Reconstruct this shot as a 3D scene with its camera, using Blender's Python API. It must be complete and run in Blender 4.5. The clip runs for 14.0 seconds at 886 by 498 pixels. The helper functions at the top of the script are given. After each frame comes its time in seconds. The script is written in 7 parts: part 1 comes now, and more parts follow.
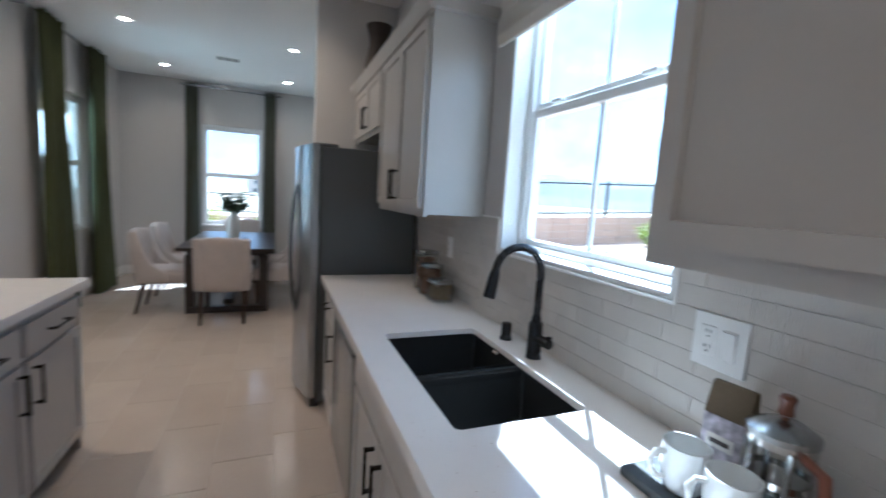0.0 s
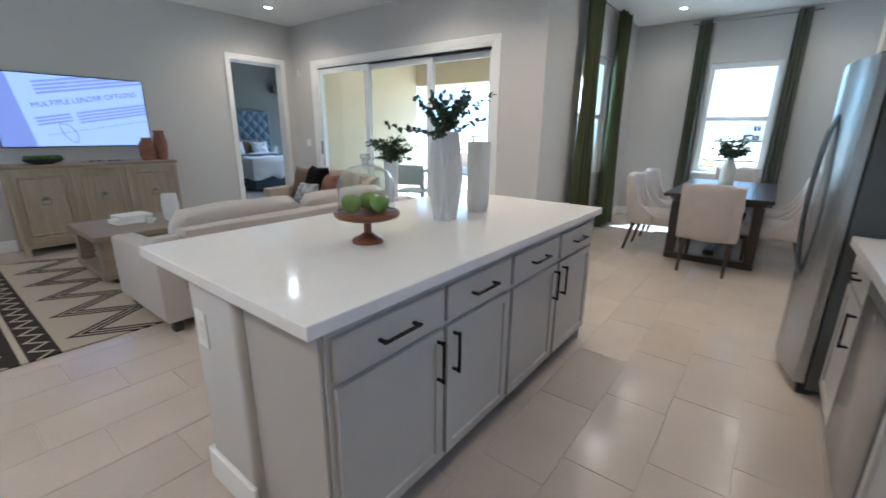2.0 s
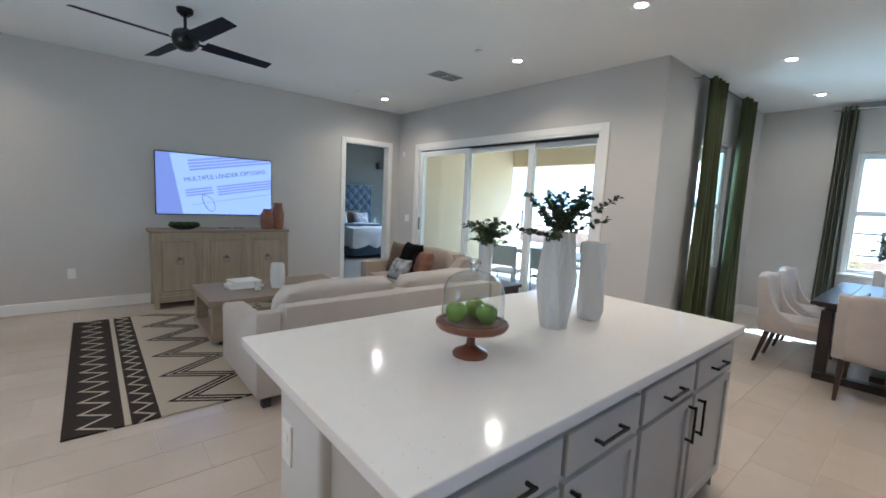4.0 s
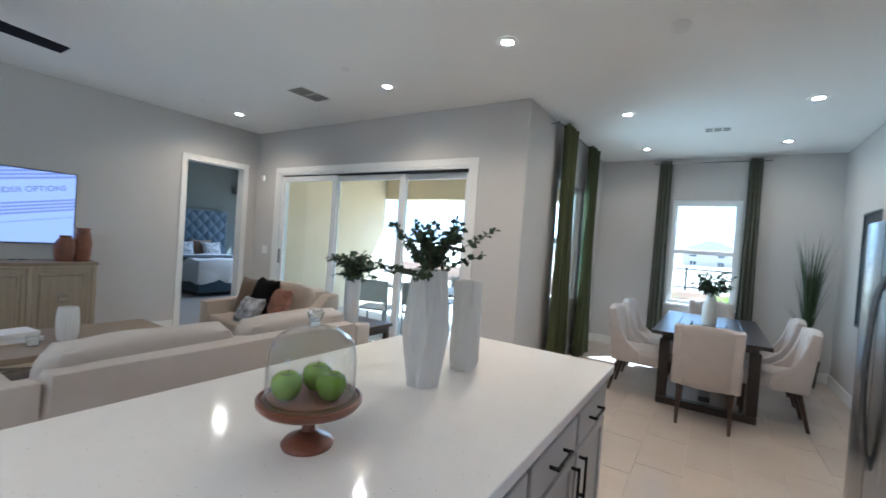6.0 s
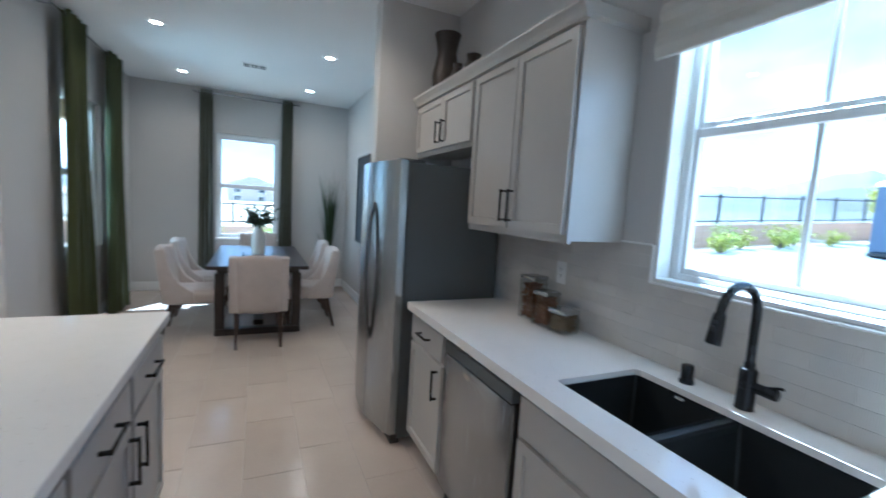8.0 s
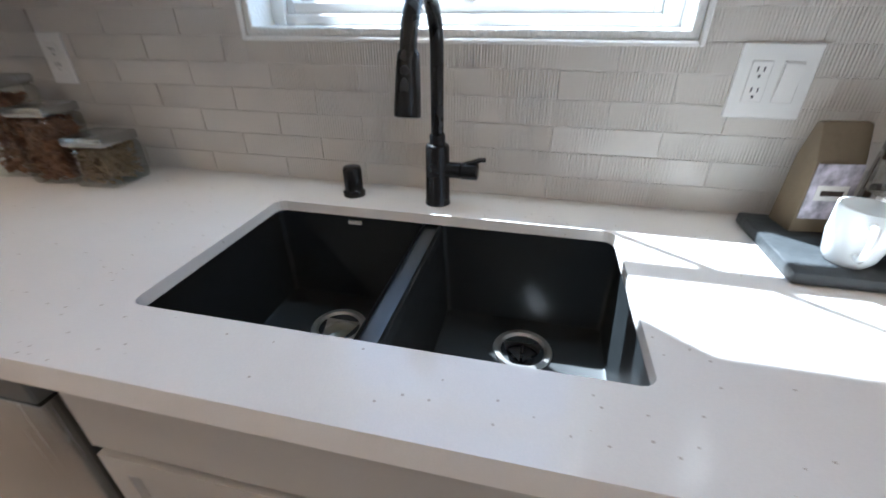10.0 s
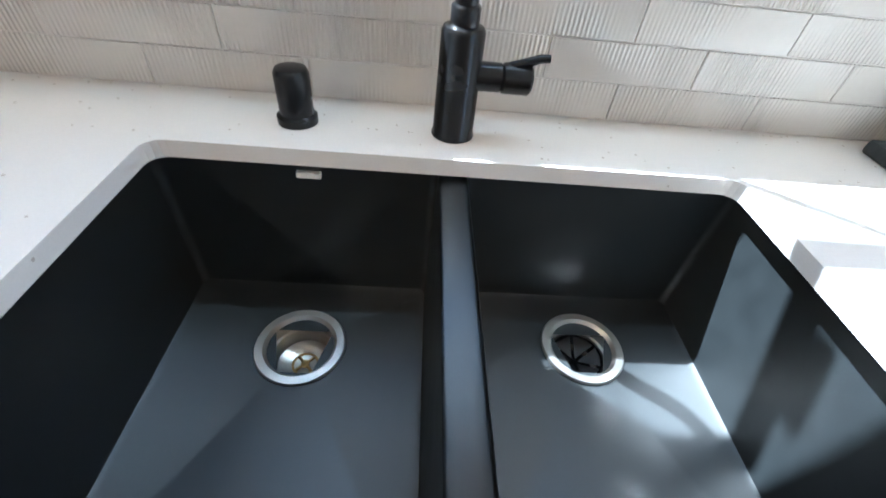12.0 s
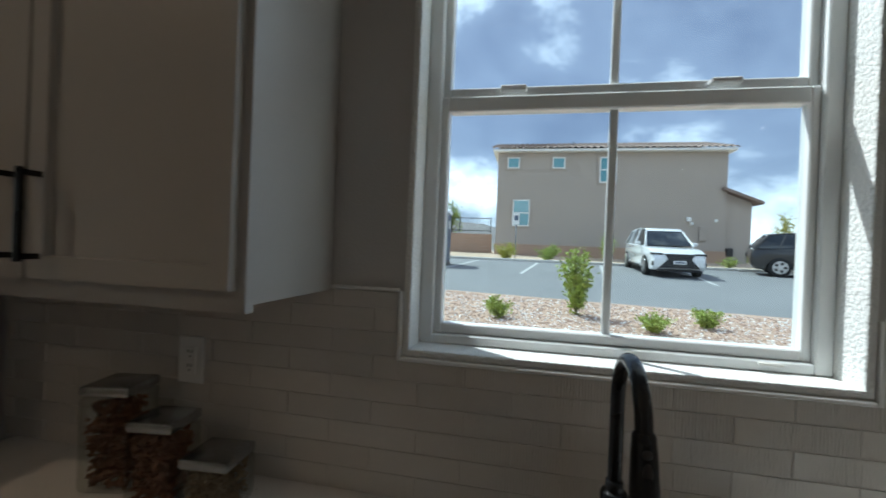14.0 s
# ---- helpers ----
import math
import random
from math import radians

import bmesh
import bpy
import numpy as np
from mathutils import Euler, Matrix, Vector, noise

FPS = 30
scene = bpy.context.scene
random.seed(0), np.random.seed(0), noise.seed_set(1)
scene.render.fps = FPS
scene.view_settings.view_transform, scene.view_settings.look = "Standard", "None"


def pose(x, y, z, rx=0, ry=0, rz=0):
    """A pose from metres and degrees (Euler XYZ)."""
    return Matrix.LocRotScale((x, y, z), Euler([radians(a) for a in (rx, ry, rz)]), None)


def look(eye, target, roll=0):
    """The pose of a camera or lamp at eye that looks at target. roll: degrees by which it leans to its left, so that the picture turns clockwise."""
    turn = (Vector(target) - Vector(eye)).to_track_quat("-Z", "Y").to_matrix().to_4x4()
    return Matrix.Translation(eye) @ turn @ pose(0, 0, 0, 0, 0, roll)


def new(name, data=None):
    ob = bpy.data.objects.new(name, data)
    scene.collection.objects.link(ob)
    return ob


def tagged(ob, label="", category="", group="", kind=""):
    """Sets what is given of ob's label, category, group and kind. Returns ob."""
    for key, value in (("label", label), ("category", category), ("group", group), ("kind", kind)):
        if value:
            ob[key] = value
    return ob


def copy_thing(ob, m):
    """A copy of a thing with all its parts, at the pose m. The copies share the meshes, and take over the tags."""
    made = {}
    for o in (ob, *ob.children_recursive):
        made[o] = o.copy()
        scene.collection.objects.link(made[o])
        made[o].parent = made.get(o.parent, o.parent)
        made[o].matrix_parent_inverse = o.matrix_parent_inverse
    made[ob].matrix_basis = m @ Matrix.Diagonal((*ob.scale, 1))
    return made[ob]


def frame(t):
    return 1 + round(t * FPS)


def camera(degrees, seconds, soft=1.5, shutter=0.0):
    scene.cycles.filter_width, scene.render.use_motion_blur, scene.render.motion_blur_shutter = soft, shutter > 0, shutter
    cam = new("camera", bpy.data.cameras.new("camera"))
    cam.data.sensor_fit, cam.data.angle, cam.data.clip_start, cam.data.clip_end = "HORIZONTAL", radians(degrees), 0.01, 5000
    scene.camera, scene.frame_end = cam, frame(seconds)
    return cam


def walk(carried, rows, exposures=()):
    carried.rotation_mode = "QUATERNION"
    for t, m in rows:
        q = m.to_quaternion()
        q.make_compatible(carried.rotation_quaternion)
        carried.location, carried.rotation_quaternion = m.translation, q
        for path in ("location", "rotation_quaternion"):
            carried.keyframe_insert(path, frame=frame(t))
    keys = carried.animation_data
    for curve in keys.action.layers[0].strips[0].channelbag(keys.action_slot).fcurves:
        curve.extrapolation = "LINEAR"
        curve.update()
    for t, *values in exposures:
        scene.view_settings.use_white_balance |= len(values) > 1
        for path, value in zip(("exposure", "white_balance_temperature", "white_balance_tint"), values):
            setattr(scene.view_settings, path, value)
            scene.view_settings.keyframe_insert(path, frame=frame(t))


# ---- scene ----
EXPOSURES = [(0, 2.05, 4870, 6), (0.5, 1.98, 5150, 8), (1.0, 2.28, 5050, 6), (1.5, 2.55, 4950, 4), (2.5, 2.52, 4720, 1.5), (5, 2.45, 4850, 2.5), (7.0, 2.45, 4620, 2),
             (8, 2.27, 4520, 1.5), (8.5, 1.95, 4850, 3), (9, 1.95, 5350, 9), (11.4, 3.1, 5200, 6), (12.4, 3.1, 5150, 5), (13.0, 1.78, 5450, 7), (13.4, 0.72, 6300, 6), (14, 0.28, 5850, 4)]
# ---------------- camera and its walk ----------------
cam = camera(93.3, 14.0, soft=1.6, shutter=0.3)
PATH = [
    (0, (-0.924, -1.182, 1.447), (-0.182, 0.66, 1.207), 3.6),
    (0.5, (-0.917, -1.215, 1.426), (-0.958, 0.753, 1.071), 4.1),
    (1, (-0.944, -1.211, 1.396), (-1.524, 0.641, 0.912), 3.1),
    (1.5, (-0.978, -1.21, 1.379), (-1.879, 0.484, 0.814), 2.0),
    (2, (-1.003, -1.217, 1.38), (-2.186, 0.301, 0.836), 0.6),
    (2.5, (-1.043, -1.24, 1.415), (-2.491, 0.063, 0.961), 0.0),
    (2.7, (-1.066, -1.257, 1.433), (-2.602, -0.039, 1.033), 0.3),
    (4.8, (-1.364, -0.992, 1.508), (-2.78, 0.415, 1.377), 3.4),
    (5, (-1.4, -0.954, 1.507), (-2.777, 0.492, 1.401), 3.4),
    (5.5, (-1.422, -0.865, 1.519), (-2.686, 0.683, 1.45), 3.7),
    (6, (-1.441, -0.804, 1.496), (-2.529, 0.874, 1.457), 4.1),
    (6.5, (-1.565, -0.779, 1.508), (-2.307, 1.077, 1.453), 4.0),
    (7, (-1.607, -0.744, 1.505), (-1.858, 1.238, 1.413), 3.9),
    (7.5, (-1.557, -0.731, 1.499), (-1.26, 1.242, 1.359), 3.7),
    (8, (-1.477, -0.742, 1.481), (-0.657, 1.071, 1.279), 3.5),
    (8.5, (-1.37, -0.692, 1.427), (-0.118, 0.841, 1.141), 2.9),
    (9, (-1.246, -0.534, 1.368), (0.332, 0.625, 0.96), 1.9),
    (9.2, (-1.19, -0.466, 1.359), (0.478, 0.521, 0.867), 1.2),
    (11.3, (-0.58, 0.04, 1.144), (0.852, -0.124, -0.242), 8.8),
    (11.5, (-0.58, 0.038, 1.146), (0.845, -0.116, -0.249), 8.7),
    (12, (-0.575, 0.041, 1.173), (0.879, -0.099, -0.193), 7.0),
    (12.5, (-0.596, 0.034, 1.225), (1.089, -0.074, 0.154), 5.2),
    (13, (-0.651, 0.066, 1.354), (1.282, 0.027, 0.845), 3.8),
    (13.5, (-0.768, 0.106, 1.459), (1.226, 0.208, 1.343), 2.6),
    (14, (-0.902, 0.172, 1.478), (1.057, 0.572, 1.469), 2.3),
]
walk(cam, [(t, look(e, g, r)) for t, e, g, r in PATH], EXPOSURES)
# ---------------- sky, sun and lamps ----------------
SUN = Vector((0.42, 0.57, 1.0)).normalized()
world = bpy.data.worlds.new("sky")
scene.world = world
world.use_nodes = True
wn = world.node_tree
sky = wn.nodes.new("ShaderNodeTexSky")
sky.sky_type = "NISHITA"
sky.sun_disc = False
sky.sun_elevation = math.asin(SUN.z)
sky.sun_rotation = math.atan2(SUN.x, SUN.y)
# broken cloud over the clear sky
co = wn.nodes.new("ShaderNodeTexCoord")
mp_ = wn.nodes.new("ShaderNodeMapping")
mp_.inputs["Scale"].default_value = (1.0, 1.0, 1.7)
wn.links.new(co.outputs["Generated"], mp_.inputs["Vector"])
cl = wn.nodes.new("ShaderNodeTexNoise")
cl.inputs["Scale"].default_value = 2.7
cl.inputs["Detail"].default_value = 8
cl.inputs["Roughness"].default_value = 0.55
cl.inputs["Distortion"].default_value = 0.15
wn.links.new(mp_.outputs["Vector"], cl.inputs["Vector"])
cr = wn.nodes.new("ShaderNodeValToRGB")
for pos, c in ((0.32, (1.5, 1.75, 2.8)), (0.48, (2.6, 2.95, 4.2)), (0.58, (8.4, 9.0, 10.4)), (0.68, (20.0, 20.2, 21.0))):
    e = cr.color_ramp.elements.new(pos)
    e.color = (*c, 1)
cr.color_ramp.elements.remove(cr.color_ramp.elements[0])
cr.color_ramp.elements.remove(cr.color_ramp.elements[-1])
wn.links.new(cl.outputs["Fac"], cr.inputs["Fac"])
mxw = wn.nodes.new("ShaderNodeMix")
mxw.data_type = "RGBA"
mxw.inputs[0].default_value = 0.8
wn.links.new(sky.outputs["Color"], mxw.inputs[6])
wn.links.new(cr.outputs["Color"], mxw.inputs[7])
bg = wn.nodes["Background"]
bg.inputs["Strength"].default_value = 0.15
wn.links.new(mxw.outputs[2], bg.inputs["Color"])
sun = new("sun", bpy.data.lights.new("sun", "SUN"))
sun.data.energy, sun.data.angle, sun.data.color = 5.0, radians(0.6), (0.99, 1.0, 0.94)
sun.matrix_basis = look(SUN * 30, (0, 0, 0))
# recessed ceiling lamps, light part
# negative y: unseen lamps added as warm fill, except (-2.84, -2.2)
LAMPS = [(-2.836, 2.02, 2.6), (-4.30, 2.37, 1.9), (-6.92, 2.38, 1.9), (-1.19, 2.07, 2.0), (-0.768, 4.087, 0.6), (-2.332, 4.036, 0.6),
         (-2.347, 5.708, 0.6), (-0.791, 5.693, 0.6), (-4.3, -2.4, 1.8), (-6.9, -2.4, 1.6), (-2.84, -2.2, 2.0), (-1.3, -2.2, 1.6)]
for lx, ly, lw_ in LAMPS:
    ld = bpy.data.lights.new("downlight", "AREA")
    ld.shape, ld.size, ld.energy, ld.color, ld.spread = "DISK", 0.075, lw_ * 1.2, (1.0, 0.69, 0.43), radians(140)
    lo_ = new("downlight", ld)
    lo_.matrix_basis = pose(lx, ly, 2.985)

# unseen sky-fill area lamps added at: west dining, south, bedroom windows, kitchen window head
for nm_, eye_, aim_, wx_, wy_, pw_ in (("sky_fill_dining", (-3.24, 4.775, 1.6), (-2.0, 4.775, 1.75), 1.0, 1.5, 4.0),
                                       ("sky_fill_south", (-3.25, -3.6, 1.6), (-4.3, -2.2, 2.9), 0.85, 1.1, 4.2),
                                       ("sky_fill_bedroom", (-10.4, 6.22, 1.45), (-10.4, 4.0, 1.3), 2.7, 1.8, 5.0),
                                       ("sky_fill_kitchen", (0.085, -0.006, 2.385), (-0.25, -0.006, 1.4), 0.82, 0.07, 1.2)):
    sd_ = bpy.data.lights.new(nm_, "AREA")
    sd_.shape, sd_.size, sd_.size_y, sd_.energy, sd_.color = "RECTANGLE", wx_, wy_, pw_, (0.87, 1.0, 0.98)
    sd_.spread = radians(165 if nm_ == "sky_fill_kitchen" else 120)
    new(nm_, sd_).matrix_basis = look(eye_, aim_)

# ---------------- materials ----------------
def mat(name, col, rough=0.5, metal=0.0, var=0.08, scale=6.0, bump=0.0, bscale=120.0, rvar=0.0, coat=0.0, sheen=0.0,
        stretch=(1, 1, 1), spec=0.5, fine=0.5, trans=0.0, world_co=False):
    m = bpy.data.materials.new(name)
    m.use_nodes = True
    nt = m.node_tree
    b = nt.nodes["Principled BSDF"]
    b.inputs["Roughness"].default_value = rough
    b.inputs["Metallic"].default_value = metal
    b.inputs["Coat Weight"].default_value = coat
    b.inputs["Sheen Weight"].default_value = sheen
    b.inputs["Specular IOR Level"].default_value = spec
    b.inputs["Transmission Weight"].default_value = trans
    tc = nt.nodes.new("ShaderNodeTexCoord")
    mp = nt.nodes.new("ShaderNodeMapping")
    mp.inputs["Scale"].default_value = stretch
    if world_co:
        gp = nt.nodes.new("ShaderNodeNewGeometry")
        nt.links.new(gp.outputs["Position"], mp.inputs["Vector"])
    else:
        nt.links.new(tc.outputs["Object"], mp.inputs["Vector"])
    n1 = nt.nodes.new("ShaderNodeTexNoise")
    n1.inputs["Scale"].default_value = scale
    n1.inputs["Detail"].default_value = 5
    n2 = nt.nodes.new("ShaderNodeTexNoise")
    n2.inputs["Scale"].default_value = bscale
    n2.inputs["Detail"].default_value = 3
    for n in (n1, n2):
        nt.links.new(mp.outputs["Vector"], n.inputs["Vector"])
    mixn = nt.nodes.new("ShaderNodeMix")
    mixn.inputs["Factor"].default_value = fine * 0.5
    nt.links.new(n1.outputs["Fac"], mixn.inputs[2])
    nt.links.new(n2.outputs["Fac"], mixn.inputs[3])
    last = mixn.outputs[0]
    if rvar:
        oi = nt.nodes.new("ShaderNodeObjectInfo")
        ad = nt.nodes.new("ShaderNodeMath")
        ad.operation = "MULTIPLY_ADD"
        nt.links.new(oi.outputs["Random"], ad.inputs[0])
        ad.inputs[1].default_value = rvar
        nt.links.new(last, ad.inputs[2])
        sb = nt.nodes.new("ShaderNodeMath")
        sb.operation = "SUBTRACT"
        nt.links.new(ad.outputs[0], sb.inputs[0])
        sb.inputs[1].default_value = rvar / 2
        last = sb.outputs[0]
    rmp = nt.nodes.new("ShaderNodeValToRGB")
    rmp.color_ramp.elements[0].position = 0.25
    rmp.color_ramp.elements[1].position = 0.75
    rmp.color_ramp.elements[0].color = tuple(max(0, c * (1 - var)) for c in col) + (1,)
    rmp.color_ramp.elements[1].color = tuple(min(1, c * (1 + var)) for c in col) + (1,)
    nt.links.new(last, rmp.inputs["Fac"])
    nt.links.new(rmp.outputs["Color"], b.inputs["Base Color"])
    rr = nt.nodes.new("ShaderNodeMapRange")
    rr.inputs["To Min"].default_value = max(0.02, rough * 0.85)
    rr.inputs["To Max"].default_value = min(1, rough * 1.15)
    nt.links.new(n1.outputs["Fac"], rr.inputs["Value"])
    nt.links.new(rr.outputs["Result"], b.inputs["Roughness"])
    if bump:
        bp = nt.nodes.new("ShaderNodeBump")
        bp.inputs["Strength"].default_value = bump
        bp.inputs["Distance"].default_value = 0.01
        nt.links.new(n2.outputs["Fac"], bp.inputs["Height"])
        nt.links.new(bp.outputs["Normal"], b.inputs["Normal"])
    return m


def wood(name, col, rough=0.45, axis=1, scale=2.0, var=0.35, coat=0.0):
    st = [9.0, 9.0, 9.0]
    st[axis] = 0.7
    return mat(name, col, rough, var=var, scale=scale, bump=0.06, bscale=scale * 9, stretch=st, coat=coat, fine=0.8)


def glass_mat(name, tint=(1, 1, 1), rough=0.0, base=0.03, rim=0.5):
    # thin clear pane: mostly straight through with a weak mirror that grows at grazing angles
    m = bpy.data.materials.new(name)
    m.use_nodes = True
    nt = m.node_tree
    nt.nodes.remove(nt.nodes["Principled BSDF"])
    t = nt.nodes.new("ShaderNodeBsdfTransparent")
    t.inputs["Color"].default_value = (*tint, 1)
    g = nt.nodes.new("ShaderNodeBsdfGlossy")
    g.inputs["Roughness"].default_value = rough
    lw = nt.nodes.new("ShaderNodeLayerWeight")
    pw = nt.nodes.new("ShaderNodeMath")
    pw.operation = "POWER"
    nt.links.new(lw.outputs["Facing"], pw.inputs[0])
    pw.inputs[1].default_value = 5.0
    ma = nt.nodes.new("ShaderNodeMath")
    ma.operation = "MULTIPLY_ADD"
    nt.links.new(pw.outputs[0], ma.inputs[0])
    ma.inputs[1].default_value = rim
    ma.inputs[2].default_value = base
    mx = nt.nodes.new("ShaderNodeMixShader")
    nt.links.new(ma.outputs[0], mx.inputs[0])
    nt.links.new(t.outputs[0], mx.inputs[1])
    nt.links.new(g.outputs[0], mx.inputs[2])
    nt.links.new(mx.outputs[0], nt.nodes["Material Output"].inputs["Surface"])
    return m


def glow(name, col, strength):
    m = bpy.data.materials.new(name)
    m.use_nodes = True
    b = m.node_tree.nodes["Principled BSDF"]
    b.inputs["Base Color"].default_value = (0.02, 0.02, 0.02, 1)
    b.inputs["Emission Color"].default_value = (*col, 1)
    b.inputs["Emission Strength"].default_value = strength
    return m


M = {}
M["wall"] = mat("wall_paint", (0.55, 0.53, 0.51), 0.75, var=0.03, scale=1.2, bump=0.12, bscale=160)
M["ceil"] = mat("ceiling_paint", (0.85, 0.85, 0.84), 0.85, var=0.02, scale=1.0, bump=0.12, bscale=140)
M["trim"] = mat("trim_white", (0.80, 0.79, 0.77), 0.4, var=0.02, scale=3)
M["vinyl"] = mat("vinyl_white", (0.80, 0.81, 0.81), 0.35, var=0.02, scale=4)
M["reveal"] = mat("reveal_plaster", (0.76, 0.76, 0.74), 0.7, var=0.03, scale=8, bump=0.5, bscale=130)
M["grout"] = mat("floor_grout", (0.47, 0.43, 0.39), 0.9, var=0.1, scale=30)
M["floor"] = mat("floor_tile", (0.47, 0.405, 0.35), 0.20, var=0.11, scale=1.6, bump=0.015, bscale=60, rvar=0.18, fine=0.4, world_co=True)
M["bgrout"] = mat("wall_grout", (0.64, 0.61, 0.57), 0.9, var=0.06, scale=30)
M["cab"] = mat("cabinet_paint", (0.44, 0.418, 0.39), 0.36, var=0.04, scale=3, bump=0.015, bscale=90)
# toe-kick tone, darkened so the recess shade is in the colour
M["cabdark"] = mat("cabinet_toe_shade", (0.10, 0.095, 0.09), 0.7, var=0.1, scale=5)
M["quartz"] = mat("white_quartz", (0.79, 0.765, 0.74), 0.11, var=0.04, scale=14, bscale=420, fine=1.2)
M["black"] = mat("matte_black_metal", (0.016, 0.016, 0.017), 0.27, metal=0.4, var=0.15, scale=12)
M["blackp"] = mat("black_plastic", (0.02, 0.02, 0.022), 0.5, var=0.15, scale=12)
M["steel"] = mat("brushed_steel", (0.42, 0.435, 0.445), 0.26, metal=1.0, var=0.06, scale=3, bump=0.01, bscale=30, stretch=(60, 60, 1.2))
M["chrome"] = mat("polished_steel", (0.60, 0.585, 0.56), 0.14, metal=1.0, var=0.05, scale=8)
M["drain"] = mat("brushed_drain_steel", (0.78, 0.75, 0.71), 0.32, metal=1.0, var=0.06, scale=20)
M["fridgeside"] = mat("fridge_side_grey", (0.10, 0.105, 0.104), 0.5, var=0.06, scale=5, bump=0.04, bscale=300)
M["sink"] = mat("black_granite_composite", (0.0085, 0.0108, 0.0122), 0.43, spec=0.5, var=0.35, scale=30, bump=0.02, bscale=700, fine=1.0)
M["sink"].node_tree.nodes["Principled BSDF"].inputs["IOR"].default_value = 1.72
M["outlet"] = mat("outlet_plastic", (0.78, 0.77, 0.75), 0.35, var=0.01, scale=5)
M["curtain"] = mat("olive_velvet", (0.040, 0.047, 0.010), 0.85, var=0.3, scale=6, bump=0.1, bscale=300, sheen=0.25, stretch=(4, 4, 0.5))
M["linen"] = mat("beige_linen", (0.48, 0.43, 0.40), 0.9, var=0.07, scale=12, bump=0.25, bscale=420, sheen=0.15)
M["sofa"] = mat("sofa_fabric", (0.46, 0.42, 0.385), 0.9, var=0.06, scale=5, bump=0.25, bscale=300, sheen=0.1)
M["sofa2"] = mat("tan_fabric", (0.43, 0.36, 0.285), 0.85, var=0.08, scale=5, bump=0.2, bscale=300, sheen=0.1)
M["darkwood"] = wood("black_brown_wood", (0.028, 0.022, 0.02), 0.32, axis=1)
M["legwood"] = wood("walnut_leg", (0.040, 0.023, 0.016), 0.4, axis=2)
M["walnut"] = wood("turned_walnut", (0.17, 0.06, 0.032), 0.3, axis=0, scale=4)
M["oak"] = wood("weathered_oak", (0.35, 0.285, 0.20), 0.55, axis=2, scale=3, var=0.22)
M["oaktop"] = wood("grey_oak_top", (0.25, 0.195, 0.135), 0.5, axis=1, scale=3, var=0.25)
M["ceramic"] = mat("matte_white_ceramic", (0.66, 0.655, 0.64), 0.5, var=0.03, scale=10, bump=0.03, bscale=150)
M["mug"] = mat("glazed_white", (0.74, 0.76, 0.76), 0.12, var=0.02, scale=10, coat=0.4)
M["terra"] = mat("terracotta", (0.19, 0.07, 0.035), 0.45, var=0.3, scale=14, bump=0.1, bscale=80)
M["apple"] = mat("green_apple", (0.20, 0.34, 0.035), 0.25, var=0.25, scale=16, coat=0.3)
M["leaf"] = mat("dark_leaf", (0.045, 0.075, 0.03), 0.5, var=0.35, scale=25, rvar=0.5)
M["leafg"] = mat("fresh_leaf", (0.06, 0.13, 0.03), 0.5, var=0.35, scale=25, rvar=0.5)
M["stem"] = mat("twig", (0.10, 0.075, 0.045), 0.7, var=0.3, scale=30)
M["glass"] = glass_mat("window_glass", (0.88, 0.935, 0.925))
M["domeglass"] = glass_mat("clear_glass", (0.972, 0.982, 0.978), 0.0, 0.055, 1.0)
M["solidglass"] = mat("solid_clear_glass", (0.96, 0.98, 0.975), 0.02, var=0.01, trans=1.0)
M["fanblade"] = mat("fan_blade_black", (0.009, 0.009, 0.010), 0.6, spec=0.15, var=0.15, scale=12)
M["greenglass"] = glass_mat("jar_glass", (0.86, 0.875, 0.86), 0.0, 0.05, 0.8)
M["tvblack"] = mat("tv_plastic", (0.012, 0.012, 0.013), 0.35, var=0.1, scale=6)
M["stucco"] = mat("tan_stucco", (0.60, 0.49, 0.335), 0.95, var=0.08, scale=3, bump=0.5, bscale=60)
M["stuccog"] = mat("grey_stucco", (0.40, 0.345, 0.30), 0.95, var=0.05, scale=0.6, bump=0.3, bscale=30)
M["block"] = mat("block_wall", (0.42, 0.28, 0.20), 0.95, var=0.12, scale=2, bump=0.4, bscale=20, rvar=0.2)
M["concrete"] = mat("pale_concrete", (0.58, 0.55, 0.51), 0.9, var=0.1, scale=2, bump=0.2, bscale=40)
M["asphalt"] = mat("asphalt", (0.19, 0.19, 0.195), 0.85, var=0.15, scale=0.5, bump=0.3, bscale=60)
M["gravel"] = mat("gravel_bed", (0.44, 0.30, 0.22), 0.95, var=0.28, scale=14, bump=1.0, bscale=22, fine=1.4)
M["stone"] = mat("gravel_stone", (0.46, 0.33, 0.26), 0.9, var=0.4, scale=12, rvar=0.8)
M["desert"] = mat("desert_soil", (0.44, 0.34, 0.25), 0.95, var=0.2, scale=0.08, bump=0.4, bscale=3)
M["mount"] = mat("far_mountain", (0.24, 0.225, 0.215), 1.0, var=0.2, scale=0.01, bscale=0.06)
M["rooftile"] = mat("clay_roof_tile", (0.21, 0.155, 0.13), 0.85, var=0.3, scale=3, rvar=0.5)
M["darkroof"] = mat("brown_roof_tile", (0.095, 0.068, 0.058), 0.85, var=0.25, scale=1.2, bump=0.3, bscale=6)
M["paintline"] = mat("road_paint", (0.45, 0.45, 0.44), 0.7, var=0.1, scale=6)
M["carwhite"] = mat("white_car_paint", (0.80, 0.80, 0.80), 0.25, var=0.02, scale=2, coat=1.0)
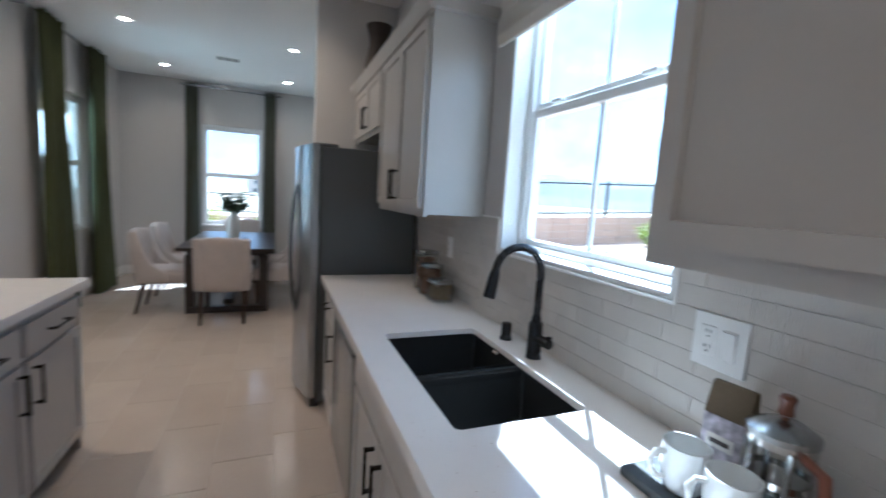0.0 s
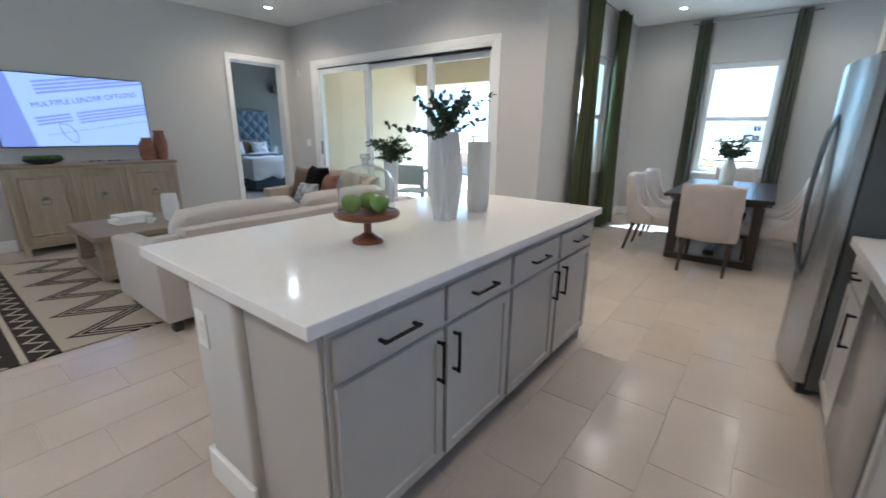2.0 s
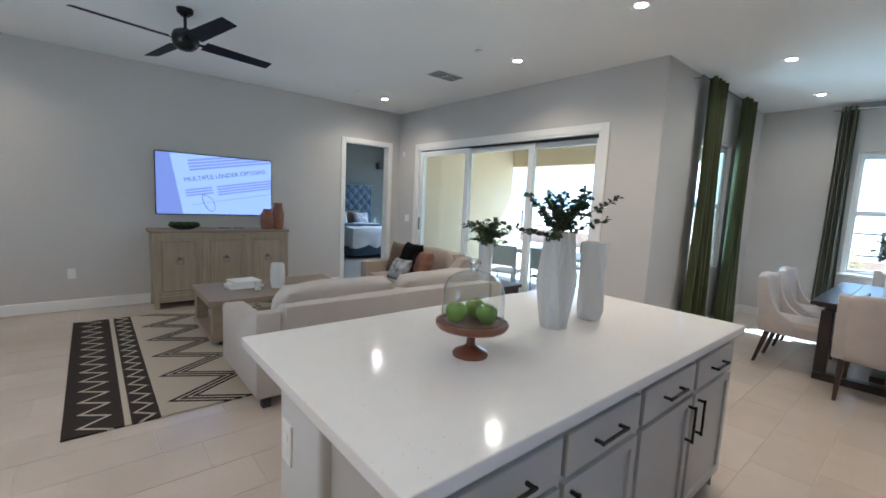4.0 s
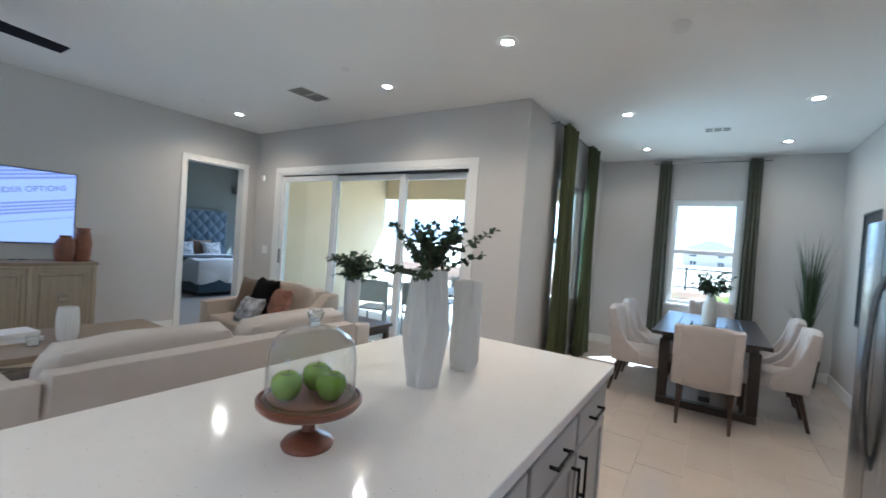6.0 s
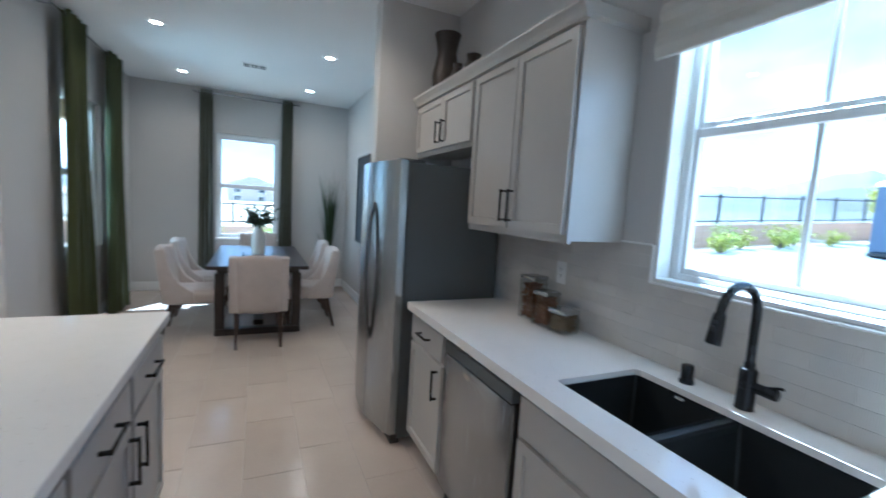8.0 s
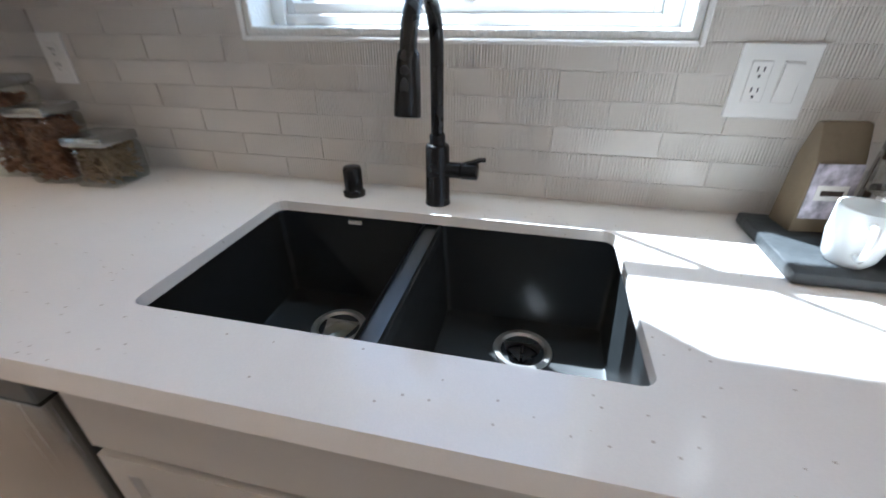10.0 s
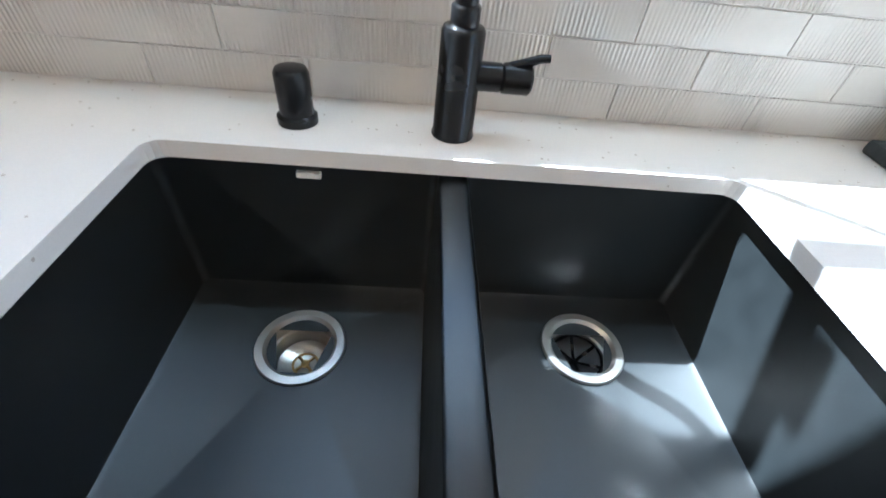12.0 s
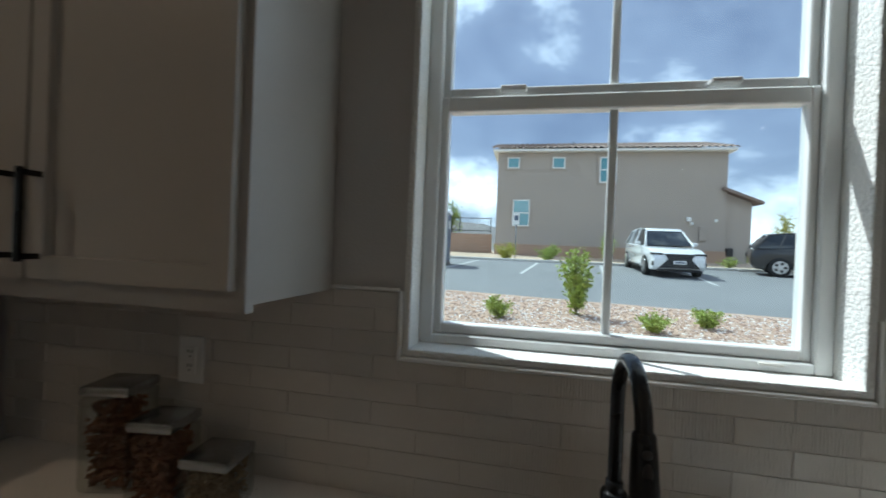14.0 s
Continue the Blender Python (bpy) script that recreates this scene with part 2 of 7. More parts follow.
M["cardark"] = mat("dark_car_paint", (0.02, 0.018, 0.017), 0.3, var=0.1, scale=2, coat=1.0)
M["carglass"] = mat("tinted_glass", (0.02, 0.025, 0.03), 0.05, var=0.1, scale=2, coat=0.5)
M["tyre"] = mat("tyre_rubber", (0.02, 0.02, 0.02), 0.85, var=0.2, scale=20)
M["rim"] = mat("alloy_rim", (0.6, 0.6, 0.6), 0.3, metal=0.9, var=0.1, scale=10)
M["toiletblue"] = mat("slate_blue_plastic", (0.095, 0.12, 0.175), 0.55, var=0.1, scale=3)
M["toiletroof"] = mat("white_plastic_roof", (0.75, 0.76, 0.78), 0.5, var=0.04, scale=3)
M["winteal"] = mat("house_window_glass", (0.10, 0.28, 0.33), 0.08, var=0.1, scale=1, coat=0.6)
M["iron"] = mat("black_iron", (0.02, 0.02, 0.022), 0.5, var=0.1, scale=5)
M["navy"] = mat("navy_velvet", (0.03, 0.055, 0.085), 0.8, var=0.2, scale=8, bump=0.1, bscale=200, sheen=0.3)
M["duvet"] = mat("white_cotton", (0.68, 0.69, 0.72), 0.9, var=0.05, scale=6, bump=0.3, bscale=20)
M["throw"] = mat("dark_knit", (0.06, 0.065, 0.085), 0.95, var=0.2, scale=20, bump=0.4, bscale=120)
M["printed"] = mat("printed_cotton", (0.33, 0.33, 0.34), 0.9, var=0.9, scale=14, fine=0.2)
M["carpet"] = mat("grey_carpet", (0.30, 0.29, 0.28), 1.0, var=0.12, scale=30, bump=0.6, bscale=300)
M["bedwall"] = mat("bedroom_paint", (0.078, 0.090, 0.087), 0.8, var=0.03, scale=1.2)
M["brown"] = mat("brown_suede", (0.12, 0.075, 0.045), 0.9, var=0.15, scale=10, sheen=0.2)
M["blackfab"] = mat("black_fabric", (0.008, 0.007, 0.007), 0.95, spec=0.05, var=0.2, scale=10)
M["rust"] = mat("rust_fabric", (0.22, 0.10, 0.065), 0.9, var=0.5, scale=14, bump=0.2, bscale=200)
M["kraft"] = mat("kraft_paper", (0.165, 0.125, 0.075), 0.7, var=0.15, scale=12, bump=0.15, bscale=60)
M["label"] = mat("patterned_label", (0.44, 0.41, 0.46), 0.6, var=0.75, scale=55, fine=0.2)
M["paper"] = mat("white_paper", (0.74, 0.72, 0.68), 0.7, var=0.04, scale=10)
M["slate"] = mat("slate_board", (0.035, 0.04, 0.044), 0.5, var=0.2, scale=12, bump=0.2, bscale=60)
M["nuts"] = mat("dried_food", (0.20, 0.085, 0.04), 0.7, var=0.7, scale=40, bump=1.0, bscale=60, fine=1.0)
M["grain"] = mat("pale_grain", (0.27, 0.19, 0.11), 0.8, var=0.5, scale=60, bump=1.0, bscale=90, fine=1.0)
M["moss"] = mat("moss", (0.05, 0.095, 0.02), 0.95, var=0.5, scale=40, bump=1.0, bscale=120)
M["shade"] = mat("roman_linen", (0.62, 0.60, 0.55), 0.9, var=0.05, scale=8, bump=0.2, bscale=300, stretch=(1, 1, 4))
M["art"] = mat("dark_canvas", (0.035, 0.045, 0.055), 0.5, var=0.6, scale=3, bump=0.1, bscale=60)
M["patiogrey"] = mat("patio_grey", (0.40, 0.39, 0.38), 0.6, var=0.06, scale=6)
M["flame"] = glow("lamp_glow", (1.0, 0.86, 0.68), 30.0)
M["screenbg"] = glow("screen_back", (0.34, 0.37, 0.74), 0.15)
M["screenpage"] = glow("screen_page", (0.56, 0.64, 0.98), 0.17)
M["screenink"] = glow("screen_ink", (0.12, 0.12, 0.32), 0.15)
M["screenbar"] = glow("screen_bars", (0.34, 0.36, 0.72), 0.15)
M["antique"] = mat("aged_pewter", (0.045, 0.034, 0.027), 0.45, metal=0.4, var=0.4, scale=10, bump=0.15, bscale=50)
M["brass"] = mat("brass", (0.50, 0.34, 0.14), 0.35, metal=1.0, var=0.15, scale=10)
M["shrub"] = mat("shrub_leaf", (0.32, 0.40, 0.075), 0.6, var=0.5, scale=8)
M["shruby"] = mat("yellow_shrub", (0.42, 0.42, 0.06), 0.6, var=0.4, scale=8)
M["bark"] = mat("bark", (0.12, 0.09, 0.06), 0.9, var=0.3, scale=10)


def tile_material():
    # glazed wall tile: fine upright ribs that swell and fade along the tile
    m = mat("ribbed_wall_tile", (0.60, 0.565, 0.52), 0.16, var=0.06, scale=5, rvar=0.35, world_co=True)
    nt = m.node_tree
    b = nt.nodes["Principled BSDF"]
    tc = nt.nodes.new("ShaderNodeTexCoord")
    oi = nt.nodes.new("ShaderNodeObjectInfo")
    ge = nt.nodes.new("ShaderNodeNewGeometry")
    wv = nt.nodes.new("ShaderNodeTexWave")
    wv.bands_direction = "Y"
    wv.inputs["Scale"].default_value = 52
    wv.inputs["Distortion"].default_value = 0.5
    wv.inputs["Detail"].default_value = 1
    wv.inputs["Detail Scale"].default_value = 3
    nt.links.new(ge.outputs["Position"], wv.inputs["Vector"])
    ns = nt.nodes.new("ShaderNodeTexNoise")
    ns.noise_dimensions = "4D"
    ns.inputs["Scale"].default_value = 9
    ns.inputs["Detail"].default_value = 0
    nt.links.new(tc.outputs["Object"], ns.inputs["Vector"])
    mu = nt.nodes.new("ShaderNodeMath")
    mu.operation = "MULTIPLY"
    mu.inputs[1].default_value = 40
    nt.links.new(oi.outputs["Random"], mu.inputs[0])
    nt.links.new(mu.outputs[0], ns.inputs["W"])
    mr = nt.nodes.new("ShaderNodeMapRange")
    mr.inputs["From Min"].default_value = 0.38
    mr.inputs["From Max"].default_value = 0.62
    nt.links.new(ns.outputs["Fac"], mr.inputs["Value"])
    hm = nt.nodes.new("ShaderNodeMath")
    hm.operation = "MULTIPLY"
    nt.links.new(wv.outputs["Fac"], hm.inputs[0])
    nt.links.new(mr.outputs["Result"], hm.inputs[1])
    bp = nt.nodes.new("ShaderNodeBump")
    bp.inputs["Strength"].default_value = 0.6
    bp.inputs["Distance"].default_value = 0.0022
    nt.links.new(hm.outputs[0], bp.inputs["Height"])
    nt.links.new(bp.outputs["Normal"], b.inputs["Normal"])
    return m


M["wtile"] = tile_material()


def rug_material():
    # woven rug: dark border bands with pale zigzags, cream field with triple dark chevrons
    m = bpy.data.materials.new("zigzag_rug")
    m.use_nodes = True
    nt = m.node_tree
    b = nt.nodes["Principled BSDF"]
    b.inputs["Roughness"].default_value = 0.95
    tc = nt.nodes.new("ShaderNodeTexCoord")
    sx = nt.nodes.new("ShaderNodeSeparateXYZ")
    nt.links.new(tc.outputs["Object"], sx.inputs[0])

    def op(kind, a, b_=None, c=None):
        n = nt.nodes.new("ShaderNodeMath")
        n.operation = kind
        for i, v in enumerate((a, b_, c)):
            if v is None:
                continue
            if isinstance(v, (int, float)):
                n.inputs[i].default_value = v
            else:
                nt.links.new(v, n.inputs[i])
        return n.outputs[0]

    u, v = sx.outputs["X"], sx.outputs["Y"]

    def tri(period):
        return op("MULTIPLY", op("PINGPONG", u, period / 2), 2 / period)

    def band(lo, hi):
        return op("MULTIPLY", op("GREATER_THAN", v, lo), op("LESS_THAN", v, hi))

    def stripe(centre, amp, period, half):
        # dark where the distance to a zigzag line is small
        d = op("ABSOLUTE", op("SUBTRACT", op("SUBTRACT", v, centre), op("MULTIPLY", op("SUBTRACT", tri(period), 0.5), amp)))
        return op("LESS_THAN", d, half)

    def union(*a):
        r = a[0]
        for k in a[1:]:
            r = op("MAXIMUM", r, k)
        return r

    dark = union(band(0.0, 0.30), band(0.335, 0.49))
    pale = union(op("MULTIPLY", stripe(0.155, 0.15, 0.2, 0.017), band(0.03, 0.28)),
                 op("MULTIPLY", stripe(0.41, 0.10, 0.17, 0.014), band(0.345, 0.48)))
    inner = None
    for base in (0.84, 1.50, 2.16, 2.82):
        g = union(*[stripe(base + k * 0.074, 0.40, 0.50, 0.0235) for k in (-1, 0, 1)])
        g = op("MULTIPLY", g, band(base - 0.31, base + 0.31))
        dash = op("MULTIPLY", op("GREATER_THAN", op("FRACT", op("MULTIPLY", u, 9.0)), 0.62), band(base + 0.30, base + 0.36))
        g = union(g, dash)
        inner = g if inner is None else union(inner, g)
    edge = union(band(3.42, 3.5))
    black = union(op("MULTIPLY", dark, op("SUBTRACT", 1.0, pale)), op("MULTIPLY", inner, op("GREATER_THAN", v, 0.5)), edge)
    ns = nt.nodes.new("ShaderNodeTexNoise")
    ns.inputs["Scale"].default_value = 90
    nt.links.new(tc.outputs["Object"], ns.inputs["Vector"])
    mx = nt.nodes.new("ShaderNodeMix")
    mx.data_type = "RGBA"
    mx.inputs[6].default_value = (0.49, 0.425, 0.335, 1)
    mx.inputs[7].default_value = (0.020, 0.012, 0.008, 1)
    nt.links.new(black, mx.inputs[0])
    hv = nt.nodes.new("ShaderNodeMix")
    hv.data_type = "RGBA"
    hv.blend_type = "MULTIPLY"
    hv.inputs[0].default_value = 0.35
    nt.links.new(mx.outputs[2], hv.inputs[6])
    nt.links.new(ns.outputs["Fac"], hv.inputs[7])
    nt.links.new(hv.outputs[2], b.inputs["Base Color"])
    bp = nt.nodes.new("ShaderNodeBump")
    bp.inputs["Strength"].default_value = 0.4
    bp.inputs["Distance"].default_value = 0.01
    nt.links.new(ns.outputs["Fac"], bp.inputs["Height"])
    nt.links.new(bp.outputs["Normal"], b.inputs["Normal"])
    return m


M["rug"] = rug_material()


def add_specks(m):
    # tiny brown flecks scattered in the quartz
    nt = m.node_tree
    b = nt.nodes["Principled BSDF"]
    base = b.inputs["Base Color"].links[0].from_socket
    tc = nt.nodes.new("ShaderNodeTexCoord")
    vo = nt.nodes.new("ShaderNodeTexVoronoi")
    vo.inputs["Scale"].default_value = 70
    nt.links.new(tc.outputs["Object"], vo.inputs["Vector"])
    near = nt.nodes.new("ShaderNodeMath")
    near.operation = "LESS_THAN"
    near.inputs[1].default_value = 0.13
    nt.links.new(vo.outputs["Distance"], near.inputs[0])
    sep = nt.nodes.new("ShaderNodeSeparateColor")
    nt.links.new(vo.outputs["Color"], sep.inputs[0])
    pick = nt.nodes.new("ShaderNodeMath")
    pick.operation = "GREATER_THAN"
    pick.inputs[1].default_value = 0.72
    nt.links.new(sep.outputs[0], pick.inputs[0])
    both = nt.nodes.new("ShaderNodeMath")
    both.operation = "MULTIPLY"
    nt.links.new(near.outputs[0], both.inputs[0])
    nt.links.new(pick.outputs[0], both.inputs[1])
    weak = nt.nodes.new("ShaderNodeMath")
    weak.operation = "MULTIPLY"
    weak.inputs[1].default_value = 0.6
    nt.links.new(both.outputs[0], weak.inputs[0])
    mx = nt.nodes.new("ShaderNodeMix")
    mx.data_type = "RGBA"
    mx.inputs[7].default_value = (0.36, 0.29, 0.23, 1)
    nt.links.new(weak.outputs[0], mx.inputs[0])
    nt.links.new(base, mx.inputs[6])
    nt.links.new(mx.outputs[2], b.inputs["Base Color"])


add_specks(M["quartz"])


# ---------------- shape helpers ----------------
def part(name, bm, material, parent=None, label="", smooth=False):
    me = bpy.data.meshes.new(name)
    bmesh.ops.recalc_face_normals(bm, faces=bm.faces)
    bm.to_mesh(me)
    bm.free()
    if smooth:
        me.shade_smooth()
        me.set_sharp_from_angle(angle=radians(38))
    me.materials.append(material)
    ob = new(name, me)
    if parent:
        ob.parent = parent
    if label:
        ob["label"] = label
    return ob


def thing(name, at, label, category, group="", rz=0.0):
    ob = new(name)
    ob.empty_display_size = 0.05
    ob.matrix_basis = pose(*at, 0, 0, rz)
    return tagged(ob, label, category, group)


def solo(name, bm, material, label, category, group="", kind="", smooth=False):
    return tagged(part(name, bm, material, smooth=smooth), label, category, group, kind)


def box(lo, hi, bev=0.0, bm=None, seg=1):
    own = bmesh.new()
    bmesh.ops.create_cube(own, size=1)
    for vtx in own.verts:
        for i in range(3):
            vtx.co[i] = lo[i] + (vtx.co[i] + 0.5) * (hi[i] - lo[i])
    if bev > 0:
        bmesh.ops.bevel(own, geom=list(own.edges), offset=bev, segments=seg, affect="EDGES", profile=0.5)
    return merge(bm, own)


def merge(bm, own):
    if bm is None:
        return own
    me = bpy.data.meshes.new("tmp")
    own.to_mesh(me)
    own.free()
    bm.from_mesh(me)
    bpy.data.meshes.remove(me)
    return bm


def lathe(profile, seg=32, at=(0, 0, 0), bm=None, closed=False):
    own = bmesh.new()
    rings = []
    for r, z in profile:
        if r < 1e-5:
            rings.append([own.verts.new((at[0], at[1], at[2] + z))])
        else:
            rings.append([own.verts.new((at[0] + r * math.cos(a), at[1] + r * math.sin(a), at[2] + z))
                          for a in (2 * math.pi * i / seg for i in range(seg))])
    for a, b in zip(rings, rings[1:]):
        if len(a) == 1 and len(b) == 1:
            continue
        for i in range(seg):
            j = (i + 1) % seg
            if len(a) == 1:
                own.faces.new((a[0], b[i], b[j]))
            elif len(b) == 1:
                own.faces.new((a[i], a[j], b[0]))
            else:
                own.faces.new((a[i], a[j], b[j], b[i]))
    return merge(bm, own)


def tube(points, r, seg=10, bm=None, cap=True):
    own = bmesh.new()
    pts = [Vector(p) for p in points]
    radii = r if isinstance(r, (list, tuple)) else [r] * len(pts)
    rings = []
    up = None
    for i, p in enumerate(pts):
        d = (pts[min(i + 1, len(pts) - 1)] - pts[max(i - 1, 0)]).normalized()
        if up is None:
            up = Vector((0, 0, 1)) if abs(d.z) < 0.9 else Vector((1, 0, 0))
        s = d.cross(up).normalized()
        up = s.cross(d).normalized()
        rings.append([own.verts.new(p + radii[i] * (math.cos(a) * s + math.sin(a) * up))
                      for a in (2 * math.pi * k / seg for k in range(seg))])
    for a, b in zip(rings, rings[1:]):
        for k in range(seg):
            own.faces.new((a[k], a[(k + 1) % seg], b[(k + 1) % seg], b[k]))
    if cap:
        own.faces.new(rings[0])
        own.faces.new(rings[-1])
    return merge(bm, own)


def prism(outline, lo, hi, axis=2, bev=0.0, bm=None):
    # outline in the two other axes, extruded along axis
    own = bmesh.new()
    order = [(1, 2), (0, 2), (0, 1)][axis]

    def vert(p, h):
        co = [0, 0, 0]
        co[order[0]], co[order[1]], co[axis] = p[0], p[1], h
        return own.verts.new(co)

    a = [vert(p, lo) for p in outline]
    b = [vert(p, hi) for p in outline]
    own.faces.new(a)
    own.faces.new(list(reversed(b)))
    for i in range(len(a)):
        j = (i + 1) % len(a)
        own.faces.new((a[i], b[i], b[j], a[j]))
    if bev:
        bmesh.ops.recalc_face_normals(own, faces=own.faces)
        bmesh.ops.bevel(own, geom=list(own.edges), offset=bev, segments=2, affect="EDGES", profile=0.5)
    return merge(bm, own)


def cushion(lo, hi, puff=0.12, n=8, seed=0, bm=None):
    # soft stuffed block with crowned faces and slightly uneven seams
    own = bmesh.new()
    bmesh.ops.create_cube(own, size=2)
    bmesh.ops.subdivide_edges(own, edges=list(own.edges), cuts=n, use_grid_fill=True)
    size = [(hi[i] - lo[i]) / 2 for i in range(3)]
    mid = [(hi[i] + lo[i]) / 2 for i in range(3)]
    for vtx in own.verts:
        c = vtx.co.copy()
        out = Vector()
        for i in range(3):
            o = [c[j] for j in range(3) if j != i]
            crown = (1 - o[0] ** 4) * (1 - o[1] ** 4)
            out[i] = c[i] * (1 - puff + puff * crown)
        nz = noise.noise(Vector((out.x * 2 + seed, out.y * 2, out.z * 2))) * 0.025
        vtx.co = Vector([mid[i] + out[i] * size[i] for i in range(3)]) + Vector((nz, nz, nz)) * 0.3
    return merge(bm, own)


def stuffed(s, t):
    # square pillow: fat middle, thin seam all round, corners drawn out
    bm, n, g = bmesh.new(), 14, {}
    for side in (-1, 1):
        for i in range(n + 1):
            for k in range(n + 1):
                u, w = 2 * i / n - 1, 2 * k / n - 1
                edge = max(0.0, (1 - u ** 4) * (1 - w ** 4)) ** 0.55
                pu, pw = u * (1 - 0.10 * (1 - w * w)), w * (1 - 0.10 * (1 - u * u))
                cr = 0.006 * noise.noise(Vector((u * 2.2 + s * 9, w * 2.2, side)))
                g[side, i, k] = bm.verts.new((pu * s / 2, side * (t / 2 * edge + 0.004) + cr * edge, pw * s / 2))
        for i in range(n):
            for k in range(n):
                q = (g[side, i, k], g[side, i + 1, k], g[side, i + 1, k + 1], g[side, i, k + 1])
                bm.faces.new(q if side < 0 else q[::-1])
    for i in range(n):
        for c in ((i, 0, i + 1, 0), (i, n, i + 1, n), (0, i, 0, i + 1), (n, i, n, i + 1)):
            bm.faces.new((g[-1, c[0], c[1]], g[-1, c[2], c[3]], g[1, c[2], c[3]], g[1, c[0], c[1]]))
    bmesh.ops.recalc_face_normals(bm, faces=bm.faces)
    return bm


def shaker(y0, y1, z0, z1, x, side, rail=0.055, t=0.02):
    # framed door lying in the plane x, its face towards side (-1 or 1), one piece with a recessed panel
    bm = box((min(x, x + side * t), y0, z0), (max(x, x + side * t), y1, z1))
    bm.faces.ensure_lookup_table()
    bm.normal_update()
    face = max(bm.faces, key=lambda f: f.calc_center_median().x * side)
    bmesh.ops.inset_region(bm, faces=[face], thickness=rail, depth=0.0)
    bmesh.ops.inset_region(bm, faces=[face], thickness=0.003, depth=-t * 0.55)
    return bm


def bar_pull(y, z, length, x, side, upright=True, bm=None):
    # square bar pull on two posts
    h = length / 2
    r = 0.005
    out = side * 0.03
    def rng(a, b):
        return (min(a, b), max(a, b))
    xa, xb = rng(x + out - side * r, x + out + side * r)
    if upright:
        bm = box((xa, y - r, z - h), (xb, y + r, z + h), 0.0012, bm)
        for s in (-1, 1):
            p, q = rng(x, x + out)
            bm = box((p, y - r, z + s * (h - 0.009) - r), (q, y + r, z + s * (h - 0.009) + r), 0, bm)
    else:
        bm = box((xa, y - h, z - r), (xb, y + h, z + r), 0.0012, bm)
        for s in (-1, 1):
            p, q = rng(x, x + out)
            bm = box((p, y + s * (h - 0.009) - r, z - r), (q, y + s * (h - 0.009) + r, z + r), 0, bm)
    return bm


def leaves(tips, size, bm=None, seed=1, droop=0.2, pair=True, width=0.5):
    # small folded leaf blades at the given (point, direction)
    own = bmesh.new() if bm is None else bm
    rnd = random.Random(seed)
    for p, d in tips:
        p, d = Vector(p), Vector(d).normalized()
        side = d.cross(Vector((rnd.uniform(-1, 1), rnd.uniform(-1, 1), rnd.uniform(-1, 1)))).normalized()
        nrm = side.cross(d).normalized()
        s = size * rnd.uniform(0.7, 1.25)
        base, tip = p, p + d * s - Vector((0, 0, droop * s))
        mid = p + d * s * 0.5
        l, r = mid + side * s * width * 0.5 + nrm * s * 0.08, mid - side * s * width * 0.5 + nrm * s * 0.08
        vs = [own.verts.new(c) for c in (base, l, tip, r)]
        own.faces.new((vs[0], vs[1], vs[2]))
        own.faces.new((vs[0], vs[2], vs[3]))
    return own


def holed_wall(axis, at, thick, u0, u1, z0, z1, holes, bm=None):
    # wall slab in the plane axis=at..at+thick, holes as (ua, ub, za, zb), built from blocks
    us = sorted({u0, u1, *[h[0] for h in holes], *[h[1] for h in holes]})
    zs = sorted({z0, z1, *[h[2] for h in holes], *[h[3] for h in holes]})
    own = bmesh.new()
    nu, nz = len(us), len(zs)
    solid = {}
    for i in range(nu - 1):
        for k in range(nz - 1):
            cu, cz = (us[i] + us[i + 1]) / 2, (zs[k] + zs[k + 1]) / 2
            solid[i, k] = not any(h[0] < cu < h[1] and h[2] < cz < h[3] for h in holes)
    verts = {}

    def v(i, k, s):
        if (i, k, s) not in verts:
            w = at + s * thick
            verts[i, k, s] = own.verts.new((w, us[i], zs[k]) if axis == 0 else (us[i], w, zs[k]))
        return verts[i, k, s]

    for (i, k), on in solid.items():
        if not on:
            continue
        for s in (0, 1):
            own.faces.new((v(i, k, s), v(i + 1, k, s), v(i + 1, k + 1, s), v(i, k + 1, s)))
        for (di, dk, a, b) in ((-1, 0, (0, 0), (0, 1)), (1, 0, (1, 0), (1, 1)), (0, -1, (0, 0), (1, 0)), (0, 1, (0, 1), (1, 1))):
            if not solid.get((i + di, k + dk), False):
                own.faces.new((v(i + a[0], k + a[1], 0), v(i + b[0], k + b[1], 0), v(i + b[0], k + b[1], 1), v(i + a[0], k + a[1], 1)))
    return merge(bm, own)

# ---------------- rooms ----------------
H = 3.0
KW = 0.16          # outer wall thickness
WY0, WY1, WZ0, WZ1 = -0.447, 0.434, 1.237, 2.42      # kitchen window
DX0, DX1, DZ0, DZ1 = -2.03, -1.15, 0.80, 2.375       # dining window
SX0, SX1, SZ1 = -7.10, -3.73, 2.345                  # sliding door
BY0, BY1, BZ1 = 2.12, 2.985, 2.405                    # bedroom doorway


def structure(name, bm, material, label):
    return solo(name, bm, material, label, "wall" if "wall" in name else name.split("_")[0], kind="structure")


structure("wall_east", holed_wall(0, 0.0, KW, -3.5, 2.46, 0, H, [(WY0, WY1, WZ0, WZ1)]), M["wall"], "greige painted kitchen wall with a window over the sink")
structure("wall_stub", prism([(-0.64, 2.46), (-0.64, 2.62), (-0.09, 2.62), (-0.09, 2.60), (0.16, 2.60), (0.16, 2.46)], 0, H), M["wall"],
          "greige painted wall end beside the refrigerator")
structure("wall_dining_east", box((-0.09, 2.62, 0), (0.06, 6.5, H)), M["wall"], "greige painted dining room side wall")
structure("wall_dining_north", holed_wall(1, 6.5, KW, -3.26, 0.06, 0, H, [(DX0, DX1, DZ0, DZ1)]), M["wall"], "greige dining room end wall with a tall window")
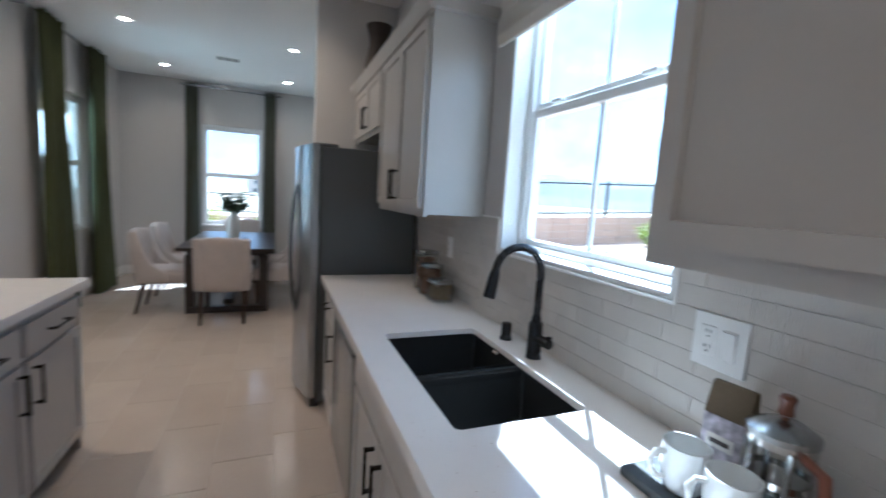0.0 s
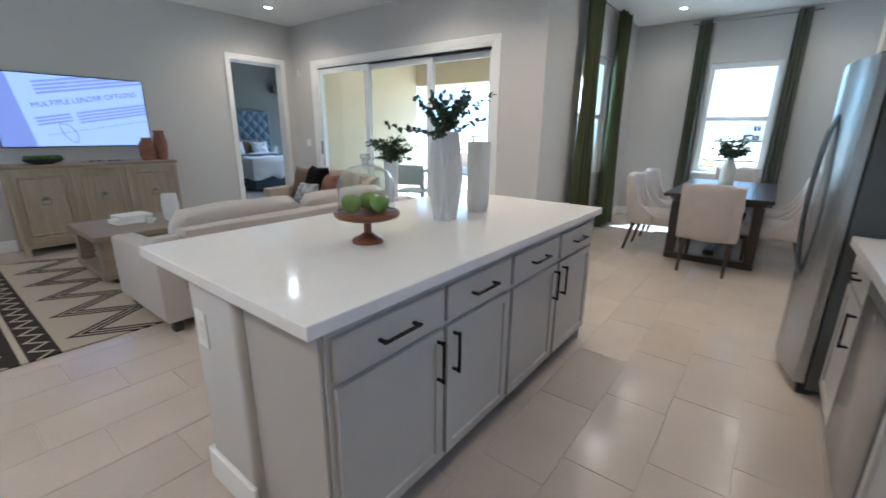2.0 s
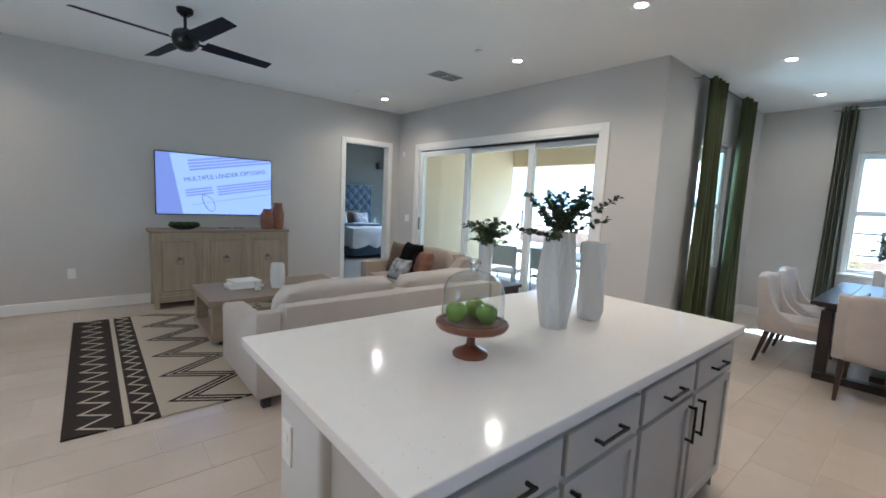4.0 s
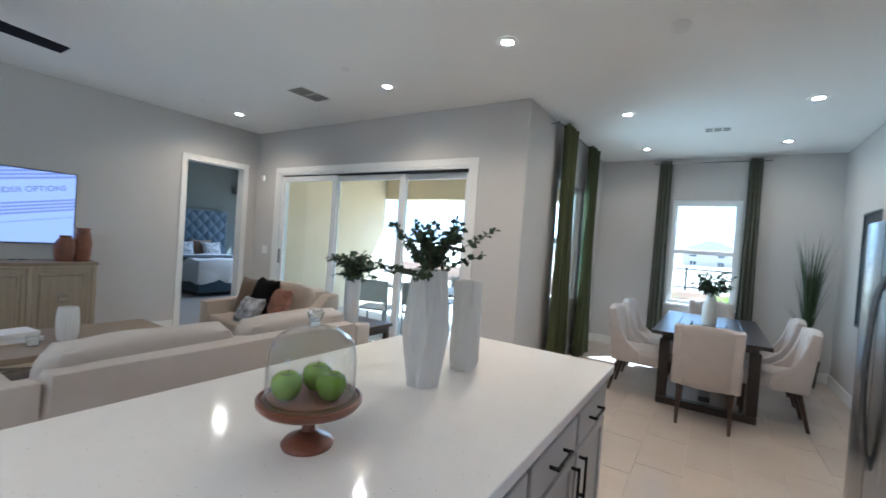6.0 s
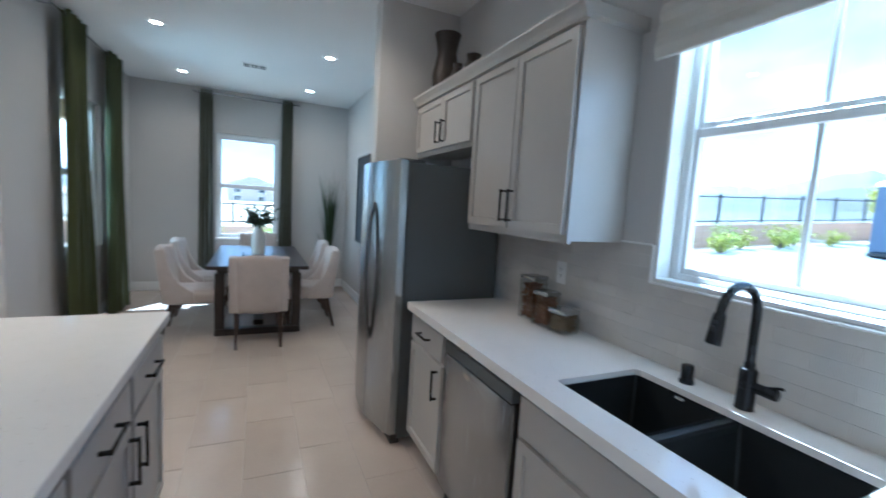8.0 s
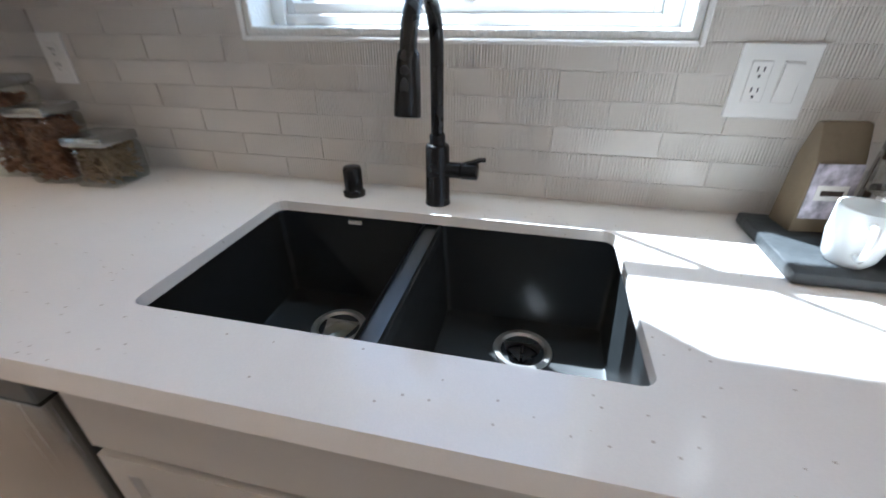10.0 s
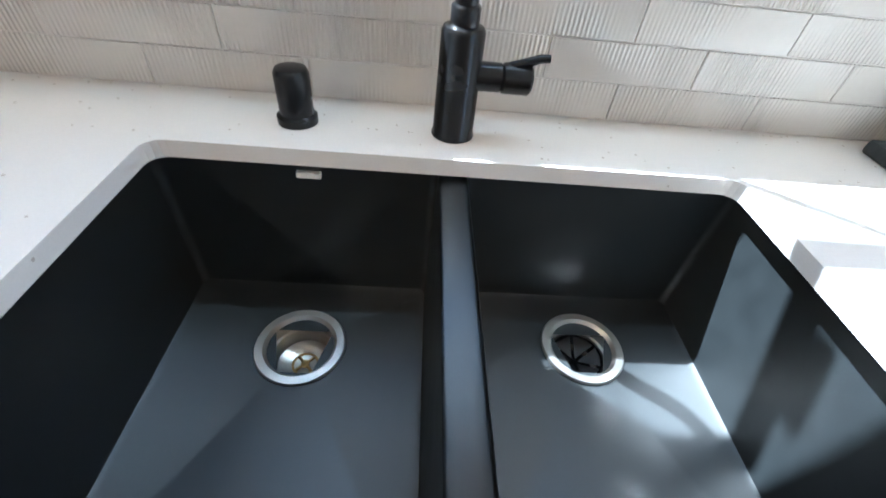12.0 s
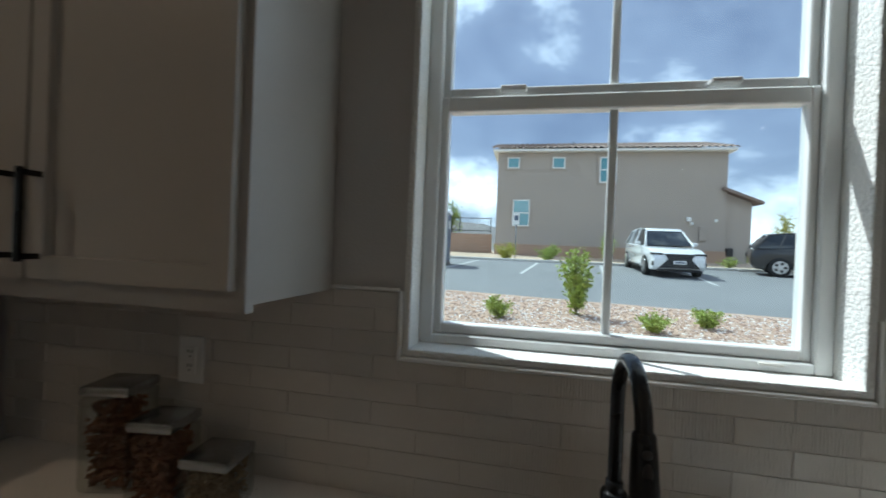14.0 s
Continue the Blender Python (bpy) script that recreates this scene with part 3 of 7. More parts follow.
structure("wall_dining_west", holed_wall(0, -3.26, 0.16, 3.36, 6.5, 0, H, [(4.25, 5.3, 0.80, DZ1)]), M["wall"], "greige dining room wall with a curtained window")
structure("wall_living_north", holed_wall(1, 3.2, KW, -7.86, -3.10, 0, H, [(SX0, SX1, 0.0, SZ1)]), M["wall"], "greige living room wall around the sliding doors")
structure("wall_west", holed_wall(0, -7.84, 0.14, -3.5, 3.2, 0, H, [(BY0, BY1, 0.0, BZ1)]), M["wall"], "greige living room wall that carries the television")
# the south opening is made up, out of view, to let in fill light
structure("wall_south", holed_wall(1, -3.66, 0.16, -7.84, KW, 0, H, [(-3.7, -2.8, 1.1, 2.3)]), M["wall"], "plain greige wall with a wide unseen opening added for light")
structure("ceiling", box((-7.9, -3.7, H), (0.2, 6.7, H + 0.12)), M["ceil"], "smooth white painted ceiling")
structure("floor", box((-7.86, -3.5, -0.12), (0.0, 6.5, -0.003)), M["grout"], "beige porcelain plank tiles with thin grey joints")

# baseboards
bb = None
for lo, hi in (((-7.70, -3.5, 0), (-7.685, 2.05, 0.13)), ((-3.64, 3.185, 0), (-3.10, 3.2, 0.13)), ((-3.10, 3.185, 0), (-3.085, 6.5, 0.13)),
               ((-3.085, 6.485, 0), (-0.105, 6.5, 0.13)), ((-0.105, 2.62, 0), (-0.09, 6.5, 0.13)), ((-7.685, 3.185, 0), (-7.20, 3.2, 0.13)),
               ((-0.655, 2.46, 0), (-0.64, 2.62, 0.13))):
    bb = box(lo, hi, 0.004, bb)
structure("baseboard", bb, M["trim"], "white painted baseboard along the walls")


def casing(name, y0, y1, z1, w=0.062):
    bm = box((-7.70, y0 - w, 0), (-7.682, y0, z1 + w), 0.004)
    bm = box((-7.70, y1, 0), (-7.682, y1 + w, z1 + w), 0.004, bm)
    bm = box((-7.70, y0, z1), (-7.682, y1, z1 + w), 0.004, bm)
    bm = box((-7.845, y0 - 0.001, 0), (-7.682, y0 + 0.018, z1), 0, bm)
    bm = box((-7.845, y1 - 0.018, 0), (-7.682, y1 + 0.001, z1), 0, bm)
    bm = box((-7.845, y0 + 0.018, z1 - 0.018), (-7.682, y1 - 0.018, z1 + 0.001), 0, bm)
    return structure(name, bm, M["trim"], "white painted door casing of the bedroom")


casing("trim_bedroom_door", BY0, BY1, BZ1)


def framed(name, axis, at, depth, u0, u1, z0, z1, label, bars_u=(), rail_z=None, fw=0.055, bar=0.018, s=0.022, stile=None):
    # window in a wall: outer frame, sash frame, meeting rail, bars and panes
    top = thing(name, (0, 0, 0), label, "window")
    top["kind"] = "structure"

    def b(ua, ub, za, zb, d0, d1, bev=0.003, bm=None):
        lo, hi = (min(d0, d1), max(d0, d1)), None
        if axis == 0:
            return box((lo[0], ua, za), (lo[1], ub, zb), bev, bm)
        return box((ua, lo[0], za), (ub, lo[1], zb), bev, bm)

    d0, d1 = at, at + depth
    bm = b(u0, u0 + fw, z0, z1, d0, d1)
    bm = b(u1 - fw, u1, z0, z1, d0, d1, 0.003, bm)
    bm = b(u0 + fw, u1 - fw, z0, z0 + fw * 0.7, d0, d1, 0.003, bm)
    bm = b(u0 + fw, u1 - fw, z1 - fw, z1, d0, d1, 0.003, bm)
    part("window_frame", bm, M["vinyl"], top)
    stile = stile or s
    ia, ib, za, zb = u0 + fw, u1 - fw, z0 + fw * 0.7, z1 - fw
    step = depth * 0.18
    rails = [(za, rail_z, 0.0), (rail_z, zb, step)] if rail_z else [(za, zb, 0.0)]
    for lo_z, hi_z, off in rails:
        p, q = d0 + step + off, d1 - step * 1.6 + off
        sb = b(ia, ia + stile, lo_z, hi_z, p, q)
        sb = b(ib - stile, ib, lo_z, hi_z, p, q, 0.003, sb)
        sb = b(ia + stile, ib - stile, lo_z, lo_z + s * 1.1, p, q, 0.003, sb)
        sb = b(ia + stile, ib - stile, hi_z - s * 1.6, hi_z, p, q, 0.003, sb)
        part("sash", sb, M["vinyl"], top)
        mid = (p + q) / 2
        for u in bars_u:
            part("glazing_bar", b(u - bar / 2, u + bar / 2, lo_z + s, hi_z - s, mid - 0.006, mid + 0.006, 0.002), M["vinyl"], top)
        pane = part("pane", b(ia + stile - 0.004, ib - stile + 0.004, lo_z + s - 0.004, hi_z - s + 0.004, mid - 0.002, mid + 0.002, 0), M["glass"], top)
        pane.visible_shadow = False
    return top


w1 = framed("window_1", 0, 0.075, 0.07, WY0 + 0.011, WY1 - 0.011, WZ0 + 0.011, WZ1 - 0.018, "white vinyl double-hung kitchen window with a centre bar", (-0.006,), 1.840, 0.033, 0.018, 0.022, 0.018)
for y in (0.22, -0.22):
    part("sash_lock", box((0.066, y - 0.03, 1.845), (0.092, y + 0.03, 1.857), 0.003), M["vinyl"], w1)
part("tilt_latch", box((0.068, -0.345, 1.262), (0.076, -0.30, 1.268), 0.001), M["paper"], w1)
# plaster returns with a rounded front edge round the kitchen window
rv = bmesh.new()
for a, b_ in ((((-0.006), WY1 - 0.011, WZ0), (0.15, WY1 + 0.006, WZ1)), ((-0.006, WY0 - 0.006, WZ0), (0.15, WY0 + 0.011, WZ1)),
              ((-0.006, WY0 - 0.006, WZ0 - 0.006), (0.15, WY1 + 0.006, WZ0 + 0.011)), ((-0.006, WY0 - 0.006, WZ1 - 0.018), (0.15, WY1 + 0.006, WZ1 + 0.006))):
    rv = box(a, b_, 0.005, rv, 2)
structure("trim_window_return", rv, M["reveal"], "textured white plaster return round the kitchen window")

# made-up window in the unseen south wall, there only for its light
framed("added_window", 1, -3.62, 0.07, -3.7, -2.8, 1.1, 2.3, "white vinyl window added out of view to let in light", (), None, 0.05)
framed("window_2", 1, 6.53, 0.07, DX0, DX1, DZ0, DZ1, "white vinyl single-hung dining room window", (), 1.60, 0.05)
framed("window_3", 0, -3.22, 0.07, 4.25, 5.3, 0.80, DZ1, "white vinyl window added out of view to let in light behind the green curtains", (), 1.60, 0.05)
structure("sill_window_2", box((DX0 - 0.02, 6.47, 0.765), (DX1 + 0.02, 6.53, 0.80), 0.005), M["trim"], "white sill under the dining room window")


def sliding_door():
    top = thing("door_1", (0, 0, 0), "white three-panel sliding glass patio door, closed", "door")
    top["kind"] = "structure"
    w = 0.085
    bm = box((SX0 - w, 3.182, 0), (SX0, 3.2, SZ1 + w), 0.004)
    bm = box((SX1, 3.182, 0), (SX1 + w, 3.2, SZ1 + w), 0.004, bm)
    bm = box((SX0, 3.182, SZ1), (SX1, 3.2, SZ1 + w), 0.004, bm)
    part("casing", bm, M["trim"], top)
    bm = box((SX0, 3.19, 0), (SX0 + 0.04, 3.35, SZ1), 0.003)
    bm = box((SX1 - 0.04, 3.19, 0), (SX1, 3.35, SZ1), 0.003, bm)
    bm = box((SX0 + 0.04, 3.19, SZ1 - 0.03), (SX1 - 0.04, 3.35, SZ1), 0.003, bm)
    bm = box((SX0 + 0.04, 3.19, 0), (SX1 - 0.04, 3.35, 0.035), 0.003, bm)
    part("frame", bm, M["vinyl"], top)
    # black strip stands in for the shade between head and panels
    part("track_painted_shade", box((SX0 + 0.04, 3.23, SZ1 - 0.055), (SX1 - 0.04, 3.30, SZ1 - 0.031)), M["blackp"], top)
    edges = [(SX0 + 0.04, -5.86, 3.215), (-5.95, -4.70, 3.26), (-4.80, SX1 - 0.04, 3.305)]
    for i, (a, b_, y) in enumerate(edges):
        s = 0.09
        zt = SZ1 - 0.05
        pn = box((a, y, 0.036), (a + s, y + 0.035, zt), 0.004)
        pn = box((b_ - s, y, 0.036), (b_, y + 0.035, zt), 0.004, pn)
        pn = box((a + s, y, 0.036), (b_ - s, y + 0.035, 0.14), 0.004, pn)
        pn = box((a + s, y, zt - 0.075), (b_ - s, y + 0.035, zt), 0.004, pn)
        po = part("sliding_panel", pn, M["vinyl"], top)
        g = part("pane", box((a + s - 0.005, y + 0.015, 0.135), (b_ - s + 0.005, y + 0.02, zt - 0.07)), M["glass"], po)
        g.visible_shadow = False
        if i == 0:
            part("handle", box((a + 0.03, y - 0.03, 0.98), (a + 0.055, y, 1.2), 0.006), M["steel"], po, "satin metal pull")


sliding_door()

# bedroom beyond the doorway
structure("floor_bedroom", box((-12.3, 0.4, -0.12), (-7.84, 6.2, -0.002)), M["carpet"], "grey bedroom carpet")
structure("ceiling_bedroom", box((-12.4, 0.3, 3.0), (-7.84, 6.3, 3.1)), M["ceil"], "white bedroom ceiling")
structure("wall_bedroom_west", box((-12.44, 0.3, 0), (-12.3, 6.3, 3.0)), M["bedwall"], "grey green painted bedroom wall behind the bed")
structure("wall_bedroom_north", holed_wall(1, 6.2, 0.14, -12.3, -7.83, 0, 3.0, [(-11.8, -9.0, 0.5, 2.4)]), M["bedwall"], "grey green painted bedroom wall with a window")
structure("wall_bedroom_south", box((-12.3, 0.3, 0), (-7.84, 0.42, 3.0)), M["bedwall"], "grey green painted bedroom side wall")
structure("wall_bedroom_east", box((-7.83, 3.36, 0), (-7.70, 6.36, 3.0)), M["stucco"], "tan stucco wall between bedroom and patio")

# covered patio
structure("patio_floor", box((-7.7, 3.36, -0.14), (-3.26, 7.2, -0.03)), M["concrete"], "pale concrete patio slab")
structure("patio_ceiling", box((-7.7, 3.36, 2.78), (-3.26, 6.9, 2.9)), M["stucco"], "tan stucco patio ceiling")
structure("patio_beam", box((-7.7, 6.35, 2.34), (-3.26, 6.75, 2.78)), M["stucco"], "tan stucco beam over the patio opening")

# ---------------- kitchen ----------------
CT, CB = 0.915, 0.872


def countertop():
    # slab with the sink opening cut through it
    bm = bmesh.new()
    top = thing("countertop", (0, 0, 0), "white quartz worktop with a cut-out for the sink", "countertop")
    x0, x1, y0, y1 = -0.655, -0.004, -2.3, 1.53
    sx0, sx1, sy0, sy1 = -0.532, -0.148, -0.358, 0.345
    r = 0.02
    inner = []
    for cx, cy, a0 in ((sx1 - r, sy1 - r, 0), (sx0 + r, sy1 - r, 90), (sx0 + r, sy0 + r, 180), (sx1 - r, sy0 + r, 270)):
        for k in range(5):
            a = radians(a0 + k * 22.5)
            inner.append((cx + r * math.cos(a), cy + r * math.sin(a)))
    def ring(pts, z):
        return [bm.verts.new((p[0], p[1], z)) for p in pts]
    corners = [(x1, y1), (x0, y1), (x0, y0), (x1, y0)]
    for z in (CT, CT - 0.022):
        it = ring(inner, z)
        ct = ring(corners, z)
        for q in range(4):
            for k in range(4):
                bm.faces.new((it[q * 5 + k], it[q * 5 + k + 1], ct[q]))
            n = (q + 1) % 4
            bm.faces.new((it[q * 5 + 4], it[n * 5], ct[n], ct[q]))
        if z == CT:
            itop, ctop = it, ct
    for a, b in ((itop, it), (ctop, ct)):
        for i in range(len(a)):
            j = (i + 1) % len(a)
            bm.faces.new((a[i], a[j], b[j], b[i]))
    bmesh.ops.recalc_face_normals(bm, faces=bm.faces)
    part("slab", bm, M["quartz"], top)
    part("front_apron", box((x0, y0, CB), (x0 + 0.025, y1, CT - 0.022)), M["quartz"], top)
    return top


countertop()


def sink():
    top = thing("kitchen_sink", (0, 0, 0), "black granite composite double-bowl undermount sink", "sink")
    zb = 0.665
    zt = 0.893
    def bowl(y0, y1, x0, x1, drain, flare):
        # tapered tub with filleted corners and a drain hole ring
        bm = bmesh.new()
        prof = [(0.0, zt), (0.001, zt - 0.008), (0.003, zb + 0.014), (0.006, zb + 0.005), (0.014, zb + 0.0015)]
        rings = []
        for inset, z in prof:
            r = 0.011
            pts = []
            lean = flare * (zt - z) / (zt - zb)
            a0_, a1_, b0, b1 = x0 + inset, x1 - inset, y0 + inset, y1 - inset - lean
            for cx, cy, s in ((a1_ - r, b1 - r, 0), (a0_ + r, b1 - r, 90), (a0_ + r, b0 + r, 180), (a1_ - r, b0 + r, 270)):
                for k in range(6):
                    a = radians(s + k * 18)
                    pts.append((cx + r * math.cos(a), cy + r * math.sin(a), z))
            rings.append([bm.verts.new(p) for p in pts])
        hole = []
        dx, dy = drain
        for p in rings[-1]:
            d = Vector((p.co.x - dx, p.co.y - dy, 0)).normalized() * 0.045
            hole.append(bm.verts.new((dx + d.x, dy + d.y, zb)))
        rings.append(hole)
        for a, b in zip(rings, rings[1:]):
            n = len(a)
            for i in range(n):
                bm.faces.new((a[i], a[(i + 1) % n], b[(i + 1) % n], b[i]))
        return part("bowl", bm, M["sink"], top, smooth=True)
    xa, xb = -0.548, -0.129
    bowl(0.015, 0.362, xa, xb, (-0.246, 0.188), 0.0)
    bowl(-0.379, -0.019, xa, xb, (-0.230, -0.213), 0.012)
    part("divider", box((xa, -0.022, 0.72), (xb, 0.016, 0.886), 0.005, None, 3), M["sink"], top, smooth=True)
    rimb = box((xa - 0.03, -0.40, zt - 0.012), (xa, 0.385, zt - 0.001))
    rimb = box((xb, -0.40, zt - 0.012), (xb + 0.03, 0.385, zt - 0.001), 0, rimb)
    rimb = box((xa, -0.40, zt - 0.012), (xb, -0.379, zt - 0.001), 0, rimb)
    rimb = box((xa, 0.362, zt - 0.012), (xb, 0.385, zt - 0.001), 0, rimb)
    part("mounting_flange", rimb, M["sink"], top)
    for (dx, dy), kind in (((-0.246, 0.188), 0), ((-0.230, -0.213), 1)):
        st = part("drain_flange", lathe([(0.030, -0.05), (0.0385, -0.046), (0.0405, -0.020), (0.0435, -0.018), (0.0445, -0.001), (0.049, 0.004), (0.059, 0.004), (0.061, 0.0005)], 40, (dx, dy, zb + 0.0015)), M["drain"], top, "stainless drain flange", True)
        if kind == 0:
            part("strainer_cup", lathe([(0.0, -0.047), (0.020, -0.047), (0.0275, -0.044), (0.0375, -0.040)], 32, (dx, dy, zb)), M["drain"], st, "", True)
            cross = lathe([(0.0, 0.003), (0.006, 0.003), (0.006, 0.0)], 16, (dx, dy, zb - 0.046))
            for k in range(4):
                a = radians(45 + 90 * k)
                cross = tube([(dx, dy, zb - 0.0445), (dx + 0.016 * math.cos(a), dy + 0.016 * math.sin(a), zb - 0.0445)], 0.0022, 6, cross)
            cross = lathe([(0.016, -0.001), (0.019, 0.001), (0.016, 0.002)], 24, (dx, dy, zb - 0.046), cross)
            part("strainer_cross", cross, M["brass"], st, "worn metal strainer cross")
        else:
            for k in range(6):
                fl = bmesh.new()
                a, b = radians(60 * k + 4), radians(60 * k + 56)
                v3 = [fl.verts.new((dx + rr * math.cos(t_), dy + rr * math.sin(t_), zb + zz)) for rr, t_, zz in
                      ((0.036, a, -0.022), (0.036, (a + b) / 2, -0.022), (0.036, b, -0.022), (0.005, (a + b) / 2, -0.036))]
                fl.faces.new(v3)
                part("splash_flap", fl, M["blackp"], st, "black rubber splash flaps")
            part("chamber", lathe([(0.0, -0.08), (0.038, -0.08), (0.038, -0.02)], 24, (dx, dy, zb)), M["blackp"], st)
    part("maker_plate", box((-0.138, 0.160, 0.868), (-0.1305, 0.190, 0.876), 0.001), M["outlet"], top, "small pale metal plate")


sink()


def faucet():
    top = thing("kitchen_faucet", (-0.083, 0, CT), "matte black pull-down kitchen faucet with side lever", "faucet")
    part("body", lathe([(0.0, 0), (0.027, 0), (0.027, 0.003), (0.0255, 0.005), (0.0245, 0.122), (0.022, 0.127), (0.016, 0.129), (0.016, 0.146), (0.0145, 0.148), (0.0, 0.148)], 36), M["black"], top, "", True)
    pts = [(0, 0, 0.14), (0, 0, 0.25), (0, 0, 0.295)]
    R = 0.088
    cz = 0.30
    for k in range(1, 17):
        a = math.pi * k / 17 * 1.03
        pts.append((-R + R * math.cos(a), 0, cz + R * math.sin(a)))
    ex, ez = pts[-1][0], pts[-1][2]
    part("spout", tube(pts, 0.0128, 16), M["black"], top, "", True)
    dx = (pts[-1][0] - pts[-2][0]) / math.dist(pts[-1], pts[-2])
    dz = (pts[-1][2] - pts[-2][2]) / math.dist(pts[-1], pts[-2])
    q = lambda s: (ex + dx * s, 0, ez + dz * s)
    hd = part("spray_head", tube([q(-0.002), q(0.002), q(0.01), q(0.03), q(0.078), q(0.088), q(0.090)], [0.0145, 0.0165, 0.0170, 0.0185, 0.0205, 0.0205, 0.018], 20), M["black"], top, "", True)
    for zc, hh in ((0.048, 0.017), (0.022, 0.007)):
        bt = lathe([(0.0, 0.0022), (0.0055, 0.0020), (0.0068, 0.0008), (0.0072, -0.006)], 20)
        bmesh.ops.transform(bt, matrix=Matrix.Translation(Vector(q(zc)) + Vector((-0.0178, 0, 0))) @ pose(0, 0, 0, 0, -90, 0) @ Matrix.Diagonal((hh / 0.0072, 1, 1, 1)), verts=bt.verts)
        part("spray_button", bt, M["blackp"], hd, "raised rubber spray button", True)
    lv = part("lever_hub", tube([(0, 0, 0.075), (0, -0.048, 0.075), (0, -0.05, 0.075), (0, -0.052, 0.075), (0, -0.082, 0.075), (0, -0.085, 0.075)], [0.0165, 0.0165, 0.0145, 0.0175, 0.0175, 0.015], 24), M["black"], top, "", True)
    part("lever", tube([(0, -0.058, 0.088), (-0.003, -0.072, 0.094), (-0.006, -0.090, 0.102), (-0.007, -0.100, 0.103)], [0.006, 0.0055, 0.005, 0.0045], 10), M["black"], lv, "", True)


faucet()
ag = thing("air_gap_cap", (-0.081, 0.194, CT), "matte black cylindrical air gap cap beside the sink", "air gap")
part("base_ring", lathe([(0.0, 0), (0.0245, 0), (0.0245, 0.009), (0.021, 0.012), (0, 0.012)], 32), M["black"], ag, "", True)
part("cap", lathe([(0.0205, 0.011), (0.0205, 0.060), (0.018, 0.0655), (0.014, 0.067), (0.0, 0.067)], 32), M["black"], ag, "", True)

FX = -0.605   # face frame plane of the base cabinets


def base_cabinet(y0, y1, fronts, label):
    # fronts: list of (kind, y0, y1, z0, z1, pull)
    top = thing("base_cabinet", (0, (y0 + y1) / 2, 0), label, "cabinet", "kitchen base cabinets")
    o = (y0 + y1) / 2
    # open-topped carcass: front frame, two sides, floor and back
    ca = box((FX, y0 - o, 0.10), (FX + 0.02, y1 - o, 0.868))
    for q in (y0 - o, y1 - o - 0.018):
        ca = box((FX + 0.02, q, 0.10), (-0.02, q + 0.018, 0.868), 0, ca)
    ca = box((FX + 0.02, y0 - o + 0.018, 0.10), (-0.02, y1 - o - 0.018, 0.118), 0, ca)
    ca = box((-0.03, y0 - o + 0.018, 0.118), (-0.02, y1 - o - 0.018, 0.868), 0, ca)
    part("body", ca, M["cab"], top)
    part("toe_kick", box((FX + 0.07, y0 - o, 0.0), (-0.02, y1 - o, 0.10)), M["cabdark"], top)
    for kind, a, b, c, d, pulls in fronts:
        if kind == "drawer":
            f = part("drawer_front", box((FX - 0.02, a - o, c), (FX, b - o, d), 0.003), M["cab"], top)
        else:
            f = part("door", shaker(a - o, b - o, c, d, FX, -1), M["cab"], top)
        for (py, pz, ln, up) in pulls:
            part("handle", bar_pull(py - o, pz, ln, FX - 0.02, -1, up), M["black"], f, "matte black bar pull")
    return top


base_cabinet(1.045, 1.54, [("drawer", 1.075, 1.52, 0.705, 0.845, [(1.30, 0.775, 0.14, False)]),
                          ("door", 1.075, 1.52, 0.125, 0.685, [(1.12, 0.575, 0.16, True)])], "greige base cabinet with one drawer beside the refrigerator")
base_cabinet(-0.46, 0.43, [("drawer", -0.435, 0.41, 0.705, 0.845, []),
                          ("door", -0.008, 0.41, 0.125, 0.685, [(0.035, 0.575, 0.16, True)]),
                          ("door", -0.435, -0.016, 0.125, 0.685, [(-0.06, 0.575, 0.16, True)])], "greige sink base cabinet with a false drawer front")
base_cabinet(-1.10, -0.465, [("drawer", -1.08, -0.485, 0.705, 0.845, [(-0.78, 0.775, 0.16, False)]),
                            ("door", -1.08, -0.485, 0.125, 0.685, [(-0.53, 0.575, 0.16, True)])], "greige base cabinet with one drawer and one door")
base_cabinet(-2.3, -1.105, [("drawer", -2.28, -1.125, 0.705, 0.845, [(-1.7, 0.775, 0.16, False)]),
                           ("door", -2.28, -1.125, 0.125, 0.685, [(-1.2, 0.575, 0.16, True)])], "greige base cabinet at the end of the run")


def dishwasher():
    top = thing("dishwasher", (0, 0.74, 0), "stainless built-in dishwasher with a dark control strip", "dishwasher")
    part("cavity", box((-0.58, -0.30, 0.0), (-0.03, 0.30, 0.866)), M["blackp"], top)
    part("door", box((FX - 0.028, -0.289, 0.12), (FX + 0.01, 0.289, 0.786), 0.006, None, 2), M["steel"], top, "", True)
    part("control_strip", box((FX - 0.028, -0.289, 0.79), (FX + 0.01, 0.289, 0.845), 0.004), M["fridgeside"], top, "dark grey control strip")
    part("toe_panel", box((FX + 0.05, -0.289, 0.0), (FX + 0.07, 0.289, 0.115)), M["blackp"], top)
    bd = lathe([(0.0, 0.0), (0.02, 0.0), (0.022, 0.002), (0.0, 0.003)], 20)
    bmesh.ops.transform(bd, matrix=pose(FX - 0.028, 0.05, 0.755, 0, -90, 0) @ Matrix.Diagonal((0.6, 1.5, 1, 1)), verts=bd.verts)
    part("badge", bd, M["chrome"], top, "bright oval badge")


dishwasher()


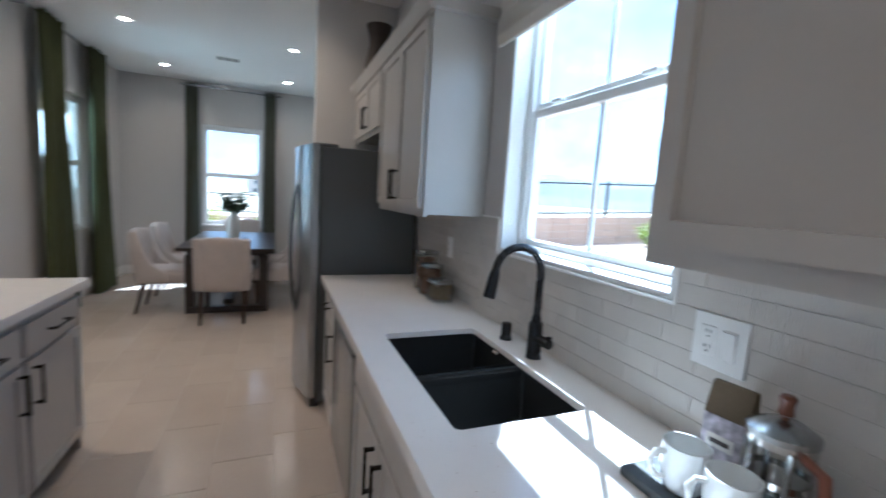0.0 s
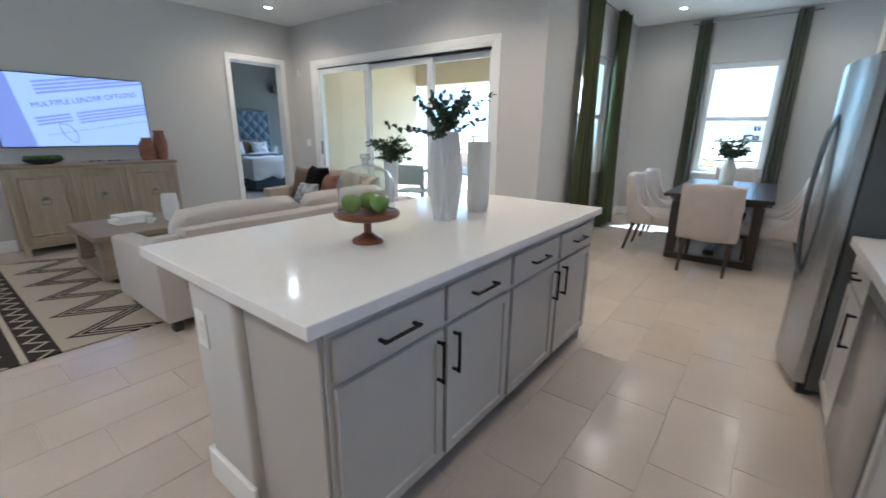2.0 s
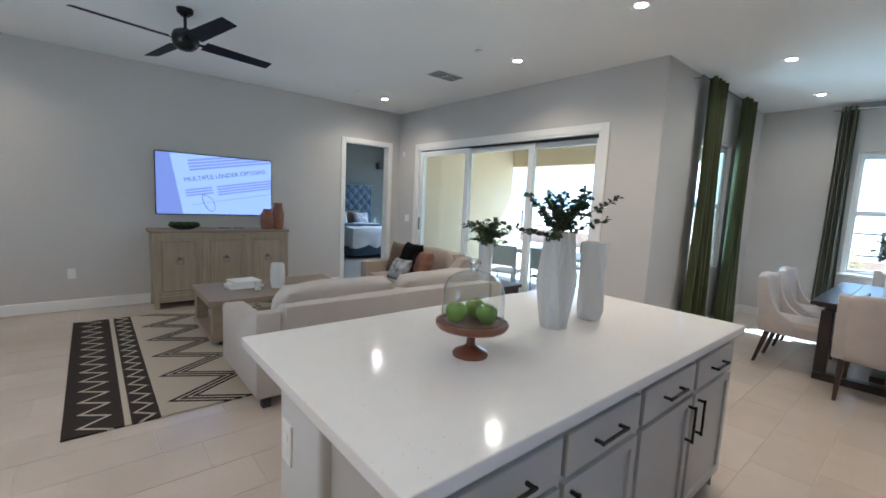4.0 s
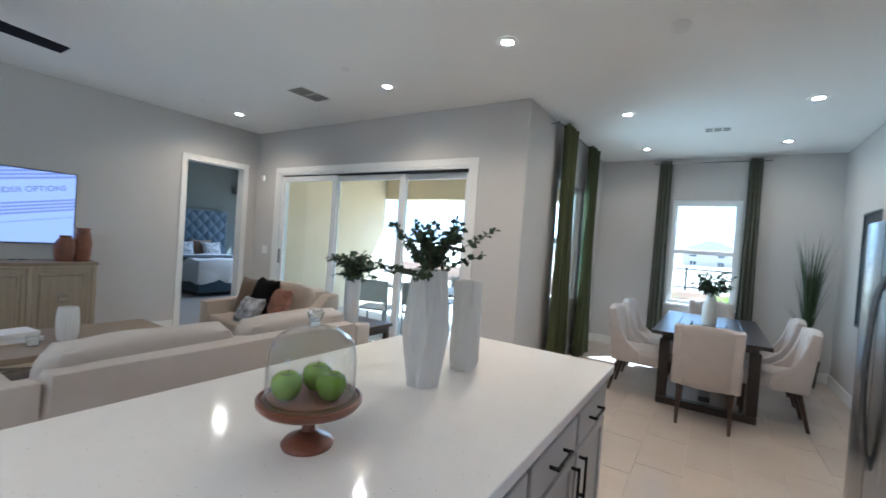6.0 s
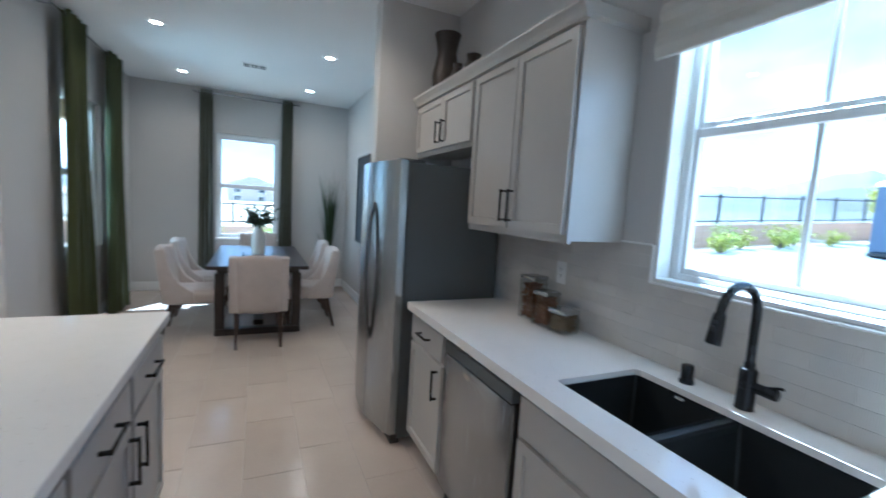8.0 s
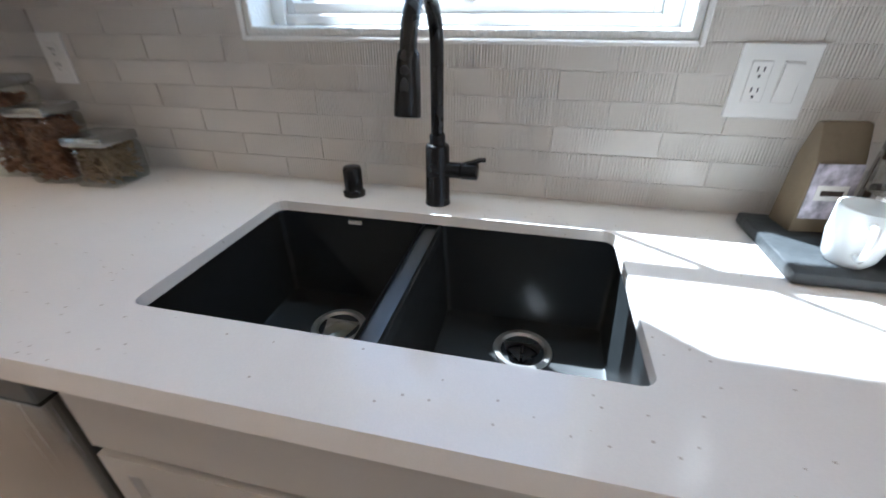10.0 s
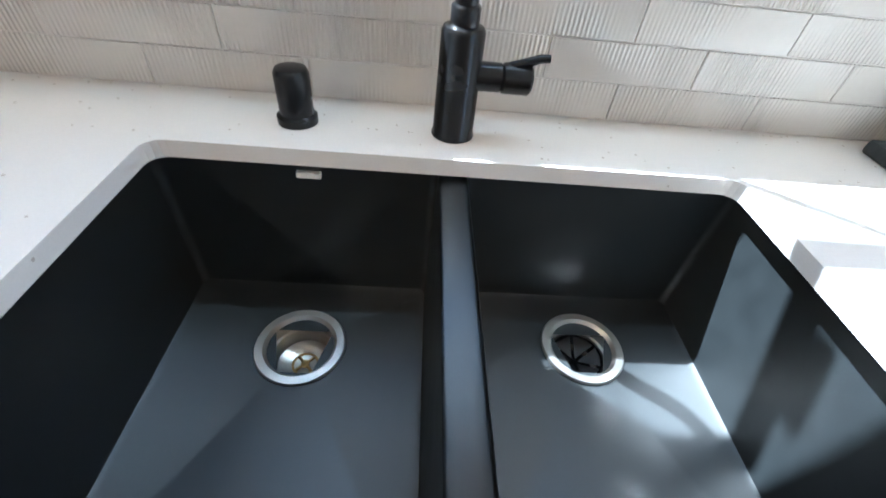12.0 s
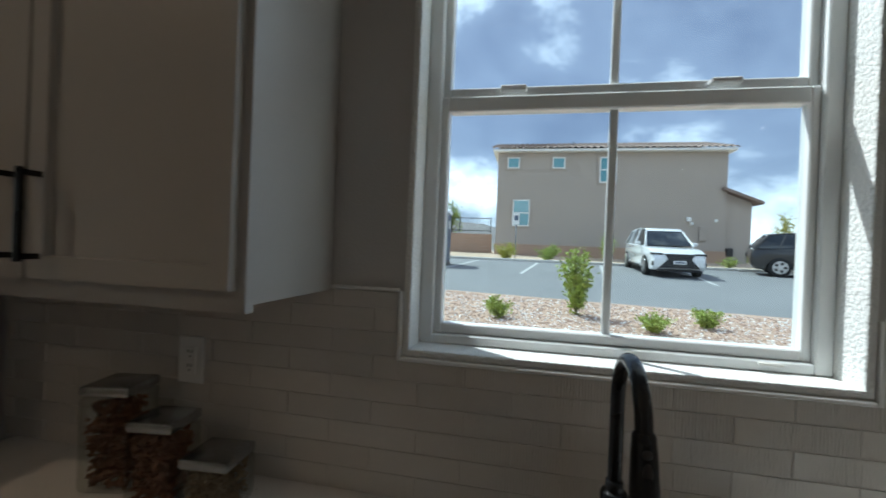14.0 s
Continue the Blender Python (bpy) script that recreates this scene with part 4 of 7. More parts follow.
def refrigerator():
    top = thing("refrigerator", (0, 2.025, 0), "stainless side-by-side refrigerator with dark grey sides", "refrigerator")
    part("body", box((-0.665, -0.435, 0.03), (-0.03, 0.435, 1.725), 0.006), M["fridgeside"], top)
    part("grille", box((-0.70, -0.43, 0.0), (-0.64, 0.43, 0.06), 0.004), M["blackp"], top)

    def door(y0, y1):
        out = []
        n = 10
        for i in range(n + 1):
            y = y0 + (y1 - y0) * i / n
            out.append((-0.715 - 0.085 * (1 - (y / 0.44) ** 2), y))
        edge = [(-0.675, y1), (-0.675, y0)]
        return prism(out + edge, 0.065, 1.735)

    split = -0.12
    for a, b in ((-0.437, split - 0.004), (split + 0.004, 0.437)):
        d = part("door", door(a, b), M["steel"], top, "curved brushed stainless door", True)
        y = split - 0.045 if a < 0 else split + 0.045
        pts = []
        for k in range(13):
            s = k / 12
            z = 0.60 + 0.88 * s
            pts.append((-0.785 - 0.045 * math.sin(math.pi * s) ** 0.5, y, z))
        part("handle", tube(pts, 0.013, 12), M["steel"], d, "bowed stainless handle", True)
    for y in (-0.38, 0.38):
        part("hinge_cover", box((-0.72, y - 0.045, 1.725), (-0.56, y + 0.045, 1.745), 0.006), M["fridgeside"], top)


refrigerator()


def upper_cabinet(y0, y1, z0, z1, fronts, label, side_trim=True):
    o = (y0 + y1) / 2
    top = thing("wall_cabinet", (0, o, z0), label, "cabinet", "kitchen wall cabinets")
    h = z1 - z0
    part("body", box((-0.29, y0 - o + 0.003, 0), (-0.002, y1 - o - 0.003, h)), M["cab"], top)
    part("face_frame", box((-0.31, y0 - o, -0.012), (-0.29, y1 - o, h)), M["cab"], top)
    for a, b, c, d, pulls in fronts:
        f = part("door", shaker(a - o, b - o, c - z0, d - z0, -0.31, -1), M["cab"], top)
        for py, pz, ln in pulls:
            part("handle", bar_pull(py - o, pz - z0, ln, -0.33, -1, True), M["black"], f, "matte black bar pull")
    return top


upper_cabinet(0.612, 1.486, 1.37, 2.25, [(0.628, 1.036, 1.395, 2.22, [(1.008, 1.505, 0.16)]), (1.044, 1.468, 1.395, 2.22, [(1.072, 1.505, 0.16)])],
              "greige two-door wall cabinet beside the window")
upper_cabinet(1.490, 2.445, 1.86, 2.25, [(1.508, 1.93, 1.88, 2.22, [(1.895, 1.985, 0.15)]), (1.938, 2.425, 1.88, 2.22, [(1.978, 1.985, 0.15)])],
              "greige low wall cabinet over the refrigerator")
upper_cabinet(-1.55, -0.628, 1.37, 2.25, [(-1.075, -0.646, 1.395, 2.22, [(-1.04, 1.50, 0.16)]), (-1.53, -1.083, 1.395, 2.22, [(-1.12, 1.50, 0.16)])],
              "greige two-door wall cabinet over the mugs")


def crown(name, y0, y1):
    out = [(-0.312, 2.235), (-0.336, 2.235), (-0.340, 2.25), (-0.346, 2.262), (-0.358, 2.28), (-0.364, 2.29), (-0.364, 2.302), (-0.002, 2.302), (-0.002, 2.2505), (-0.312, 2.2505)]
    bm = prism(out, y0, y1, axis=1)
    return solo(name, bm, M["cab"], "greige crown moulding along the cabinet tops", "moulding")


crown("crown_moulding", 0.58, 2.455)
crown("crown_moulding", -1.59, -0.575)


def roman_shade():
    top = thing("roman_shade", (0, 0, 0), "raised beige linen roman shade over the kitchen window", "shade")
    part("head_rail", box((-0.035, -0.50, 2.48), (-0.004, 0.50, 2.52), 0.004), M["shade"], top)
    for i, (z, d) in enumerate(((2.48, 0.03), (2.40, 0.036), (2.33, 0.042), (2.26, 0.048), (2.205, 0.052))):
        pts = []
        zz = 0.10
        prof = [(-0.004, z), (-d, z - 0.02), (-d - 0.012, z - zz * 0.6), (-d, z - zz), (-d + 0.012, z - zz - 0.004), (-0.02, z - zz + 0.03)]
        bm = prism([(p[0], p[1]) for p in prof], -0.50, 0.50, axis=1, bev=0.003)
        part("fold", bm, M["shade"], top)


roman_shade()


def island():
    top = thing("kitchen_island", (0, 0, 0), "greige kitchen island with four drawers and four doors", "island")
    fx = -1.868
    part("body", box((-2.275, -0.620, 0.10), (fx, 1.440, 0.868)), M["cab"], top)
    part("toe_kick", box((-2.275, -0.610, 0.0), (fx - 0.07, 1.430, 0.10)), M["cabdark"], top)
    part("end_panel", box((-2.275, -0.633, 0.0), (fx - 0.012, -0.6205, 0.868), 0.002), M["cab"], top)
    part("end_panel", box((-2.275, 1.4405, 0.0), (fx - 0.012, 1.453, 0.868), 0.002), M["cab"], top)
    cols = [(-0.602, -0.123, -1), (-0.097, 0.363, 1), (0.396, 0.888, -1), (0.926, 1.412, 1)]
    for a, b, s in cols:
        f = part("drawer_front", box((fx, a, 0.705), (fx + 0.02, b, 0.842), 0.003), M["cab"], top)
        part("handle", bar_pull((a + b) / 2, 0.775, 0.17, fx + 0.02, 1, False), M["black"], f, "matte black bar pull")
        d = part("door", shaker(a, b, 0.125, 0.685, fx, 1), M["cab"], top)
        y = b - 0.035 if s < 0 else a + 0.035
        part("handle", bar_pull(y, 0.575, 0.17, fx + 0.02, 1, True), M["black"], d, "matte black bar pull")
    pw = box((-2.60, -0.668, 0), (-2.277, 1.49, 0.868), 0.02, None, 3)
    part("knee_wall", pw, M["wall"], top, "painted knee wall with rounded corners", True)
    bb_ = box((-2.616, -0.684, 0), (-2.262, -0.665, 0.14), 0.005)
    bb_ = box((-2.616, -0.683, 0), (-2.5995, 1.50, 0.14), 0.005, bb_)
    part("baseboard", bb_, M["trim"], top, "white baseboard")
    ol = part("outlet", box((-2.555, -0.675, 0.62), (-2.48, -0.667, 0.76), 0.002), M["outlet"], top, "white outlet plate")
    for dz in (0.666, 0.714):
        part("socket", box((-2.535, -0.678, dz - 0.014), (-2.50, -0.6745, dz + 0.014), 0.0012), M["outlet"], ol)
    part("island_top", box((-2.985, -0.689, CB), (-1.836, 1.523, CT), 0.004, None, 2), M["quartz"], top, "thick white quartz island top")


island()


def outlet_plate(y0, y1, z0, z1, gangs, name, label):
    top = thing(name, (0, (y0 + y1) / 2, (z0 + z1) / 2), label, "outlet")
    hy, hz = (y1 - y0) / 2, (z1 - z0) / 2
    part("plate", box((-0.0155, -hy, -hz), (-0.0085, hy, hz), 0.002), M["outlet"], top)
    for cy, kind in gangs:
        part("insert", box((-0.018, cy - 0.0165, -0.034), (-0.0150, cy + 0.0165, 0.034), 0.0012), M["outlet"], top)
        if kind == "socket":
            for cz in (0.017, -0.017):
                sl = box((-0.0186, cy + 0.004, cz), (-0.0175, cy + 0.0062, cz + 0.008))
                sl = box((-0.0186, cy - 0.0062, cz), (-0.0175, cy - 0.004, cz + 0.008), 0, sl)
                sl = box((-0.0186, cy - 0.002, cz - 0.010), (-0.0175, cy + 0.002, cz - 0.0055), 0.0005, sl)
                part("slots", sl, M["blackp"], top)
        elif kind == "switch":
            rk = prism([(-0.018, -0.03), (-0.018, 0.03), (-0.0225, 0.03)], cy - 0.0145, cy + 0.0145, axis=1)
            part("rocker", rk, M["outlet"], top)


outlet_plate(-0.645, -0.522, 1.106, 1.230, [(0.024, "socket"), (-0.024, "switch")], "outlet_plate", "white double plate with an outlet and rocker switch")
outlet_plate(0.941, 1.012, 1.118, 1.234, [(0.0, "socket")], "outlet_plate", "white single outlet plate on the tiled wall")

# ---------------- ceiling fittings ----------------
def downlight(x, y):
    top = thing("recessed_light", (x, y, H), "white recessed ceiling light, switched on", "ceiling light", "recessed ceiling lights")
    part("trim_ring", lathe([(0.040, -0.001), (0.046, -0.009), (0.078, -0.007), (0.086, -0.001)], 28), M["trim"], top, "", True)
    part("lens", lathe([(0.0, -0.004), (0.034, -0.004), (0.041, -0.002)], 28), M["flame"], top, "glowing lens")


# the added fill lamps out of view get fittings too
for lx, ly, lw_ in LAMPS:
    downlight(lx, ly)


def vent(x, y, w, d, slots_x, slots_y, label):
    top = thing("ceiling_vent", (x, y, H), label, "vent")
    part("backing", box((-w / 2 + 0.01, -d / 2 + 0.01, -0.004), (w / 2 - 0.01, d / 2 - 0.01, -0.002)), M["blackp"], top)
    fr = box((-w / 2, -d / 2, -0.007), (-w / 2 + 0.016, d / 2, -0.001), 0.002)
    fr = box((w / 2 - 0.016, -d / 2, -0.007), (w / 2, d / 2, -0.001), 0.002, fr)
    fr = box((-w / 2 + 0.016, -d / 2, -0.007), (w / 2 - 0.016, -d / 2 + 0.016, -0.001), 0.002, fr)
    fr = box((-w / 2 + 0.016, d / 2 - 0.016, -0.007), (w / 2 - 0.016, d / 2, -0.001), 0.002, fr)
    part("frame", fr, M["trim"], top)
    for i in range(1, slots_x):
        cx = -w / 2 + w * i / slots_x
        part("slat", box((cx - 0.006, -d / 2 + 0.02, -0.007), (cx + 0.006, d / 2 - 0.02, -0.004), 0.002), M["trim"], top)
    for i in range(1, slots_y):
        cy = -d / 2 + d * i / slots_y
        part("slat", box((-w / 2 + 0.02, cy - 0.007, -0.008), (w / 2 - 0.02, cy + 0.007, -0.005), 0.002), M["trim"], top)


vent(-5.30, 2.22, 0.26, 0.42, 4, 2, "white slatted air vent in the living room ceiling")
vent(-1.51, 4.92, 0.27, 0.17, 3, 2, "white ceiling air vent with six openings")
sd = thing("smoke_detector", (-1.73, 2.27, H), "white round smoke detector on the ceiling", "smoke detector")
part("housing", lathe([(0.0, -0.035), (0.045, -0.035), (0.055, -0.02), (0.065, -0.012), (0.068, 0)], 28), M["outlet"], sd, "", True)
for x, y in ((-4.39, 1.89), (-6.80, 1.865), (-7.2, 2.39)):
    sp = thing("sprinkler_head", (x, y, H), "small white fire sprinkler cover on the ceiling", "sprinkler", "ceiling sprinklers")
    part("cover", lathe([(0.0, -0.008), (0.032, -0.008), (0.036, -0.001)], 20), M["outlet"], sp, "", True)


def ceiling_fan():
    top = thing("ceiling_fan", (-5.55, -0.46, H), "black four-blade ceiling fan on a short rod", "fan")
    part("canopy", lathe([(0.0, 0), (0.065, 0), (0.062, -0.03), (0.03, -0.06), (0.0, -0.06)], 28), M["black"], top, "", True)
    part("rod", tube([(0, 0, -0.05), (0, 0, -0.19)], 0.013, 12), M["black"], top)
    part("motor", lathe([(0.0, -0.16), (0.05, -0.165), (0.09, -0.19), (0.105, -0.23), (0.10, -0.28), (0.08, -0.31), (0.045, -0.335), (0.0, -0.34)], 32), M["black"], top, "", True)
    for k in range(4):
        a = 13 + 90 * k
        bl = box((-0.058, 0.15, -0.004), (0.058, 0.76, 0.004), 0.003)
        for v_ in bl.verts:
            v_.co.x *= 1.25 - 0.35 * (v_.co.y - 0.15)
        bl = box((-0.02, 0.07, -0.006), (0.02, 0.17, 0.0), 0.002, bl)
        bmesh.ops.transform(bl, matrix=pose(0, 0, -0.255, 0, 0, a) @ pose(0, 0, 0, 0, -13, 0), verts=bl.verts)
        part("blade", bl, M["fanblade"], top)


ceiling_fan()


# ---------------- curtains ----------------
def curtain(x, y, axis, width, seed, label):
    top = thing("curtain", (x, y, 0.0), label, "curtain", "green velvet curtains")
    rnd = random.Random(seed)
    bm = bmesh.new()
    folds = 3.5
    n = 56
    rings = []
    for z in (0.012, 0.25, 0.8, 1.5, 2.2, 2.75, 2.955):
        s = 1.0 + 0.38 * max(0, 1 - z / 2.2) ** 1.5
        amp = 0.042 + 0.022 * max(0, 1 - z / 2.5)
        ph = 0.25 * math.sin(z * 1.3 + seed)
        ring = []
        for side in (0, 1):
            rng = range(n + 1) if side == 0 else range(n, -1, -1)
            for i in rng:
                u = i / n
                a = (u - 0.5) * width * s
                d = amp * math.sin(2 * math.pi * folds * u + ph) + (0.006 if side else 0) + 0.008 * math.sin(11 * u + z * 2 + seed)
                ring.append(bm.verts.new((a, d, z) if axis == 0 else (d, a, z)))
        rings.append(ring)
    for a, b in zip(rings, rings[1:]):
        m = len(a)
        for i in range(m):
            bm.faces.new((a[i], a[(i + 1) % m], b[(i + 1) % m], b[i]))
    bm.faces.new(rings[-1])
    bm.faces.new(rings[0])
    part("panel", bm, M["curtain"], top, "", True)
    for k in range(4):
        u = (k + 0.5) / 4 - 0.5
        g = tube([(0.022 * math.cos(t), 0, 2.915 + 0.022 * math.sin(t)) for t in [2 * math.pi * q / 12 for q in range(13)]], 0.004, 6)
        bmesh.ops.transform(g, matrix=pose(u * width, 0, 0) if axis == 0 else pose(0, u * width, 0, 0, 0, 90), verts=g.verts)
        part("grommet", g, M["steel"], top)


curtain(-2.15, 6.40, 0, 0.17, 1, "olive green velvet curtain gathered beside the dining window")
curtain(-1.04, 6.40, 0, 0.16, 2, "olive green velvet curtain gathered beside the dining window")
curtain(-2.98, 4.20, 1, 0.40, 3, "olive green velvet curtain gathered at the side window")
curtain(-2.98, 5.33, 1, 0.38, 4, "olive green velvet curtain gathered at the side window")
for nm, pts in (("curtain_rod", [(-2.30, 6.40, 2.915), (-0.88, 6.40, 2.915)]), ("curtain_rod", [(-2.99, 3.78, 2.915), (-2.99, 5.55, 2.915)])):
    cr_ = thing(nm, (0, 0, 0), "slim grey metal curtain rod below the ceiling", "curtain rod")
    part("rod", tube(pts, 0.010, 12), M["steel"], cr_)
    for p, s in ((pts[0], -1), (pts[1], 1)):
        part("finial", lathe([(0.0, -0.016), (0.014, -0.01), (0.016, 0.0), (0.014, 0.01), (0.0, 0.016)], 14, p), M["steel"], cr_, "", True)
        q = (p[0] - s * 0.05, p[1], p[2]) if pts[0][1] > 6 else (p[0], p[1] - s * 0.05, p[2])
        w_ = (q[0], 6.499, q[2]) if pts[0][1] > 6 else (-3.099, q[1], q[2])
        part("bracket", tube([q, w_], 0.007, 8), M["steel"], cr_)


# ---------------- dining ----------------
def dining_chair():
    top = thing("dining_chair", (0, 0, 0), "beige linen wing-back dining chair with dark wooden legs", "chair", "dining chairs")
    part("seat", cushion((-0.25, -0.25, 0.33), (0.25, 0.27, 0.49), 0.10, 8), M["linen"], top, "", True)
    bk = cushion((-0.26, -0.05, 0.33), (0.26, 0.05, 0.915), 0.14, 8)
    for v_ in bk.verts:
        t = (v_.co.z - 0.33) / 0.58
        v_.co.y += -0.235 - 0.09 * t + 0.05 * (abs(v_.co.x) / 0.26) ** 2
        v_.co.x *= 1 - 0.10 * max(0.0, (0.44 - v_.co.z) / 0.11) ** 2 + 0.03 * t
    part("backrest", bk, M["linen"], top, "", True)
    wing = [(-0.27, 0.35), (-0.335, 0.89), (-0.255, 0.905), (-0.225, 0.78), (-0.185, 0.66), (-0.13, 0.56), (-0.05, 0.495), (0.0, 0.47), (0.02, 0.35)]
    for s in (-1, 1):
        part("wing", prism(wing, s * 0.215 - 0.03 if s > 0 else -0.265, 0.265 if s > 0 else -0.215 + 0.03, axis=0, bev=0.014), M["linen"], top, "", True)
    for sx in (-1, 1):
        for y, lean in ((0.21, 0.0), (-0.20, -0.09)):
            lg = prism([(-0.02, -0.02), (0.02, -0.02), (0.02, 0.02), (-0.02, 0.02)], 0, 0.36)
            for v_ in lg.verts:
                k = v_.co.z / 0.36
                v_.co.x = v_.co.x * (0.65 + 0.5 * k) + sx * 0.20
                v_.co.y = v_.co.y * (0.65 + 0.5 * k) + y + lean * (1 - k)
            part("leg", lg, M["legwood"], top, "tapered walnut leg")
    return top


ch = dining_chair()
ch.matrix_basis = pose(-1.433, 3.86, 0, 0, 0, 0)
for x, y, r in ((-2.035, 4.31, -90), (-2.035, 5.13, -90), (-0.915, 4.38, 90), (-0.915, 5.18, 90), (-1.43, 6.02, 180)):
    copy_thing(ch, pose(x, y, 0, 0, 0, r))


def dining_table():
    top = thing("dining_table", (-1.43, 4.88, 0), "dark stained wooden trestle dining table", "table")
    for k in range(5):
        w = 0.98 / 5
        part("top_plank", box((-0.49 + k * w + 0.001, -0.96, 0.715), (-0.49 + (k + 1) * w - 0.001, 0.96, 0.752), 0.003), M["darkwood"], top)
    for y in (-0.80, 0.80):
        part("foot", box((-0.42, y - 0.05, 0.0), (0.42, y + 0.05, 0.07), 0.006), M["darkwood"], top)
        for sx in (-1, 1):
            part("leg", box((sx * 0.375 - 0.045, y - 0.045, 0.07), (sx * 0.375 + 0.045, y + 0.045, 0.66), 0.005), M["darkwood"], top)
        part("bearer", box((-0.40, y - 0.045, 0.66), (0.40, y + 0.045, 0.715), 0.005), M["darkwood"], top)
    part("stretcher", box((-0.05, -0.75, 0.075), (0.05, 0.75, 0.13), 0.005), M["darkwood"], top)


dining_table()


def twig_plant(name, at, vase_prof, vmat, n, reach, up, leaf, lmat, label, category, seed, seg=28, lw=0.5, per=9, hang=0.0, vparts=True, start=0.0, longs=1):
    # stems of small leaves rising out of a vase
    top = thing(name, at, label, category)
    if vase_prof:
        part("vase", lathe(vase_prof, seg), vmat, top, "", True)
    zt = max(p[1] for p in vase_prof) if vase_prof else start
    rnd = random.Random(seed)
    tips = []
    for k in range(n):
        a = 2 * math.pi * k / n + rnd.uniform(-0.4, 0.4)
        r = reach * (rnd.uniform(0.45, 1.0) if k % longs == 0 else rnd.uniform(0.15, 0.5))
        h = up * (rnd.uniform(0.2, 1.0) if k % longs == 0 else rnd.uniform(0.45, 0.9))
        pts = []
        for i in range(6):
            s = i / 5
            pts.append(Vector((r * math.cos(a) * s ** 1.3, r * math.sin(a) * s ** 1.3, zt - 0.05 + h * (s ** 0.8) - hang * s ** 3)))
        part("stem", tube(pts, [0.0028 - 0.0018 * i / 5 for i in range(6)], 5), M["stem"], top)
        for i in range(per):
            s = 0.25 + 0.75 * (i + rnd.random()) / per
            q = min(4, int(s * 5))
            p = pts[q].lerp(pts[q + 1], s * 5 - q) if s * 5 - q <= 1 else pts[-1]
            for _ in range(2):
                d = Vector((rnd.uniform(-1, 1), rnd.uniform(-1, 1), rnd.uniform(-0.3, 0.9)))
                tips.append((p, d))
    part("foliage", leaves(tips, leaf, None, seed, 0.15, True, lw), lmat, top)["kind"] = "stuff"
    return top


VASE_T = [(0.0, 0), (0.066, 0), (0.072, 0.02), (0.076, 0.12), (0.077, 0.22), (0.066, 0.275), (0.044, 0.315), (0.036, 0.345), (0.042, 0.37), (0.034, 0.368), (0.03, 0.30), (0.0, 0.28)]
tray = thing("serving_tray", (-1.44, 4.56, 0.752), "small black wooden tray on the dining table", "tray")
part("base", box((-0.16, -0.14, 0.0), (0.16, 0.14, 0.018), 0.004), M["blackp"], tray)
for s in (-1, 1):
    part("side", box((s * 0.16 - 0.01, -0.14, 0.018), (s * 0.16 + 0.01, 0.14, 0.05), 0.004), M["blackp"], tray)
twig_plant("table_plant", (-1.44, 4.86, 0.752), VASE_T, M["ceramic"], 34, 0.24, 0.30, 0.06, M["leaf"], "green sprigs in a white ceramic vase on the dining table", "plant", 5, lw=0.4)

# tall grass plant in the corner
tp = thing("corner_plant", (-0.40, 6.15, 0), "tall slender-leaved plant in a dark pot in the corner", "plant")
part("pot", lathe([(0.0, 0), (0.12, 0), (0.15, 0.30), (0.155, 0.33), (0.14, 0.33), (0.13, 0.29), (0.0, 0.29)], 28), M["blackp"], tp, "", True)
bl = bmesh.new()
rnd = random.Random(8)
for k in range(84):
    a, lean = rnd.uniform(0, 6.28), rnd.uniform(0.04, 0.27)
    h = rnd.uniform(1.15, 1.8) if k % 3 else rnd.uniform(0.6, 1.1)
    w = 0.015
    prev = None
    for i in range(6):
        s = i / 5
        c = Vector((lean * math.cos(a) * s ** 2, lean * math.sin(a) * s ** 2, 0.29 + h * s - 0.08 * s ** 3))
        sd_ = Vector((-math.sin(a), math.cos(a), 0)) * w * (1 - s ** 2) + Vector((0, 0, 1e-4))
        cur = (bl.verts.new(c - sd_), bl.verts.new(c + sd_))
        if prev:
            bl.faces.new((prev[0], prev[1], cur[1], cur[0]))
        prev = cur
part("foliage", bl, M["leaf"], tp)["kind"] = "stuff"
ar = thing("wall_art", (-0.09, 5.09, 1.5), "large dark framed picture on the dining room wall", "picture")
part("canvas", box((-0.024, -0.33, -0.59), (-0.012, 0.33, 0.59)), M["art"], ar)
fr = box((-0.035, -0.35, -0.61), (-0.002, -0.325, 0.61), 0.002)
fr = box((-0.035, 0.325, -0.61), (-0.002, 0.35, 0.61), 0.002, fr)
fr = box((-0.035, -0.325, -0.61), (-0.002, 0.325, -0.585), 0.002, fr)
fr = box((-0.035, -0.325, 0.585), (-0.002, 0.325, 0.61), 0.002, fr)
part("frame", fr, M["tvblack"], ar)


